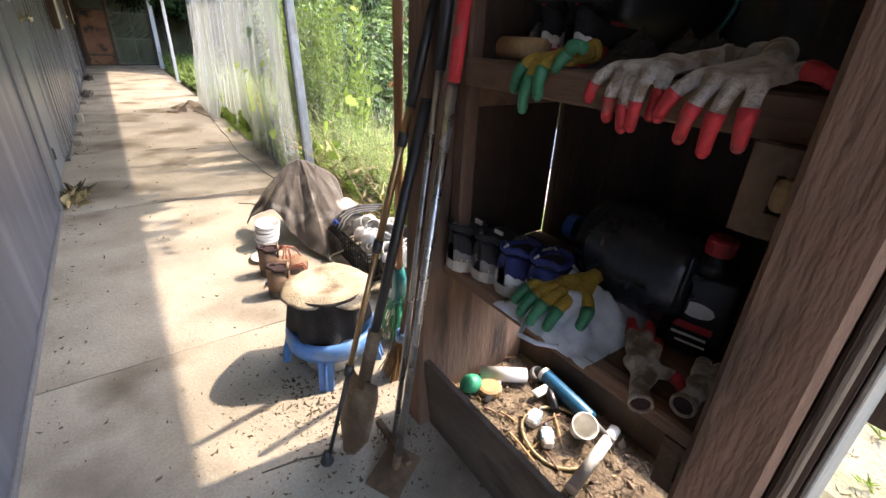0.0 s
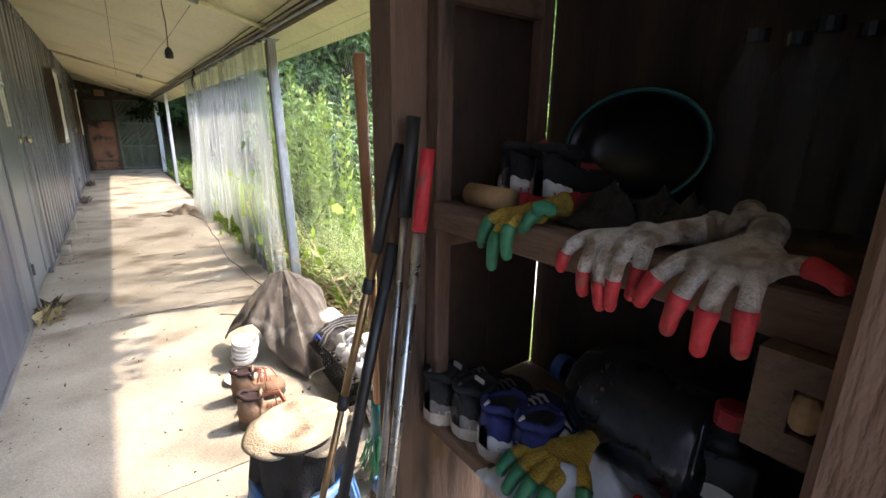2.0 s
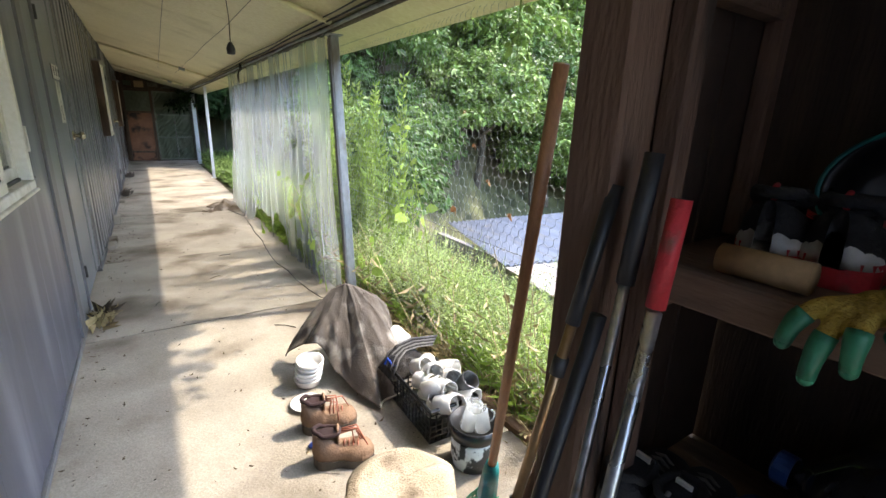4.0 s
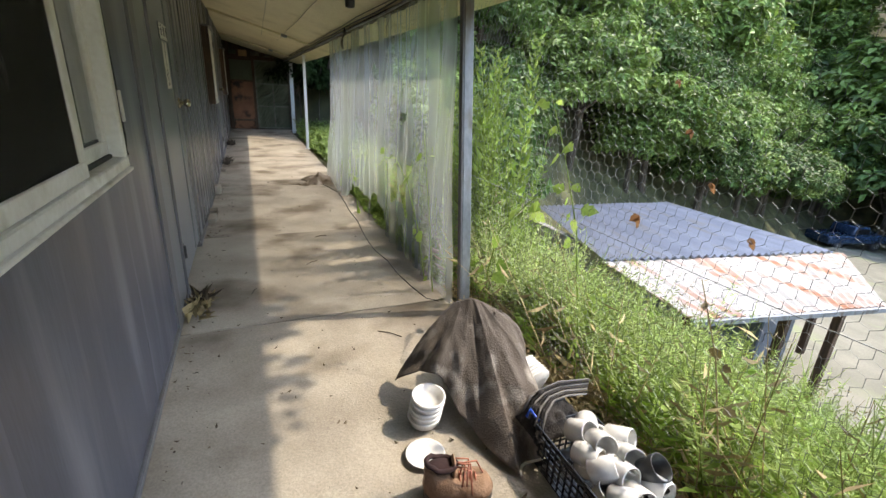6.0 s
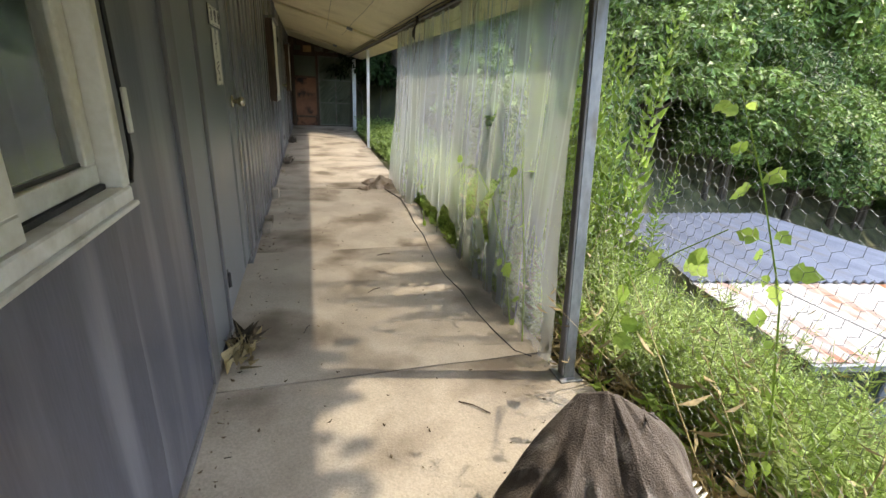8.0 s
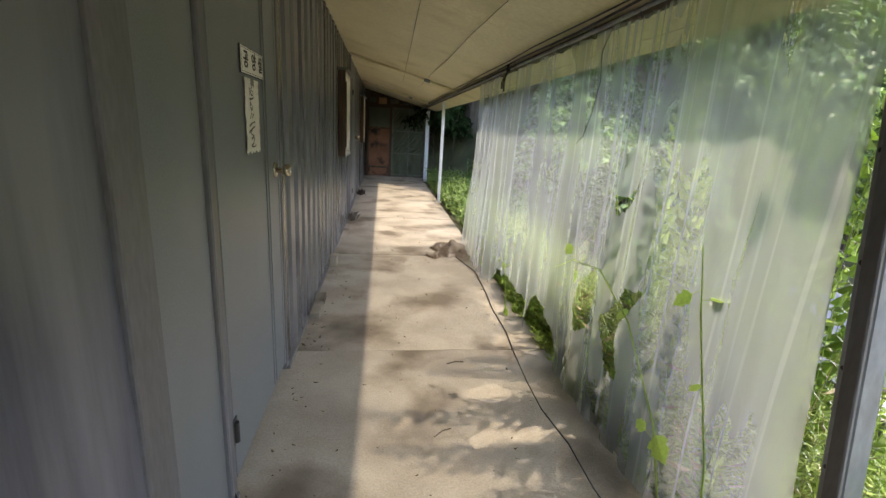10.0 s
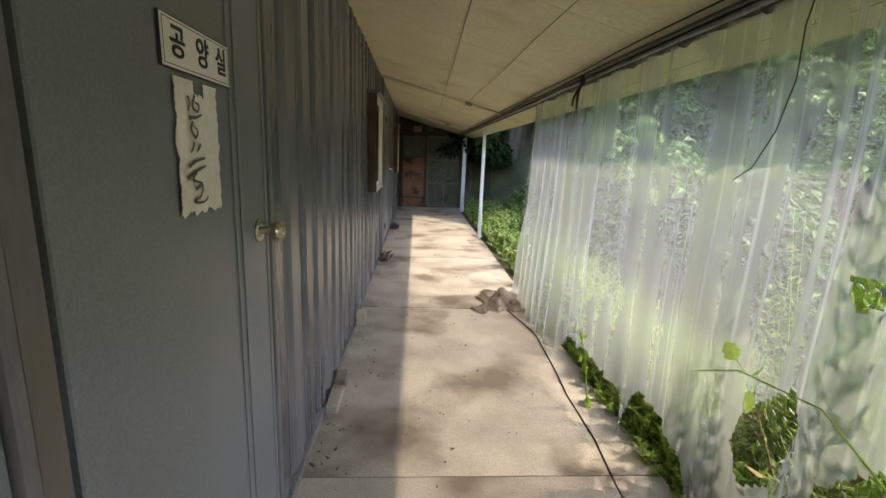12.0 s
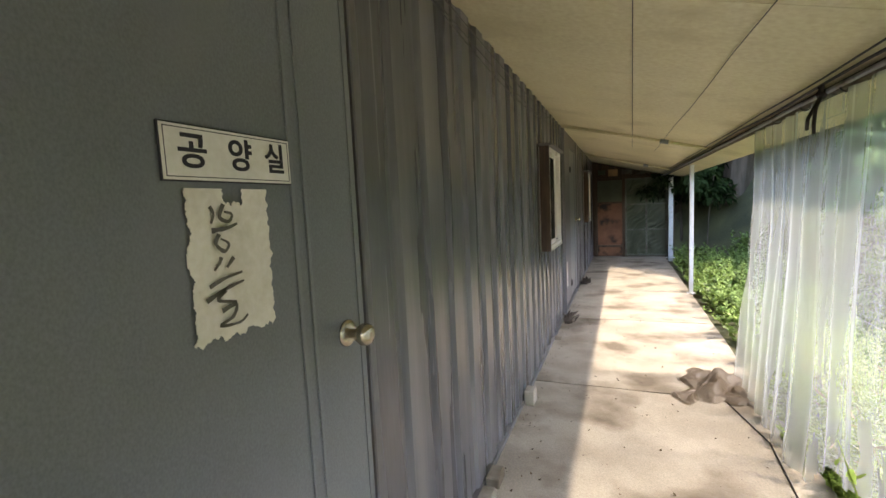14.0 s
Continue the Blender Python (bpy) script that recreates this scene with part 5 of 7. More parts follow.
part("neck", tube([(0, 0, 0.02), (0.004, 0.0, 0.05), (0.008, 0, 0.07)], 0.012, 8), M_RUST, t)
t, a, b = tool("steel_rake", (0.86, 0.90, 0.0), (0.985, 0.882, 1.22), "thin steel-handled rake with a black grip", "rake")
rod(a, b, 0.03, 0.86, 0.008, "handle", M_CHROME, t)
rod(a, b, 0.85, 1.0, 0.013, "grip", M_BLACK, t)
part("head", box(-0.01, 0.01, -0.09, 0.09, 0.03, 0.045, 0.002), M_RUST, t)
for k in range(9):
    part("tine", tube([(0, -0.085 + 0.021 * k, 0.035), (-0.008, -0.085 + 0.021 * k, 0.0)], 0.0025, 5), M_RUST, t)
t, a, b = tool("push_broom", (1.155, 1.375, 0.0), (0.955, 1.035, 1.34), "broom with an orange-brown pole and teal head", "broom")
rod(a, b, 0.2, 1.0, 0.0125, "pole", M_ORANGE, t)
part("socket", tube([lerp(a, b, 0.16), lerp(a, b, 0.24), lerp(a, b, 0.27)], [0.03, 0.024, 0.017], 10), M_TEAL, t, smooth=True)
bm = bmesh.new()
rb = random.Random(3)
for k in range(130):
    q = lerp(a, b, 0.17) + Vector((rb.uniform(-0.02, 0.02), rb.uniform(-0.035, 0.035), 0))
    e = Vector((rb.uniform(-0.06, 0.05), rb.uniform(-0.10, 0.08), rb.uniform(0.0, 0.02)))
    tube([q, q * 0.5 + e * 0.5 + Vector((0, 0, 0.03)), e], 0.0022, 3, bm)
part("bristles", bm, M_BGREEN, t)
t, a, b = tool("straw_broom", (1.03, 1.19, 0.0), (1.04, 1.05, 0.62), "short straw broom propped against the cupboard", "broom")
rod(a, b, 0.25, 1.0, 0.011, "handle", M_WOOD, t)
bm = bmesh.new()
for k in range(120):
    q = lerp(a, b, 0.3) + Vector((rb.uniform(-0.015, 0.015), rb.uniform(-0.015, 0.015), 0))
    e = Vector((rb.uniform(-0.05, 0.05), rb.uniform(-0.05, 0.04), 0.002))
    tube([q, q * 0.55 + e * 0.45 + Vector((0, 0, 0.02)), e], 0.002, 3, bm)
part("straw", bm, mat("broom_straw", (0.16, 0.09, 0.04), (0.30, 0.18, 0.08), 0.85, scale=10, bump=0, island=0.4), t)
rod(a, b, 0.27, 0.33, 0.02, "binding", M_BLUE, t)

# ---- stool with bucket and cloth ----
stool = tagged(root("plastic_stool", (0.875, 1.375, 0)), "low blue plastic stool frame standing on the dusty slab", "stool")
part("ring", lathe([(0.152, 0.10), (0.158, 0.125), (0.155, 0.16), (0.140, 0.165), (0.136, 0.145), (0.134, 0.102)], 40), M_BLUE, stool, smooth=True)
for k in range(4):
    an = radians(240 + 90 * k)
    c, s = math.cos(an), math.sin(an)
    bm = bmesh.new()
    for rr, z in ((0.172, 0.0), (0.150, 0.11)):
        for dw in (-0.026, 0.026):
            for dr in (-0.016, 0.006):
                w = dw * (0.85 if z == 0 else 1)
                bm.verts.new(((rr + dr) * c - w * s, (rr + dr) * s + w * c, z))
    bmesh.ops.convex_hull(bm, input=bm.verts)
    leg = part("leg", bm, M_BLUE, stool)
    part("leg_rib", tube([(0.180 * c, 0.180 * s, 0.01), (0.158 * c, 0.158 * s, 0.105)], 0.006, 6), M_BLUE, leg, smooth=True)
bucket = tagged(root("white_bucket", (0.875, 1.385, 0.0)), "white plastic bucket standing inside the blue stool", "bucket")
part("body", lathe([(0.095, 0.005), (0.112, 0.2), (0.118, 0.30), (0.113, 0.30), (0.106, 0.2), (0.09, 0.012)], 32), M_WHITE, bucket, smooth=True)
bc = tagged(root("black_cloth", (0.875, 1.385, 0.305)), "black cloth hanging over the rim of the bucket", "cloth")


def skirt(u, v):
    an = u * 6.283
    drop = 0.125 + 0.035 * max(0, math.cos(an - 4.2)) + 0.012 * n3(math.cos(an) * 3, math.sin(an) * 3)
    r = 0.128 + 0.012 * math.sin(an * 9 + 1.5 * n3(math.cos(an) * 2, math.sin(an) * 2, 4)) * v + 0.01 * v
    return Vector((r * math.cos(an), r * math.sin(an), 0.006 - drop * v ** 1.1)) * (1 if v > 0.02 else 0.99)


part("cloth", sheet(skirt, 90, 14, thick=0.003), M_BCLOTH, bc, smooth=True)
bt = tagged(root("beige_mat", (0.885, 1.395, 0.31)), "dirty beige felt mat laid over the bucket, corner curling", "mat")


def mat_pt(u, v):
    an = u * 6.283
    r = 0.150 * v / (abs(math.cos(an + 0.5)) ** 4 + abs(math.sin(an + 0.5)) ** 4) ** 0.25 * (1 + 0.08 * n3(math.cos(u * 6.283) * 2, math.sin(u * 6.283) * 2, 5))
    x, y = r * math.cos(an), r * math.sin(an) * 0.92
    z = 0.014 + 0.010 * n3(x * 9, y * 9) - 1.15 * max(0, r - 0.12) ** 1.12
    if x < -0.10:
        z += 0.45 * (-(x + 0.10))
    return Vector((x, y, z))


part("felt", sheet(mat_pt, 48, 16, thick=0.006), M_MATB, bt, smooth=True)

# ---- heap beside the slab edge ----
cl = tagged(root("draped_cloth", (1.22, 2.6, 0.0)), "stiff dirty grey cloth draped in a peak over dishes", "cloth")


HEM = [(-0.33, 0.10, 0.05), (-0.28, -0.02, 0.16), (-0.22, -0.10, 0.19), (-0.17, -0.21, 0.08), (-0.13, -0.34, 0.03), (-0.07, -0.52, 0.02), (0.04, -0.46, 0.04), (0.13, -0.30, 0.10), (0.18, -0.12, 0.13), (0.20, 0.06, 0.12), (0.14, 0.22, 0.06)]
RIDGE = [(-0.055, 0.15, 0.355), (0.0, 0.09, 0.40), (0.03, 0.07, 0.395), (0.12, 0.0, 0.345)]


def along(pts, t):
    t = max(0.0, min(0.9999, t)) * (len(pts) - 1)
    i = int(t)
    return Vector(pts[i]).lerp(Vector(pts[i + 1]), smooth01(t - i) * 0.5 + (t - i) * 0.5)


def drape(u, v):
    a, b = along(RIDGE, u), along(HEM, u)
    p = a.lerp(b, v)
    bulge = math.sin(v * math.pi) * (0.012 + 0.05 * smooth01((u - 0.45) / 0.3))
    out = Vector((b.x - a.x, b.y - a.y, 0.12)).normalized()
    f = 0.014 * math.sin(u * 46 + 2.5 * n3(u * 5, 2)) * v + 0.045 * n3(u * 7, v * 1.3, 3) + 0.012 * n3(u * 20, v * 5, 8)
    p = p + out * (bulge + f * (0.25 + v))
    p.z = max(0.012, p.z)
    return p


part("cloth", sheet(drape, 150, 44, thick=0.005), M_BURLAP, cl, smooth=True)
part("hem", tube([drape(t, 1.0) for t in np.linspace(0.5, 1, 40).tolist()], 0.005, 6), M_PAPER, cl, "frayed pale hem", True)
sup = tagged(root("dish_stack", (1.30, 2.66, 0.0)), "stack of white dishes hidden under the draped cloth", "dishes")
for k in range(9):
    part("dish", lathe([(0.05, 0.0), (0.085, 0.012), (0.105, 0.024), (0.103, 0.028), (0.08, 0.016), (0.0, 0.006)], 28, m=pose(0.004 * (k % 3), 0.003 * (k % 2), 0.004 + 0.03 * k)), M_CERAM, sup, smooth=True)
ps = tagged(root("plate_stack", (1.40, 2.42, 0.0)), "leaning white plates beside the draped cloth", "plates")
for k in range(7):
    part("plate", lathe([(0.05, 0.0), (0.09, 0.012), (0.092, 0.016), (0.05, 0.005), (0.0, 0.004)], 28, m=pose(0.0, -0.02 + 0.022 * k, 0.095, -72 + 2 * k, 0, 14)), M_CERAM, ps, smooth=True)
bowls = tagged(root("bowl_stack", (0.935, 2.46, 0.0)), "stack of thick white bowls on the slab", "bowls")
for k in range(5):
    part("bowl", lathe([(0.036, 0.0), (0.056, 0.012), (0.064, 0.036), (0.066, 0.042), (0.058, 0.042), (0.048, 0.016), (0.0, 0.008)], 28, m=pose(0.003 * k, 0.002 * (k % 2), 0.002 + 0.023 * k, 2 * k, 3 * (k % 2), 0)), M_CERAM, bowls, smooth=True)
plate = tagged(root("white_plate", (0.88, 2.30, 0.0)), "white plate lying on the slab behind the boots", "plate")
part("plate", lathe([(0.04, 0.003), (0.068, 0.014), (0.072, 0.019), (0.066, 0.017), (0.04, 0.008), (0.0, 0.007)], 30), M_CERAM, plate, smooth=True)


# ---- shoes ----
def outline(s, L, W):
    """Half-widths of a sole at s from heel (0) to toe (1)."""
    return W * (0.36 + 0.16 * math.sin(min(s * 5, 1) * 1.57) + 0.0 - 0.06 * math.exp(-((s - 0.42) / 0.13) ** 2) + 0.07 * math.exp(-((s - 0.72) / 0.18) ** 2)) * math.sqrt(max(0.0, 1 - max(0, (s - 0.78) / 0.225) ** 2)) * (math.sqrt(max(0.0, 1 - ((0.12 - s) / 0.125) ** 2)) if s < 0.12 else 1)


def shoe_loft(L, W, h, z0, n=18, seg=12, grow=1.0, top=None, s0=0.0, s1=1.0):
    bm = bmesh.new()
    rings = []
    for i in range(n + 1):
        s = s0 + (s1 - s0) * i / n
        w = max(0.003, outline(min(max(s, 0.004), 0.996), L, W) * grow)
        hh = h(s)
        ring = []
        for k in range(seg + 1):
            a = math.pi * k / seg
            ring.append(bm.verts.new(((s - 0.5) * L, w * math.copysign(abs(math.cos(a)) ** 0.6, math.cos(a)), z0 + hh * math.sin(a) ** 0.75)))
        rings.append(ring)
    for a, b in zip(rings, rings[1:]):
        for k in range(seg):
            bm.faces.new((a[k], b[k], b[k + 1], a[k + 1]))
        bm.faces.new((a[0], a[-1], b[-1], b[0]))
    bm.faces.new(rings[0][::-1])
    bm.faces.new(rings[-1])
    return bm


def shoe(loc, rz, label, m_up, m_sole, m_patch, m_lace, boot=False, m_line=None, group="shoes", L=0.265, W=0.098, tilt=0):
    t = tagged(root("boot" if boot else "sneaker", loc, rz=rz), label, "boot" if boot else "sneaker", group)
    m_line = m_line or M_SHOEB
    sole = bmesh.new()
    pts = [((s - 0.5) * L, outline(s, L, W) * 1.06) for s in np.linspace(0.004, 0.996, 22)]
    f = sole.faces.new([sole.verts.new((x, y, 0.0)) for x, y in pts] + [sole.verts.new((x, -y, 0.0)) for x, y in pts[::-1]])
    r = bmesh.ops.extrude_face_region(sole, geom=[f])
    for v in r["geom"]:
        if isinstance(v, bmesh.types.BMVert):
            v.co.z += 0.032 + (0.006 if v.co.x < -L * 0.2 else 0)
    bmesh.ops.recalc_face_normals(sole, faces=sole.faces)
    part("sole", sole, m_sole, t)
    hb = 0.105 if boot else 0.076

    def h(s):
        ank = hb * (1 - smooth01((s - 0.30) / 0.24)) * (0.88 + 0.12 * math.cos(s * 9))
        return max(ank, 0.055 - 0.014 * s if s < 0.85 else (0.045 * math.sqrt(max(0.02, 1 - ((s - 0.8) / 0.21) ** 2))))
    part("upper", shoe_loft(L, W, h, 0.028), m_up, t, smooth=True)
    # Dark flattened ball on the closed upper stands for the opening's shade.
    part("lining", ball((-L * 0.27, 0, 0.03 + hb * 0.93), 0.034, scale=(1.35, 0.86, 0.22)), m_line, t, smooth=True)
    part("collar", tube([(-L * 0.27 + 0.048 * math.cos(a), 0.031 * math.sin(a), 0.032 + hb * 0.93 + (0.012 if math.cos(a) < -0.5 else 0.0)) for a in np.linspace(0, 6.28, 18)], 0.0085, 7), m_line if boot else m_up, t, smooth=True)
    part("tongue", box(-L * 0.12, -L * 0.07, -0.022, 0.022, 0.03 + hb * 0.5, 0.03 + hb * 1.16, 0.006), m_up, t)
    if boot:
        part("heel_patch", ball((-L * 0.475, 0, 0.058), 0.024, seg=14, scale=(0.42, 0.85, 1.0)), m_patch, t, smooth=True)
    else:
        part("heel_counter", shoe_loft(L, W, lambda s: 0.046 - 0.10 * s, 0.0295, n=7, grow=1.06, s0=0.0, s1=0.20), m_patch, t, smooth=True)
        part("heel_loop", tube([(-L * 0.44, 0, 0.03 + hb * 0.9), (-L * 0.49, 0, 0.03 + hb * 1.2), (-L * 0.45, 0, 0.03 + hb * 1.25)], 0.004, 6), m_lace, t, smooth=True)
    part("toe_cap", shoe_loft(L, W, lambda s: max(0.012, h(s) * 0.72), 0.0285, n=7, grow=1.04, s0=0.80, s1=0.998), m_patch if not boot else m_up, t, smooth=True)
    for k in range(4):
        s = 0.50 + 0.075 * k
        z = 0.03 + h(s) + 0.001
        part("lace", tube([((s - 0.5) * L, -0.026, z - 0.010), ((s - 0.49) * L, 0, z + 0.003), ((s - 0.48) * L, 0.026, z - 0.010)], 0.0035, 5), m_lace, t, smooth=True)
    if boot:
        rb2 = random.Random(int(loc[1] * 100))
        for k in range(7):
            p0 = Vector((-L * 0.08, rb2.uniform(-0.02, 0.02), 0.03 + hb * 0.95))
            e = Vector((rb2.uniform(-0.02, 0.09), rb2.uniform(-0.07, 0.05), rb2.uniform(0.05, 0.11)))
            part("lace", tube([p0, p0 * 0.5 + e * 0.5 + Vector((0.02, 0, 0.035)), e], 0.003, 5), m_lace, t, smooth=True)
    return t


for loc, rz in (((0.925, 2.12, 0.0), -14), ((0.905, 1.90, 0.0), -22)):
    shoe(loc, rz, "worn tan hiking boot with loose orange laces", M_TAN, mat("boot_sole", (0.05, 0.04, 0.03), (0.10, 0.08, 0.06), 0.9), M_TAN, M_LACE, True, M_MAROON, "hiking boots", L=0.225)
S2 = 0.568
shoe((1.13, 0.885, S2), 0, "black walking shoe with grey trim and white label", M_SHOEB, M_SOLE, M_SHOEG, M_SHOEG, group="black shoes", L=0.22, W=0.085)
shoe((1.15, 0.81, S2), 2, "black walking shoe with grey trim and white label", M_SHOEB, M_SOLE, M_SHOEG, M_SHOEG, group="black shoes", L=0.22, W=0.085)
shoe((1.16, 0.725, S2), 0, "navy suede sneaker with dirty white sole and heel", M_NAVY, M_SOLE, M_WHITE, M_WHITE, group="navy sneakers", L=0.23, W=0.088)
shoe((1.18, 0.645, S2), -4, "navy suede sneaker with dirty white sole and heel", M_NAVY, M_SOLE, M_WHITE, M_WHITE, group="navy sneakers", L=0.23, W=0.088)
shoe((1.24, 0.80, 1.057), 4, "black and red sports shoe with white flash", M_SHOEB, M_RED, M_WHITE, M_RED, group="red and black shoes", L=0.21, W=0.082)
shoe((1.245, 0.715, 1.057), 0, "black and red sports shoe with white flash", M_SHOEB, M_RED, M_WHITE, M_RED, group="red and black shoes", L=0.21, W=0.082)
for y in (0.885, 0.81):
    tg = tagged(root("shoe_label", (1.102, y, S2 + 0.096)), "small white label on the shoe tongue", "label", "shoe labels")
    part("label", box(0, 0.006, -0.014, 0.014, 0, 0.02, 0.001), M_SIGN, tg)


# ---- gloves ----
def lerp3(a, b, t):
    return Vector(a) * (1 - t) + Vector(b) * t


def glove(loc, label, wrist, palm, fingers, m_knit, m_tip, r=0.0105, cover=0.5, group="work gloves"):
    """A work glove: wrist and palm points, and each finger as knuckle, bend and tip, all from loc."""
    t = tagged(root("work_glove", loc), label, "glove", group)
    bm = bmesh.new()
    vs = []
    for c, rr in [(palm, 0.011)] + [(f[0], 0.0115) for f in fingers] + [(wrist, 0.012)]:
        for a in range(8):
            for e in (-0.6, 0.6, 1.2):
                q = Vector(c) + rr * Vector((math.cos(a * 0.785) * math.cos(e), math.sin(a * 0.785) * math.cos(e), math.sin(e) * 0.9))
                vs.append(bm.verts.new(q))
    bmesh.ops.convex_hull(bm, input=bm.verts)
    bmesh.ops.delete(bm, geom=[v for v in bm.verts if not v.link_faces], context="VERTS")
    d = (Vector(wrist) - Vector(palm)).normalized()
    w = Vector(wrist)
    tube([w - d * 0.03, w - d * 0.01, w + d * 0.008, w + d * 0.022], [0.013, 0.016, 0.017, 0.019], 16, bm)
    ball(lerp3(palm, wrist, 0.1), 0.022, bm, 14, (1.0, 1.1, 0.75))
    tips = []
    for k0, bend, tip in fingers:
        k0, bend, tip = Vector(k0), Vector(bend), Vector(tip)
        path = [k0 * (1 - s) ** 2 + bend * 2 * s * (1 - s) + tip * s * s for s in np.linspace(0, 1, 9).tolist()]
        cut = max(1, int(8 * (1 - cover)))
        rads = [r * (1.16 - 0.045 * i + 0.09 * math.exp(-(i - 4.5) ** 2)) for i in range(9)]
        tube([k0.lerp(Vector(palm), 0.35)] + path[:cut + 2], [r * 1.2] + rads[:cut + 2], 10, bm)
        tb = tube(path[cut:], [q * 1.10 for q in rads[cut:]], 12)
        ball(path[-1], rads[-1] * 1.10, tb, 12, (1, 1, 1.15))
        tips.append(tb)
    knit = part("knit_shell", bm, m_knit, t, smooth=True)
    mod = knit.modifiers.new("blend", "REMESH")
    mod.mode, mod.voxel_size, mod.use_smooth_shade = "VOXEL", 0.0026, True
    mod = knit.modifiers.new("soften", "SMOOTH")
    mod.factor, mod.iterations = 0.5, 6
    R = d.to_track_quat("Z", "Y").to_matrix().to_4x4()
    part("cuff_rim", lathe([(0.0165, 0.016), (0.0195, 0.018), (0.0205, 0.023), (0.0195, 0.028), (0.0170, 0.027), (0.0150, 0.021), (0.0, 0.0225)], 18, m=Matrix.Translation(w) @ R), m_knit, knit, smooth=True)
    # Dark disc on the capped cuff, in place of its shaded hollow.
    part("cuff_opening", lathe([(0.0155, 0.0245), (0.0, 0.0240)], 18, m=Matrix.Translation(w) @ R), M_MAROON, knit, "dark disc standing for the shade inside the cuff")
    for tb in tips:
        part("rubber_tip", tb, m_tip, knit, smooth=True)
    return t


SZ = 1.063
# red-tipped pair over the front of the upper shelf
glove((1.02, 0.345, SZ), "grey knit work glove with red rubber fingertips hung over shelf", (0.065, 0.0, 0.028), (0.03, -0.005, 0.016),
      [((-0.012, 0.04, 0.008), (-0.045, 0.055, -0.005), (-0.034, 0.070, -0.042)), ((-0.018, 0.018, 0.006), (-0.05, 0.025, -0.015), (-0.035, 0.036, -0.062)),
       ((-0.02, -0.005, 0.006), (-0.052, -0.003, -0.02), (-0.035, 0.003, -0.072)), ((-0.018, -0.028, 0.008), (-0.05, -0.035, -0.01), (-0.035, -0.033, -0.058)),
       ((0.02, -0.035, 0.016), (0.0, -0.06, 0.03), (-0.005, -0.085, 0.016))], M_KNIT, M_RED, r=0.0096, cover=0.4)
glove((1.02, 0.475, SZ), "grey knit work glove with red rubber fingertips hung over shelf", (0.06, -0.055, 0.022), (0.03, -0.015, 0.014),
      [((-0.012, 0.03, 0.008), (-0.04, 0.045, 0.0), (-0.03, 0.055, -0.034)), ((-0.018, 0.012, 0.006), (-0.045, 0.015, -0.015), (-0.031, 0.018, -0.056)),
       ((-0.02, -0.006, 0.006), (-0.046, -0.008, -0.02), (-0.031, -0.008, -0.066)), ((-0.018, -0.024, 0.008), (-0.046, -0.03, -0.01), (-0.031, -0.022, -0.062)),
       ((0.01, -0.035, 0.012), (-0.03, -0.055, 0.01), (-0.02, -0.04, -0.045))], M_KNIT, M_RED, r=0.0088, cover=0.36)
glove((1.03, 0.65, SZ), "green rubber and yellow knit glove folded over shelf", (0.05, -0.02, 0.02), (0.02, -0.01, 0.014),
      [((-0.01, 0.025, 0.008), (-0.03, 0.045, 0.0), (-0.03, 0.05, -0.04)), ((-0.012, 0.008, 0.006), (-0.04, 0.018, -0.02), (-0.034, 0.02, -0.07)),
       ((-0.012, -0.01, 0.008), (-0.04, -0.01, 0.0), (-0.034, -0.012, -0.045)), ((0.0, -0.03, 0.014), (-0.025, -0.06, 0.04), (-0.01, -0.07, 0.03)),
       ((0.01, -0.035, 0.012), (-0.02, -0.05, 0.03), (-0.025, -0.035, 0.0))], M_YELLOW, M_GREEN, r=0.010, cover=0.62)
glove((1.16, 0.37, 1.062), "crumpled grey knit work glove lying on the shelf", (0.05, 0.03, 0.03), (0.0, 0.0, 0.026),
      [((-0.02, 0.02, 0.02), (-0.03, 0.05, 0.05), (-0.01, 0.06, 0.012)), ((-0.02, 0.0, 0.03), (-0.03, 0.01, 0.06), (-0.04, 0.03, 0.012)), ((-0.02, -0.02, 0.02), (-0.05, -0.03, 0.03), (-0.05, -0.02, 0.012))], M_KNIT, M_KNIT)
# lower shelf
bag = tagged(root("plastic_bag", (1.14, 0.575, S2)), "crumpled pale blue plastic bag on the lower shelf", "bag")
part("handle_loop", tube([(-0.13, -0.06, 0.006), (-0.16, -0.03, 0.008), (-0.165, 0.01, 0.004), (-0.13, 0.03, 0.006)], 0.005, 6), M_BAG, bag, smooth=True)
part("film", sheet(lambda u, v: Vector(((u - 0.5) * 0.27, (v - 0.5) * 0.25, max(0.002, 0.085 * (1 - abs(2 * u - 1) ** 2.2) * (1 - abs(2 * v - 1) ** 2) * (0.8 + 0.9 * n3(u * 5, v * 5, 6)) + 0.012 * n3(u * 13, v * 13)))), 34, 32), M_BAG, bag, smooth=True)
glove((1.08, 0.59, S2 + 0.055), "yellow knit glove with green rubber fingers on the bag", (0.10, -0.02, 0.035), (0.04, 0.0, 0.02),
      [((0.0, 0.045, 0.01), (-0.03, 0.06, 0.012), (-0.055, 0.062, -0.02)), ((-0.006, 0.02, 0.01), (-0.04, 0.028, 0.012), (-0.07, 0.03, -0.028)), ((-0.006, -0.005, 0.01), (-0.045, -0.004, 0.012), (-0.075, -0.002, -0.03)),
       ((-0.002, -0.03, 0.01), (-0.04, -0.035, 0.01), (-0.06, -0.034, -0.03)), ((0.03, -0.045, 0.015), (0.0, -0.085, 0.02), (-0.02, -0.08, -0.015))], M_YELLOW, M_GREEN, r=0.0125, cover=0.5)
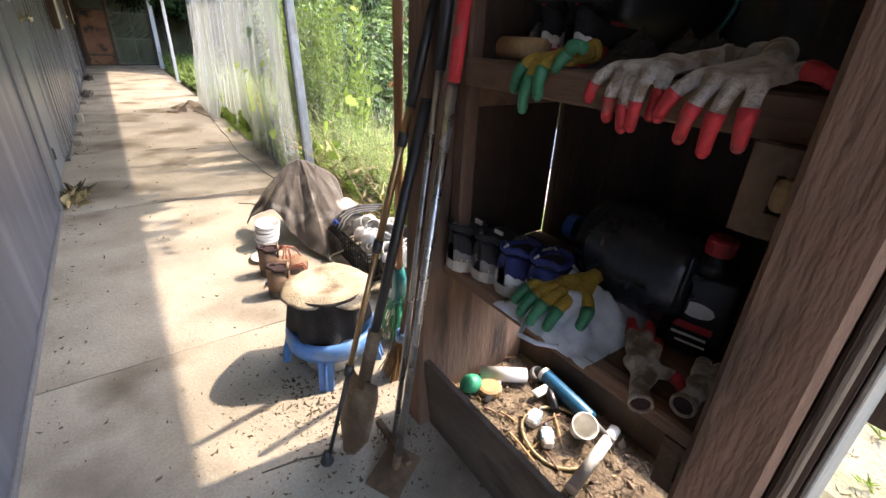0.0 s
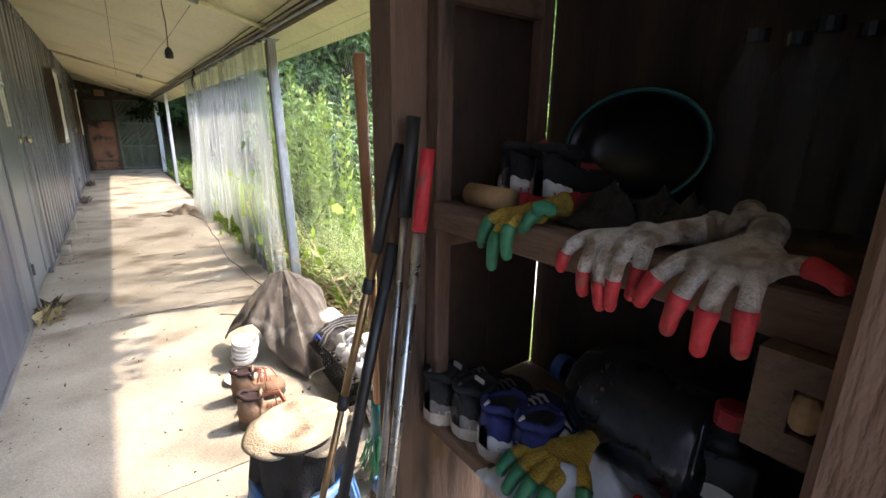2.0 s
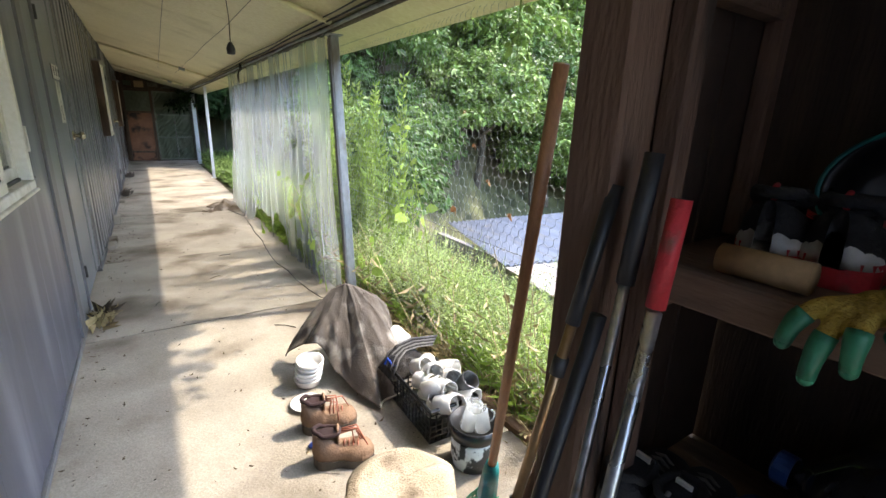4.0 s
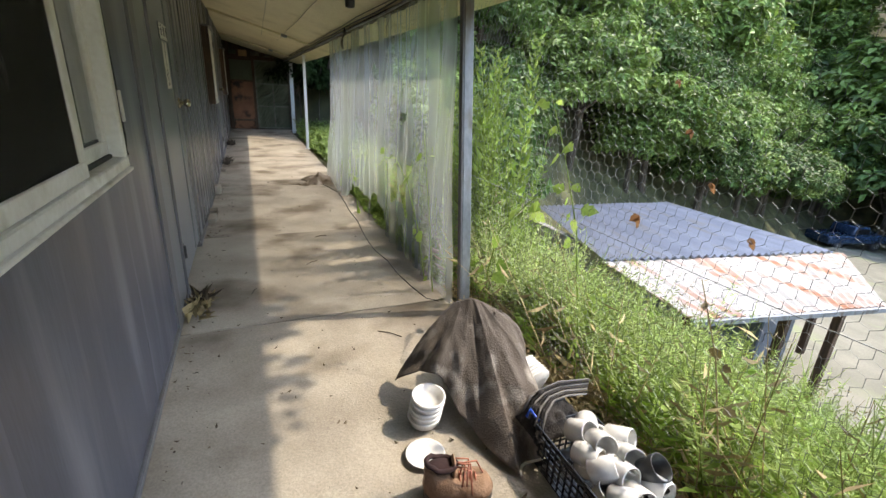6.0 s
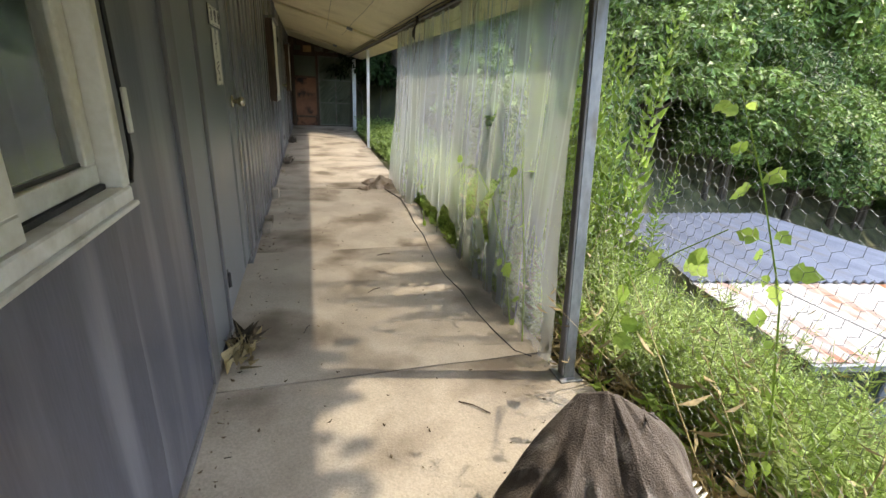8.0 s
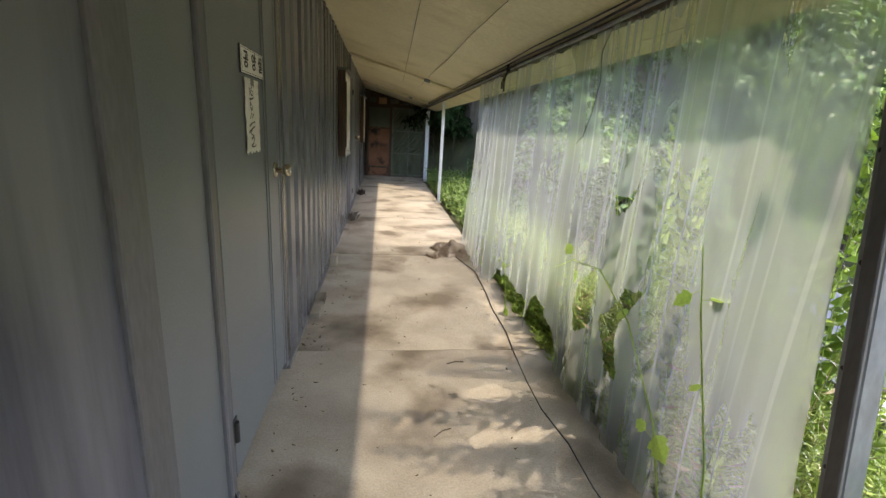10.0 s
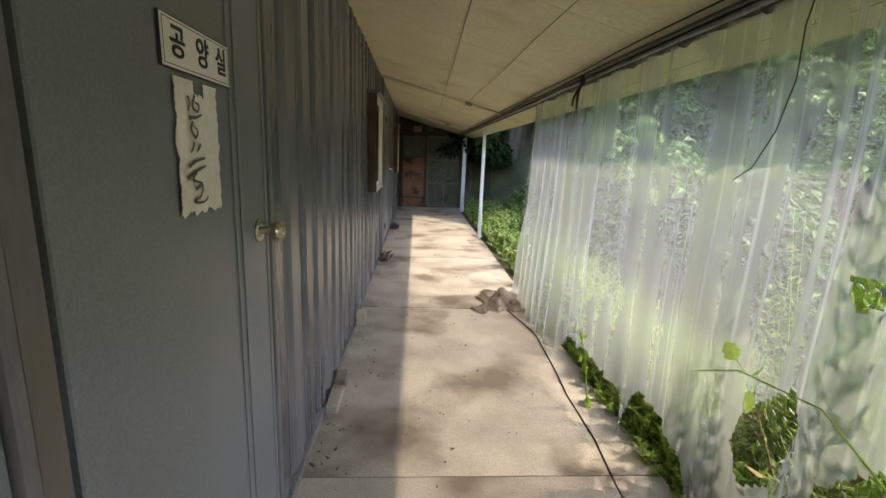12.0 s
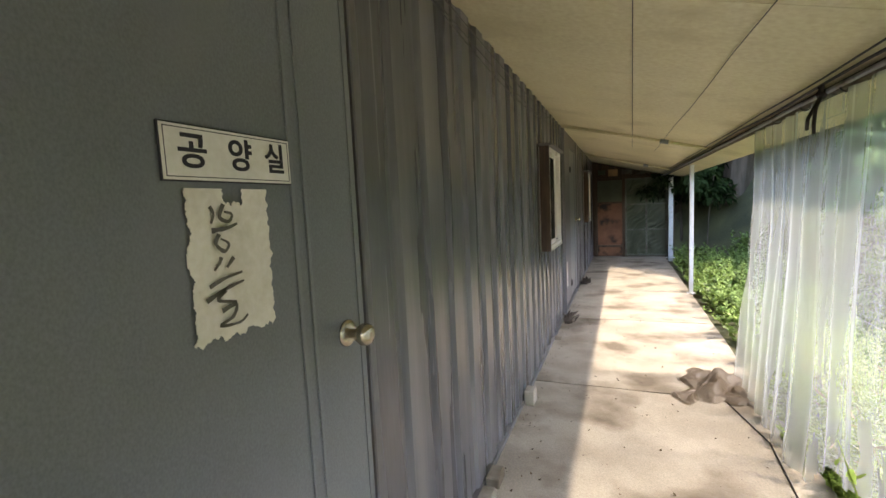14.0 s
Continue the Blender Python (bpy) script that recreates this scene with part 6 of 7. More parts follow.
glove((1.085, 0.40, S2), "dusty grey knit glove with red fingers over shelf edge", (-0.055, -0.045, 0.012), (0.0, 0.0, 0.022),
      [((0.03, 0.03, 0.022), (0.06, 0.05, 0.03), (0.085, 0.07, 0.03)), ((0.035, 0.01, 0.022), (0.07, 0.025, 0.04), (0.10, 0.04, 0.035)), ((0.035, -0.01, 0.022), (0.06, 0.0, 0.03), (0.085, 0.01, 0.02)), ((0.01, -0.035, 0.018), (0.03, -0.06, 0.02), (0.02, -0.075, 0.012))],
      M_KNIT, M_RED, r=0.0115, cover=0.45)
glove((1.12, 0.30, S2), "grey knit glove lying with its open cuff outward", (-0.05, -0.005, 0.026), (0.0, 0.0, 0.026),
      [((0.03, 0.02, 0.02), (0.06, 0.03, 0.03), (0.08, 0.03, 0.012)), ((0.03, 0.0, 0.02), (0.06, 0.0, 0.04), (0.09, 0.0, 0.012)), ((0.03, -0.02, 0.02), (0.06, -0.03, 0.03), (0.08, -0.03, 0.012))], M_KNIT, M_KNIT, r=0.012)

# ---- other things in the cupboard ----
jug = tagged(root("water_jug", (1.285, 0.56, S2)), "large smoky plastic water jug lying on its side", "jug")
J = pose(0, -0.17, 0.118, -90, 0, 0)
part("body", lathe([(0.09, 0.0), (0.115, 0.02), (0.116, 0.09), (0.112, 0.10), (0.116, 0.11), (0.116, 0.19), (0.112, 0.20), (0.114, 0.21), (0.10, 0.26), (0.045, 0.30), (0.026, 0.315), (0.026, 0.33)], 32, m=J), M_JUG, jug, smooth=True)
part("cap", lathe([(0.03, 0.33), (0.03, 0.355), (0.02, 0.36)], 18, m=J), plain("blue_cap", (0.03, 0.10, 0.32), 0.4), jug)
bb = tagged(root("black_bottle", (1.24, 0.385, S2), rz=14), "black plastic oil bottle with red cap and printed label", "bottle")
part("body", box(-0.04, 0.04, -0.055, 0.055, 0.0, 0.175, 0.016, seg=3), M_JETB, bb, smooth=True)
part("neck", lathe([(0.04, 0.172), (0.03, 0.19), (0.02, 0.2), (0.02, 0.215)], 16), M_JETB, bb, smooth=True)
part("cap", lathe([(0.024, 0.205), (0.024, 0.232), (0.02, 0.236)], 18), M_RED, bb)
for y0, y1, z0, z1, m in [(-0.035, 0.035, 0.085, 0.12, M_SIGN), (-0.035, 0.03, 0.06, 0.074, M_RED), (-0.03, 0.03, 0.045, 0.05, M_SIGN), (-0.032, 0.02, 0.03, 0.034, M_SIGN)]:
    part("label_print", ball((-0.0395, (y0 + y1) / 2, (z0 + z1) / 2), 1.0, scale=(0.0012, (y1 - y0) / 2, (z1 - z0) / 2)) if z0 > 0.08 else box(-0.0415, -0.0395, y0, y1, z0, z1), m, bb)
basin = tagged(root("black_basin", (1.36, 0.655, 1.162)), "round black basin with teal rim stood on the shelf", "basin")
Bm = pose(-0.0, 0, 0, 0, -78, 0) @ Matrix.Diagonal((0.8, 1.1, 1.0, 1.0))
part("bowl", lathe([(0.10, -0.03), (0.125, 0.02), (0.13, 0.05), (0.122, 0.05), (0.115, 0.02), (0.09, -0.02)], 36, m=Bm), M_JETB, basin, smooth=True)
part("rim", tube([Bm @ Vector((0.13 * math.cos(a), 0.13 * math.sin(a), 0.05)) for a in np.linspace(0, 6.283, 40)], 0.0035, 6), M_TEAL, basin, smooth=True)
for k, (x, y) in enumerate([(1.30, 0.47), (1.37, 0.44), (1.29, 0.385), (1.365, 0.36), (1.30, 0.30), (1.37, 0.28)]):
    pet = tagged(root("clear_bottle", (x, y, 1.057)), "empty clear ribbed plastic bottle standing on the shelf", "bottle", "clear bottles")
    prof = [(0.03, 0.0), (0.036, 0.006)]
    for j in range(9):
        prof += [(0.036, 0.02 + 0.018 * j), (0.033, 0.029 + 0.018 * j)]
    part("body", lathe(prof + [(0.036, 0.19), (0.03, 0.22), (0.014, 0.25), (0.014, 0.27)], 20), M_CLEAR, pet, smooth=True)
    part("cap", lathe([(0.016, 0.268), (0.016, 0.285)], 14), M_JUG, pet)
rl = tagged(root("wooden_roller", (1.065, 0.765, 1.084)), "short pale wooden roller on the shelf edge", "roller")
part("wood", tube([(0, -0.06, 0), (0, 0.045, 0)], 0.0205, 16), M_CORK, rl, smooth=True)
for x, y, s in [(1.15, 0.57, 1.0), (1.17, 0.50, 0.8), (1.12, 0.44, 0.7)]:
    rg = tagged(root("dark_rag", (x, y, 1.062)), "crumpled dark rag on the upper shelf", "rag", "rags")
    part("cloth", sheet(lambda u, v: Vector(((u - 0.5) * 0.14 * s, (v - 0.5) * 0.12 * s, max(0.0, 0.035 * (1 - abs(2 * u - 1) ** 2) * (1 - abs(2 * v - 1) ** 2) * (1 + 1.4 * n3(u * 5 + x * 9, v * 5, 2))))), 16, 16), M_BCLOTH, rg, smooth=True)

# ---- junk in the bottom of the cupboard ----
BZ = 0.087


def pvc(loc, d, r, L, label, m=M_WHITE):
    t = tagged(root("pvc_pipe", loc), label, "pipe", "pipe offcuts")
    d = Vector(d).normalized()
    q = d.to_track_quat("Z", "Y").to_matrix().to_4x4()
    part("pipe", lathe([(r * 0.85, 0.004), (r, 0.0), (r, L), (r * 0.86, L), (r * 0.84, L * 0.5)], 20, m=q), m, t, smooth=True)


pvc((1.20, 0.925, BZ + 0.024), (0.75, -0.55, 0.0), 0.024, 0.15, "short white pvc pipe offcut among the litter")
pvc((1.13, 0.485, BZ + 0.018), (1, 0.22, 0.0), 0.0165, 0.26, "long white pvc pipe offcut among the litter")
pvc((1.15, 0.83, BZ + 0.012), (0.8, 0.4, 0.0), 0.008, 0.12, "thin white pvc pipe offcut among the litter")
ck = tagged(root("sealant_tube", (1.37, 0.80, BZ + 0.03)), "blue and white sealant cartridge with nozzle", "sealant tube")
q = Vector((-0.12, -0.97, 0.0)).to_track_quat("Z", "Y").to_matrix().to_4x4()
part("body", lathe([(0.022, 0.0), (0.0235, 0.004), (0.0235, 0.20), (0.02, 0.205)], 20, m=q), M_CAULK, ck, smooth=True)
part("nozzle", lathe([(0.010, 0.203), (0.008, 0.225), (0.004, 0.29)], 12, m=q), M_SHOEG, ck, smooth=True)
part("end_cap", lathe([(0.0245, -0.008), (0.0245, 0.006)], 20, m=q), M_WHITE, ck)
for k in range(4):
    part("print_bar", box(-0.026, -0.0235, -0.10 - 0.02 * k, -0.088 - 0.02 * k, -0.006, 0.006), M_SIGN, ck)
cup = tagged(root("paper_cup", (1.30, 0.60, BZ)), "dirty white cup tipped among the litter", "cup")
part("cup", lathe([(0.026, 0.0), (0.036, 0.06), (0.037, 0.062), (0.033, 0.06), (0.024, 0.006)], 22, m=pose(0, 0, 0.012, 25, -20, 0)), M_PAPER, cup, smooth=True)
dk = tagged(root("wood_disc", (1.19, 0.865, BZ)), "sawn disc of pale wood", "wood offcut")
part("disc", lathe([(0.036, 0.0), (0.039, 0.01), (0.038, 0.022), (0.03, 0.026)], 11), M_CORK, dk)
tp = tagged(root("tape_ring", (1.36, 0.83, BZ)), "small grey tape ring", "tape")
part("ring", lathe([(0.024, 0.0), (0.024, 0.02), (0.018, 0.02), (0.018, 0.0)], 22, m=pose(0, 0, 0.012, 30, 0, 0)), M_SHOEG, tp, smooth=True)
for x, y, rz in [(1.22, 0.70, 20), (1.20, 0.63, 50)]:
    sm = tagged(root("small_bottle", (x, y, BZ), rz=rz), "small white and pale blue plastic bottle", "bottle", "small bottles")
    part("body", box(-0.03, 0.03, -0.016, 0.016, 0.0, 0.03, 0.006), M_WHITE, sm)
    part("cap", tube([(0.03, 0, 0.015), (0.045, 0, 0.015)], 0.009, 10), M_JETB, sm)
    part("label", box(-0.015, 0.012, -0.0165, 0.0165, 0.0, 0.0305), plain("pale_blue_label", (0.3, 0.5, 0.65), 0.5), sm)
sc = tagged(root("utility_trowel", (1.30, 0.69, BZ)), "black and white plastic tool handle", "tool")
part("handle", tube([(0, 0, 0.012), (0.03, 0.05, 0.02), (0.05, 0.09, 0.012)], [0.012, 0.016, 0.010], 10), M_JETB, sc, smooth=True)
part("guard", box(-0.02, 0.05, 0.055, 0.085, 0.02, 0.03, 0.003), M_WHITE, sc)
ho = tagged(root("thin_hose", (1.22, 0.62, BZ + 0.006)), "loop of thin yellowish hose", "hose")
part("hose", tube([(0.10 * math.cos(a) + 0.02, 0.11 * math.sin(a), 0.004 * math.sin(3 * a)) for a in np.linspace(0.3, 5.4, 24)], 0.005, 6), plain("yellow_hose", (0.40, 0.33, 0.18), 0.5), ho, smooth=True)
gb = tagged(root("green_net_bag", (1.14, 0.90, BZ)), "small knotted green net bag", "bag")
part("net", ball((0, 0, 0.03), 0.032, scale=(1.2, 1, 0.9)), M_BGREEN, gb, smooth=True)
for k in range(16):
    x, y, an = 1.10 + rb.random() * 0.3, 0.55 + rb.random() * 0.45, rb.random() * 3.14
    st = tagged(root("twig", (x, y, BZ + 0.004)), "short dry twig among the litter", "twig", "twigs")
    l = rb.uniform(0.02, 0.06)
    part("stick", tube([(-l * math.cos(an), -l * math.sin(an), 0), (0, 0, 0.004), (l * math.cos(an), l * math.sin(an), 0)], 0.003, 5), M_CORK if k % 2 else M_WOOD, st)

# ---- basket of mugs and the pot ----
bk = tagged(root("plastic_basket", (1.225, 1.80, 0.0), rz=-2), "black plastic lattice basket full of white mugs", "basket")
BW, BL, BH = 0.225, 0.36, 0.15


def lattice(p0, du, dv, nu, nv, t=0.0035):
    bm = bmesh.new()
    p0, du, dv = Vector(p0), Vector(du), Vector(dv)
    for i in range(nu + 1):
        tube([p0 + du * i / nu, p0 + du * i / nu + dv], t, 4, bm)
    for j in range(nv + 1):
        tube([p0 + dv * j / nv, p0 + dv * j / nv + du], t, 4, bm)
    return bm


for p0, du in [((0, 0, 0), (BW, 0, 0)), ((0, BL, 0), (BW, 0, 0)), ((0, 0, 0), (0, BL, 0)), ((BW, 0, 0), (0, BL, 0))]:
    part("lattice_side", lattice(Vector(p0) + Vector((0, 0, 0.006)), du, (0, 0, BH), 12 if du[0] == 0 else 8, 6), M_JETB, bk)
part("base", box(0, BW, 0, BL, 0.0, 0.008, 0.002), M_JETB, bk)
part("rim", tube([(0, 0, BH), (BW, 0, BH), (BW, BL, BH), (0, BL, BH), (0, 0, BH)], 0.0075, 6), M_JETB, bk)
mug0 = tagged(root("mug", (0, 0, 0)), "white ceramic mug heaped in the black basket", "mug", "mugs in the basket")
part("cup", lathe([(0.032, 0.0), (0.038, 0.006), (0.038, 0.085), (0.035, 0.087), (0.034, 0.08), (0.033, 0.01), (0.0, 0.007)], 24), M_CERAM, mug0, smooth=True)
part("handle", tube([(0.036 + 0.026 * math.sin(a), 0, 0.044 - 0.027 * math.cos(a)) for a in np.linspace(0, 3.14, 10)], 0.005, 7), M_CERAM, mug0, smooth=True)
MUGS = [(0.06, 0.06, 0.11, 70, 0, 30), (0.14, 0.05, 0.11, 65, 10, -20), (0.21, 0.07, 0.12, 80, 0, 10), (0.05, 0.15, 0.13, 60, 0, 50), (0.13, 0.14, 0.14, 75, 0, 0), (0.20, 0.16, 0.15, 60, 20, -30), (0.06, 0.24, 0.14, 80, 0, 20),
        (0.14, 0.24, 0.16, 65, 0, -15), (0.21, 0.25, 0.15, 70, 0, 25), (0.10, 0.32, 0.15, 60, 0, 10), (0.18, 0.33, 0.16, 75, 0, -40), (0.07, 0.10, 0.05, 20, 0, 0), (0.16, 0.12, 0.05, 15, 0, 40), (0.10, 0.22, 0.05, 20, 0, 80), (0.18, 0.24, 0.05, 10, 10, 0)]
for k, (x, y, z, rx, ry, rz) in enumerate(MUGS):
    m = pose(1.225 + x * 0.88, 1.80 + y * 0.9 - 0.01, z + 0.03, rx, ry, rz)
    if k == 0:
        mug0.matrix_basis = m
    else:
        copy_thing(mug0, m)
dm = tagged(root("dark_cup", (1.415, 1.86, 0.165)), "dark grey cup lying on top of the mugs", "cup")
part("cup", lathe([(0.03, 0.0), (0.04, 0.01), (0.042, 0.075), (0.037, 0.075), (0.035, 0.01)], 24, m=pose(0, 0, 0, 35, 15, 0)), plain("grey_glaze", (0.06, 0.06, 0.06), 0.3), dm, smooth=True)
sb = tagged(root("strap_bundle", (1.33, 2.22, 0.10)), "bundle of dark straps lying over the basket", "straps")
for k in range(7):
    o = 0.02 * k
    part("strap", tube([(-0.10, -0.10 + o, 0.05), (-0.05, -0.05 + o * 0.8, 0.085), (0.0, -0.02 + o * 0.6, 0.10), (0.07, -0.01 + o * 0.5, 0.098 + 0.003 * k), (0.15 + 0.012 * k, -0.02 + o * 0.6, 0.092)], 0.0042, 6), M_BCLOTH if k % 2 else M_SHOEG, sb, smooth=True)
part("bag", sheet(lambda u, v: Vector(((u - 0.5) * 0.24, (v - 0.5) * 0.22, 0.02 + 0.07 * (1 - abs(2 * u - 1) ** 2) * (1 - abs(2 * v - 1) ** 2) * (1 + 0.9 * n3(u * 5, v * 5, 2)) + 0.008 * n3(u * 14, v * 14))), 26, 26, thick=0.003), M_BCLOTH, sb, "crumpled dark bag", True)
bt2 = tagged(root("blue_tie", (1.22, 2.2, 0.16)), "short blue plastic tie knotted on the cloth", "tie")
part("tie", tube([(0, 0, 0), (0.02, 0.01, 0.02), (0.03, -0.02, 0.0), (0.05, -0.03, -0.02)], 0.006, 6), plain("vivid_blue", (0.02, 0.09, 0.5), 0.4), bt2, smooth=True)
pot = tagged(root("patterned_pot", (1.32, 1.64, 0.0)), "black and white patterned pot on the slab edge", "pot")
part("body", lathe([(0.075, 0.0), (0.085, 0.05), (0.085, 0.12), (0.08, 0.125)], 30), mat("black_white_pattern", (0.03, 0.03, 0.03), (0.7, 0.7, 0.68), 0.5, scale=14, bump=0.02, lo=0.48, hi=0.52), pot, smooth=True)
part("bowl", lathe([(0.07, 0.12), (0.092, 0.135), (0.095, 0.185), (0.089, 0.185), (0.08, 0.14), (0.0, 0.13)], 30), M_JETB, pot, smooth=True)
for k, (x, y, rx) in enumerate([(1.30, 1.66, 12), (1.345, 1.62, -10), (1.33, 1.68, 6)]):
    gm = tagged(root("glass_mug", (x, y, 0.145)), "clear glass mug standing in the black bowl", "glass", "glass mugs")
    part("glass", lathe([(0.026, 0.0), (0.032, 0.006), (0.034, 0.09), (0.031, 0.09), (0.029, 0.012), (0.0, 0.01)], 22, m=pose(0, 0, 0, rx, rx, 0)), M_GLASSW, gm, smooth=True)
    part("handle", tube([(0.033 + 0.02 * math.sin(a), 0, 0.048 - 0.024 * math.cos(a)) for a in np.linspace(0, 3.14, 9)], 0.004, 6), M_GLASSW, gm, smooth=True)
bl2 = tagged(root("blue_scrap", (0.83, 2.02, 0.0)), "crumpled scrap of blue plastic on the slab", "plastic scrap")
part("scrap", ball((0, 0, 0.012), 0.022, scale=(1.3, 0.8, 0.5)), plain("scrap_blue", (0.02, 0.05, 0.25), 0.4), bl2, smooth=True)


ct = tagged(root("carton", (0.34, 14.69, 1.84)), "small brown carton sitting on the end wall's lintel", "carton")
part("box", box(0, 0.2, 0, 0.11, 0.0, 0.15, 0.004), M_CORK, ct)
part("flap", box(-0.005, 0.1, -0.005, 0.115, 0.15, 0.154), M_CARD, ct)
# ---- litter, weeds in the joints, vines ----
def crumbs(n, fx, fy, size, seed):
    g = np.random.default_rng(seed)
    x, y = fx(g, n), fy(g, n)
    P = np.stack([x, y, np.full(n, 0.004)], 1)
    a = g.random(n) * 6.283
    X = np.stack([np.cos(a), np.sin(a), 0.25 * g.normal(size=n)], 1)
    Y = unit(np.cross(X, np.tile([[0.1, 0.1, 1.0]], (n, 1)) + 0.25 * g.normal(size=(n, 3))))
    L = size * (0.4 + 1.2 * g.random(n) ** 2)
    return quads(P, unit(X), Y, L, L * (0.35 + 0.4 * g.random(n)), 0.5)


v1, f1 = crumbs(520, lambda g, n: g.uniform(0.03, 1.45, n), lambda g, n: 0.2 + 9 * g.random(n) ** 1.6, 0.017, 1)
v2, f2 = crumbs(1500, lambda g, n: 0.78 + g.normal(size=n) * 0.15, lambda g, n: 1.1 + g.normal(size=n) * 0.2, 0.014, 2)
v3, f3 = crumbs(260, lambda g, n: np.abs(g.normal(size=n)) * 0.07 + 0.02, lambda g, n: g.uniform(1, 12, n), 0.02, 3)
vv, ff = np.concatenate([v1, v2, v3]), np.concatenate([f1, f2 + len(v1), f3 + len(v1) + len(v2)])
tagged(raw("litter", vv, ff, M_CRUMB), "dry leaf bits and dirt scattered over the slab", "litter", kind="stuff")
v, f = crumbs(900, lambda g, n: g.uniform(1.05, 1.40, n), lambda g, n: g.uniform(0.2, 0.94, n), 0.02, 5)
v[:, 2] += BZ - 0.002
tagged(raw("litter", v, f, mat("pale_chips", (0.075, 0.052, 0.036), (0.20, 0.15, 0.105), 0.95, scale=20, bump=0, island=0.5)), "pale wood chips in the cupboard bottom", "litter", kind="stuff")
for x, y, l, an in [(1.0, 3.15, 0.07, 2.4), (0.75, 4.3, 0.05, 0.6), (0.35, 3.9, 0.04, 1.2), (0.62, 1.0, 0.10, 2.9), (0.9, 4.9, 0.05, 0.2)]:
    st = tagged(root("twig", (x, y, 0.005)), "short dry twig lying on the slab", "twig", "slab twigs")
    part("stick", tube([(-l * math.cos(an), -l * math.sin(an), 0), (0, 0.01, 0.003), (l * math.cos(an), l * math.sin(an), 0)], 0.003, 5), M_BARK, st)


def tuft(loc, n, h, material, label, seed, spread=0.05):
    g = np.random.default_rng(seed)
    P = np.stack([g.normal(size=n) * spread * 0.4, g.normal(size=n) * spread, np.zeros(n)], 1)
    d = unit(np.stack([g.normal(size=n) * 0.6 + 0.4, g.normal(size=n) * 0.7, 0.5 + g.random(n)], 1))
    Y = unit(np.cross(d, g.normal(size=(n, 3))))
    L = h * (0.5 + 0.7 * g.random(n))
    v, f = quads(P, d, Y, L, L * 0.10, 0.9)
    t = tagged(root("weed_tuft", loc), label, "weed")
    tagged(raw("foliage", v, f, material, t), kind="stuff")


tuft((0.05, 3.78, 0), 34, 0.12, M_CRUMB, "withered brown weed clump rooted at the wall foot", 1, 0.05)
tuft((0.06, 3.72, 0), 40, 0.10, M_STRAW, "dry weed clump rooted at the wall foot", 2, 0.06)
tuft((0.04, 8.9, 0), 60, 0.10, M_BARK, "withered weed clump at the wall foot", 3, 0.06)
tuft((0.05, 11.3, 0), 50, 0.10, M_BARK, "withered weed clump at the wall foot", 4, 0.06)

LEAF_OUT = [(0, 0), (0.16, 0.30), (0.34, 0.44), (0.42, 0.30), (0.62, 0.36), (0.80, 0.16), (1.0, 0)]


def vine_leaf(bm, p, d, nrm, L):
    d, nrm = Vector(d).normalized(), Vector(nrm).normalized()
    s = d.cross(nrm).normalized()
    mid = [bm.verts.new(p + d * (L * a) - nrm * (0.12 * L * a * a)) for a, _ in LEAF_OUT]
    for sg in (-1, 1):
        side = [bm.verts.new(p + d * (L * a) + s * (sg * L * w) + nrm * (0.10 * L * w) - nrm * (0.12 * L * a * a)) for a, w in LEAF_OUT[1:-1]]
        prev = None
        for i, v in enumerate(side):
            if i == 0:
                bm.faces.new((mid[0], mid[1], v))
            else:
                bm.faces.new((mid[i], mid[i + 1], v, side[i - 1]))
        bm.faces.new((mid[-2], mid[-1], side[-1]))


def vine(pts, leaves, size, label, seed, material=M_LEAFY, r=0.0042, face=(-1, 0, 0.3)):
    g = random.Random(seed)
    base = Vector(pts[0])
    t = tagged(root("vine", tuple(base)), label, "vine")
    P = [Vector(p) - base for p in pts]
    part("stem", tube(P, [r * (1 - 0.6 * i / (len(P) - 1)) for i in range(len(P))], 5), material if r < 0.0045 else M_BARK, t)
    for k in range(leaves):
        i = g.randrange(len(P) - 1)
        q = P[i].lerp(P[i + 1], g.random())
        bm = bmesh.new()
        d = Vector((g.uniform(-0.5, 0.5), g.uniform(-1, 1), g.uniform(-0.9, 0.2)))
        off = d.normalized() * size * 0.5
        tube([q, q + off], 0.0012, 3, bm)
        vine_leaf(bm, q + off, d, Vector(face) + Vector((g.uniform(-0.5, 0.5), g.uniform(-0.5, 0.5), g.uniform(0, 0.6))), size * g.uniform(0.6, 1.2))
        part("leaf", bm, material, t)


vine([(1.42, 3.75, 0.02), (1.40, 3.85, 0.35), (1.40, 4.1, 0.62), (1.39, 4.35, 0.75), (1.38, 4.6, 0.72), (1.38, 4.8, 0.62)], 7, 0.085, "climbing vine with lobed leaves on the plastic curtain", 2)
vine([(1.40, 3.55, 0.02), (1.39, 3.6, 0.4), (1.40, 3.75, 0.8), (1.40, 3.8, 1.0)], 4, 0.06, "thin climbing vine in front of the curtain", 3)
vine([(1.38, 5.6, 0.02), (1.39, 5.7, 0.25), (1.39, 5.9, 0.4)], 5, 0.06, "small vine creeping through the curtain tear", 4)
vine([(1.60, 3.2, -0.05), (1.56, 3.15, 0.3), (1.58, 3.1, 0.55), (1.62, 2.95, 0.72), (1.64, 2.8, 0.85)], 14, 0.075, "bright vine climbing beside the steel post", 5)
vine([(1.66, 2.45, -0.1), (1.66, 2.5, 0.3), (1.66, 2.6, 0.7), (1.66, 2.75, 1.0), (1.66, 2.9, 1.25)], 22, 0.065, "bright vine climbing the wire netting", 6)
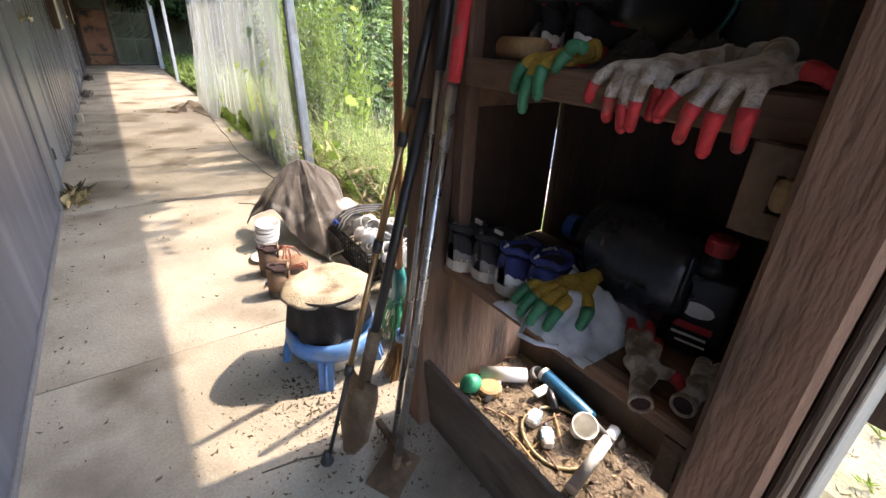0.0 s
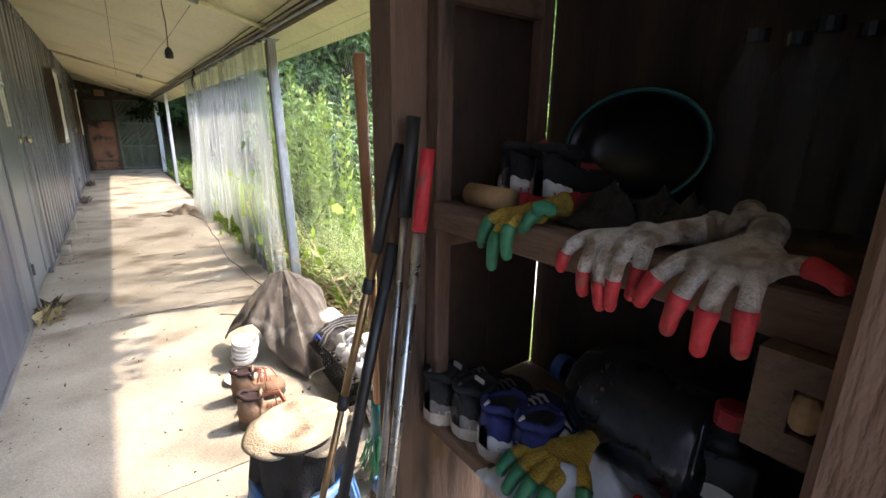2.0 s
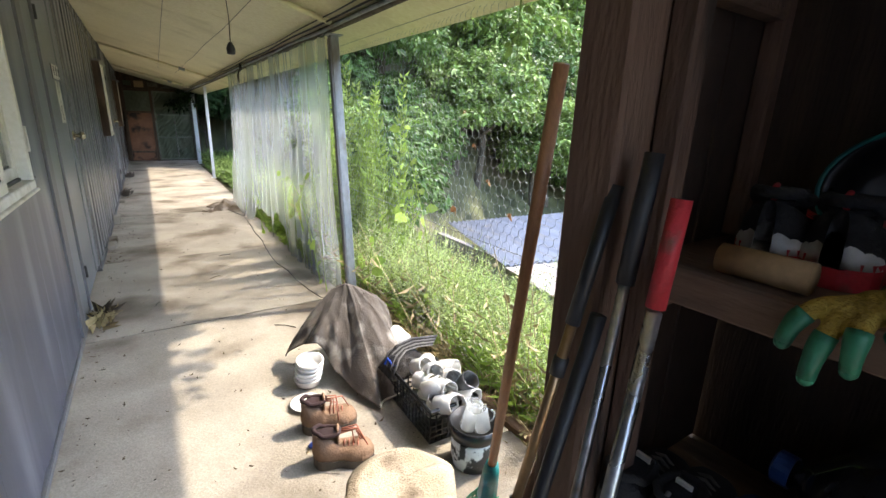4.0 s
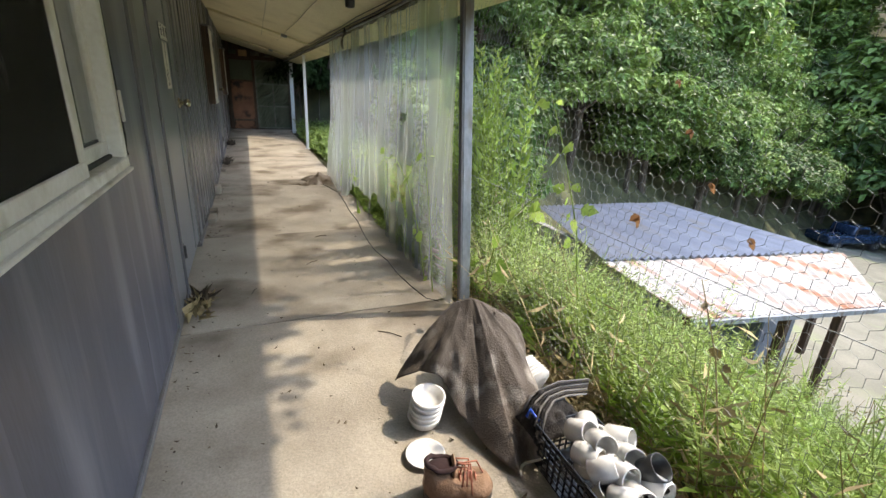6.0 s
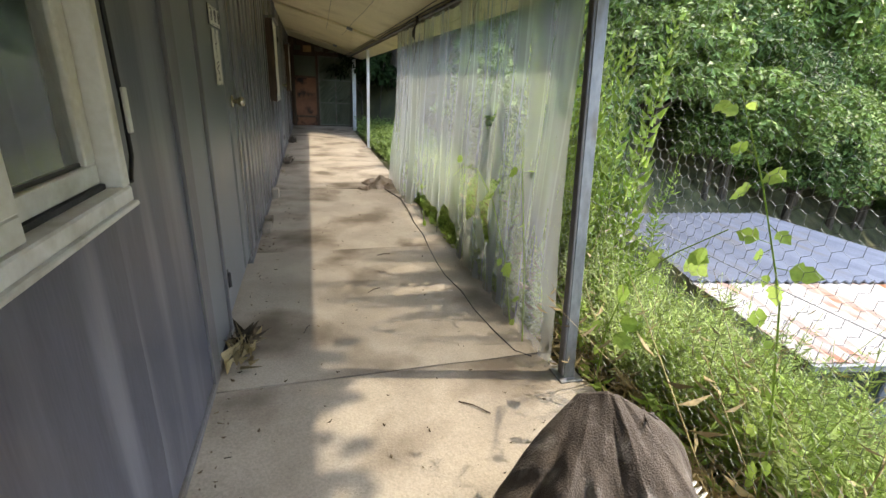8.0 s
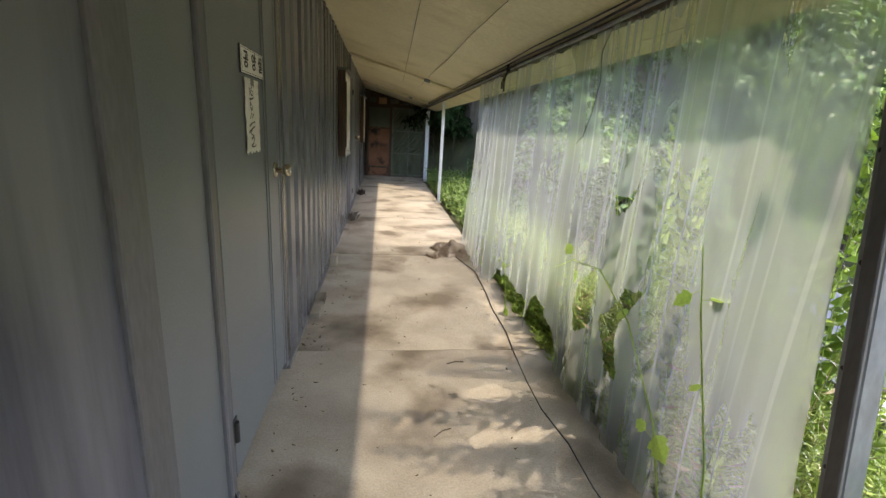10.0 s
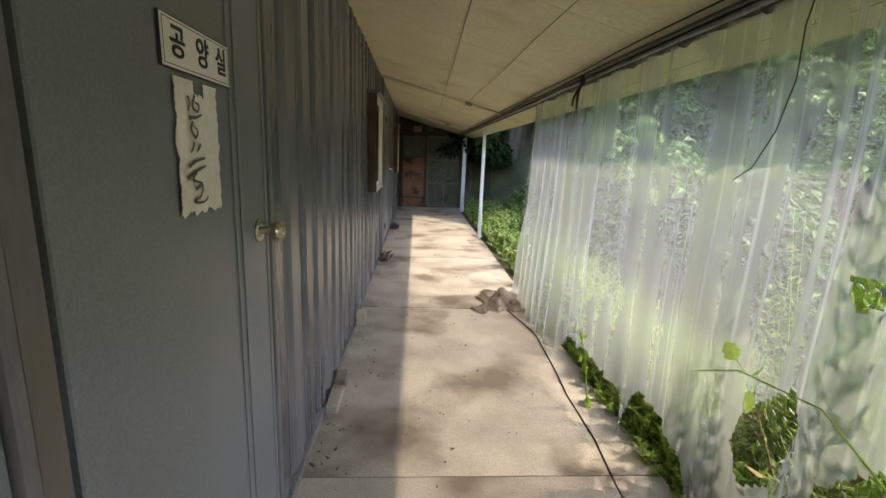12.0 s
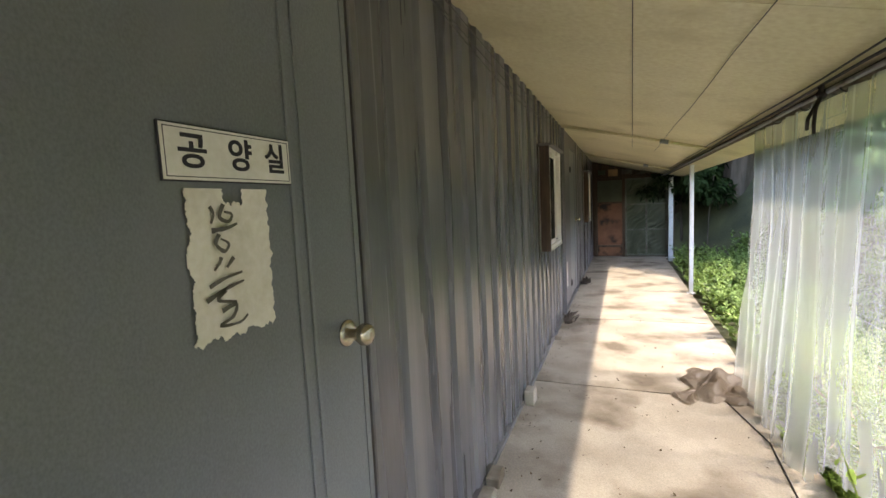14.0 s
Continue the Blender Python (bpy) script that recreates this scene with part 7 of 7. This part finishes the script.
vine([(1.66, 1.75, -0.2), (1.66, 1.8, 0.2), (1.67, 1.9, 0.5), (1.66, 2.0, 0.72)], 6, 0.045, "withered vine stem on the wire netting", 7, M_STRAW)
M_DEAD = mat("dead_leaf", (0.17, 0.09, 0.045), (0.30, 0.16, 0.075), 0.8, scale=12, bump=0, translucent=0.5)
for k, (y, z, L) in enumerate([(2.25, 0.86, 0.055), (1.87, 0.90, 0.035), (2.12, 1.16, 0.03), (2.02, 1.02, 0.032), (2.2, 1.30, 0.025)]):
    dl = tagged(root("dead_leaf", (1.622, y, z)), "curled orange-brown dead leaf caught in the netting", "leaf", "dead leaves")
    bm = bmesh.new()
    vine_leaf(bm, Vector((0, 0, 0)), (0.1, 0.3 * (-1) ** k, -1), (-1, 0.4, 0.3), L)
    vine_leaf(bm, Vector((0, 0.004, 0)), (-0.3, 0.6 * (-1) ** k, -0.6), (-0.6, -0.7, 0.3), L * 0.7)
    part("blade", bm, M_DEAD, dl)
vine([(1.63, 1.90, 1.74), (1.62, 1.89, 1.62), (1.62, 1.89, 1.5), (1.615, 1.87, 1.38)], 7, 0.055, "short vine hanging from the roof edge over the netting", 31, M_LEAF)
# long shoots thrown over the roof edge, whose leaves dapple the slab
for k in range(6):
    y0 = 2.5 + 0.17 * k
    vine([(1.79, y0, roof_z(1.79) + 0.068), (2.15, y0 + 0.1, 2.15 + 0.1 * (k % 3)), (2.4, y0 + 0.25 * (k % 2), 2.45), (2.62, y0 + 0.2, 2.6 + 0.06 * (k % 2))], 11, 0.105, "leafy shoot arching over the roof edge", 20 + k, M_LEAFY, 0.005, (0.5, 0, 1))

# ---- pickup truck in the yard ----
M_CAR = plain("blue_car_paint", (0.03, 0.06, 0.12), 0.25, metal=0.3, coat=0.6)
tk = tagged(root("pickup_truck", (34.6, 15.8, ground_z(34.6, 15.8) + 0.02), rz=-14), "blue pickup truck parked at the far side of the yard", "truck")
part("body", box(-2.2, 2.2, -0.85, 0.85, 0.45, 1.0, 0.12, seg=3), M_CAR, tk, smooth=True)
bm = box(-0.6, 0.9, -0.78, 0.78, 0.98, 1.55, 0.16, seg=3)
for v in bm.verts:
    if v.co.z > 1.3:
        v.co.x *= 0.75
part("cab", bm, M_CAR, tk, smooth=True)
for s in (-0.79, 0.77):
    part("side_window", box(-0.4, 0.6, s, s + 0.02, 1.1, 1.42, 0.02), M_JETB, tk)
for x in (-1.4, 1.4):
    for y in (-0.85, 0.65):
        w = part("wheel", lathe([(0.30, 0.0), (0.33, 0.03), (0.33, 0.17), (0.30, 0.2)], 20, m=pose(x, y + 0.2, 0.33, 90, 0, 0)), M_BLACK, tk, smooth=True)
        part("rim", lathe([(0.18, -0.005), (0.17, 0.205)], 16, m=pose(x, y + 0.2, 0.33, 90, 0, 0)), M_CHROME, w)
for y in (-0.6, 0.6):
    part("headlight", box(2.17, 2.215, y - 0.15, y + 0.15, 0.72, 0.88, 0.02), M_SIGN, tk)
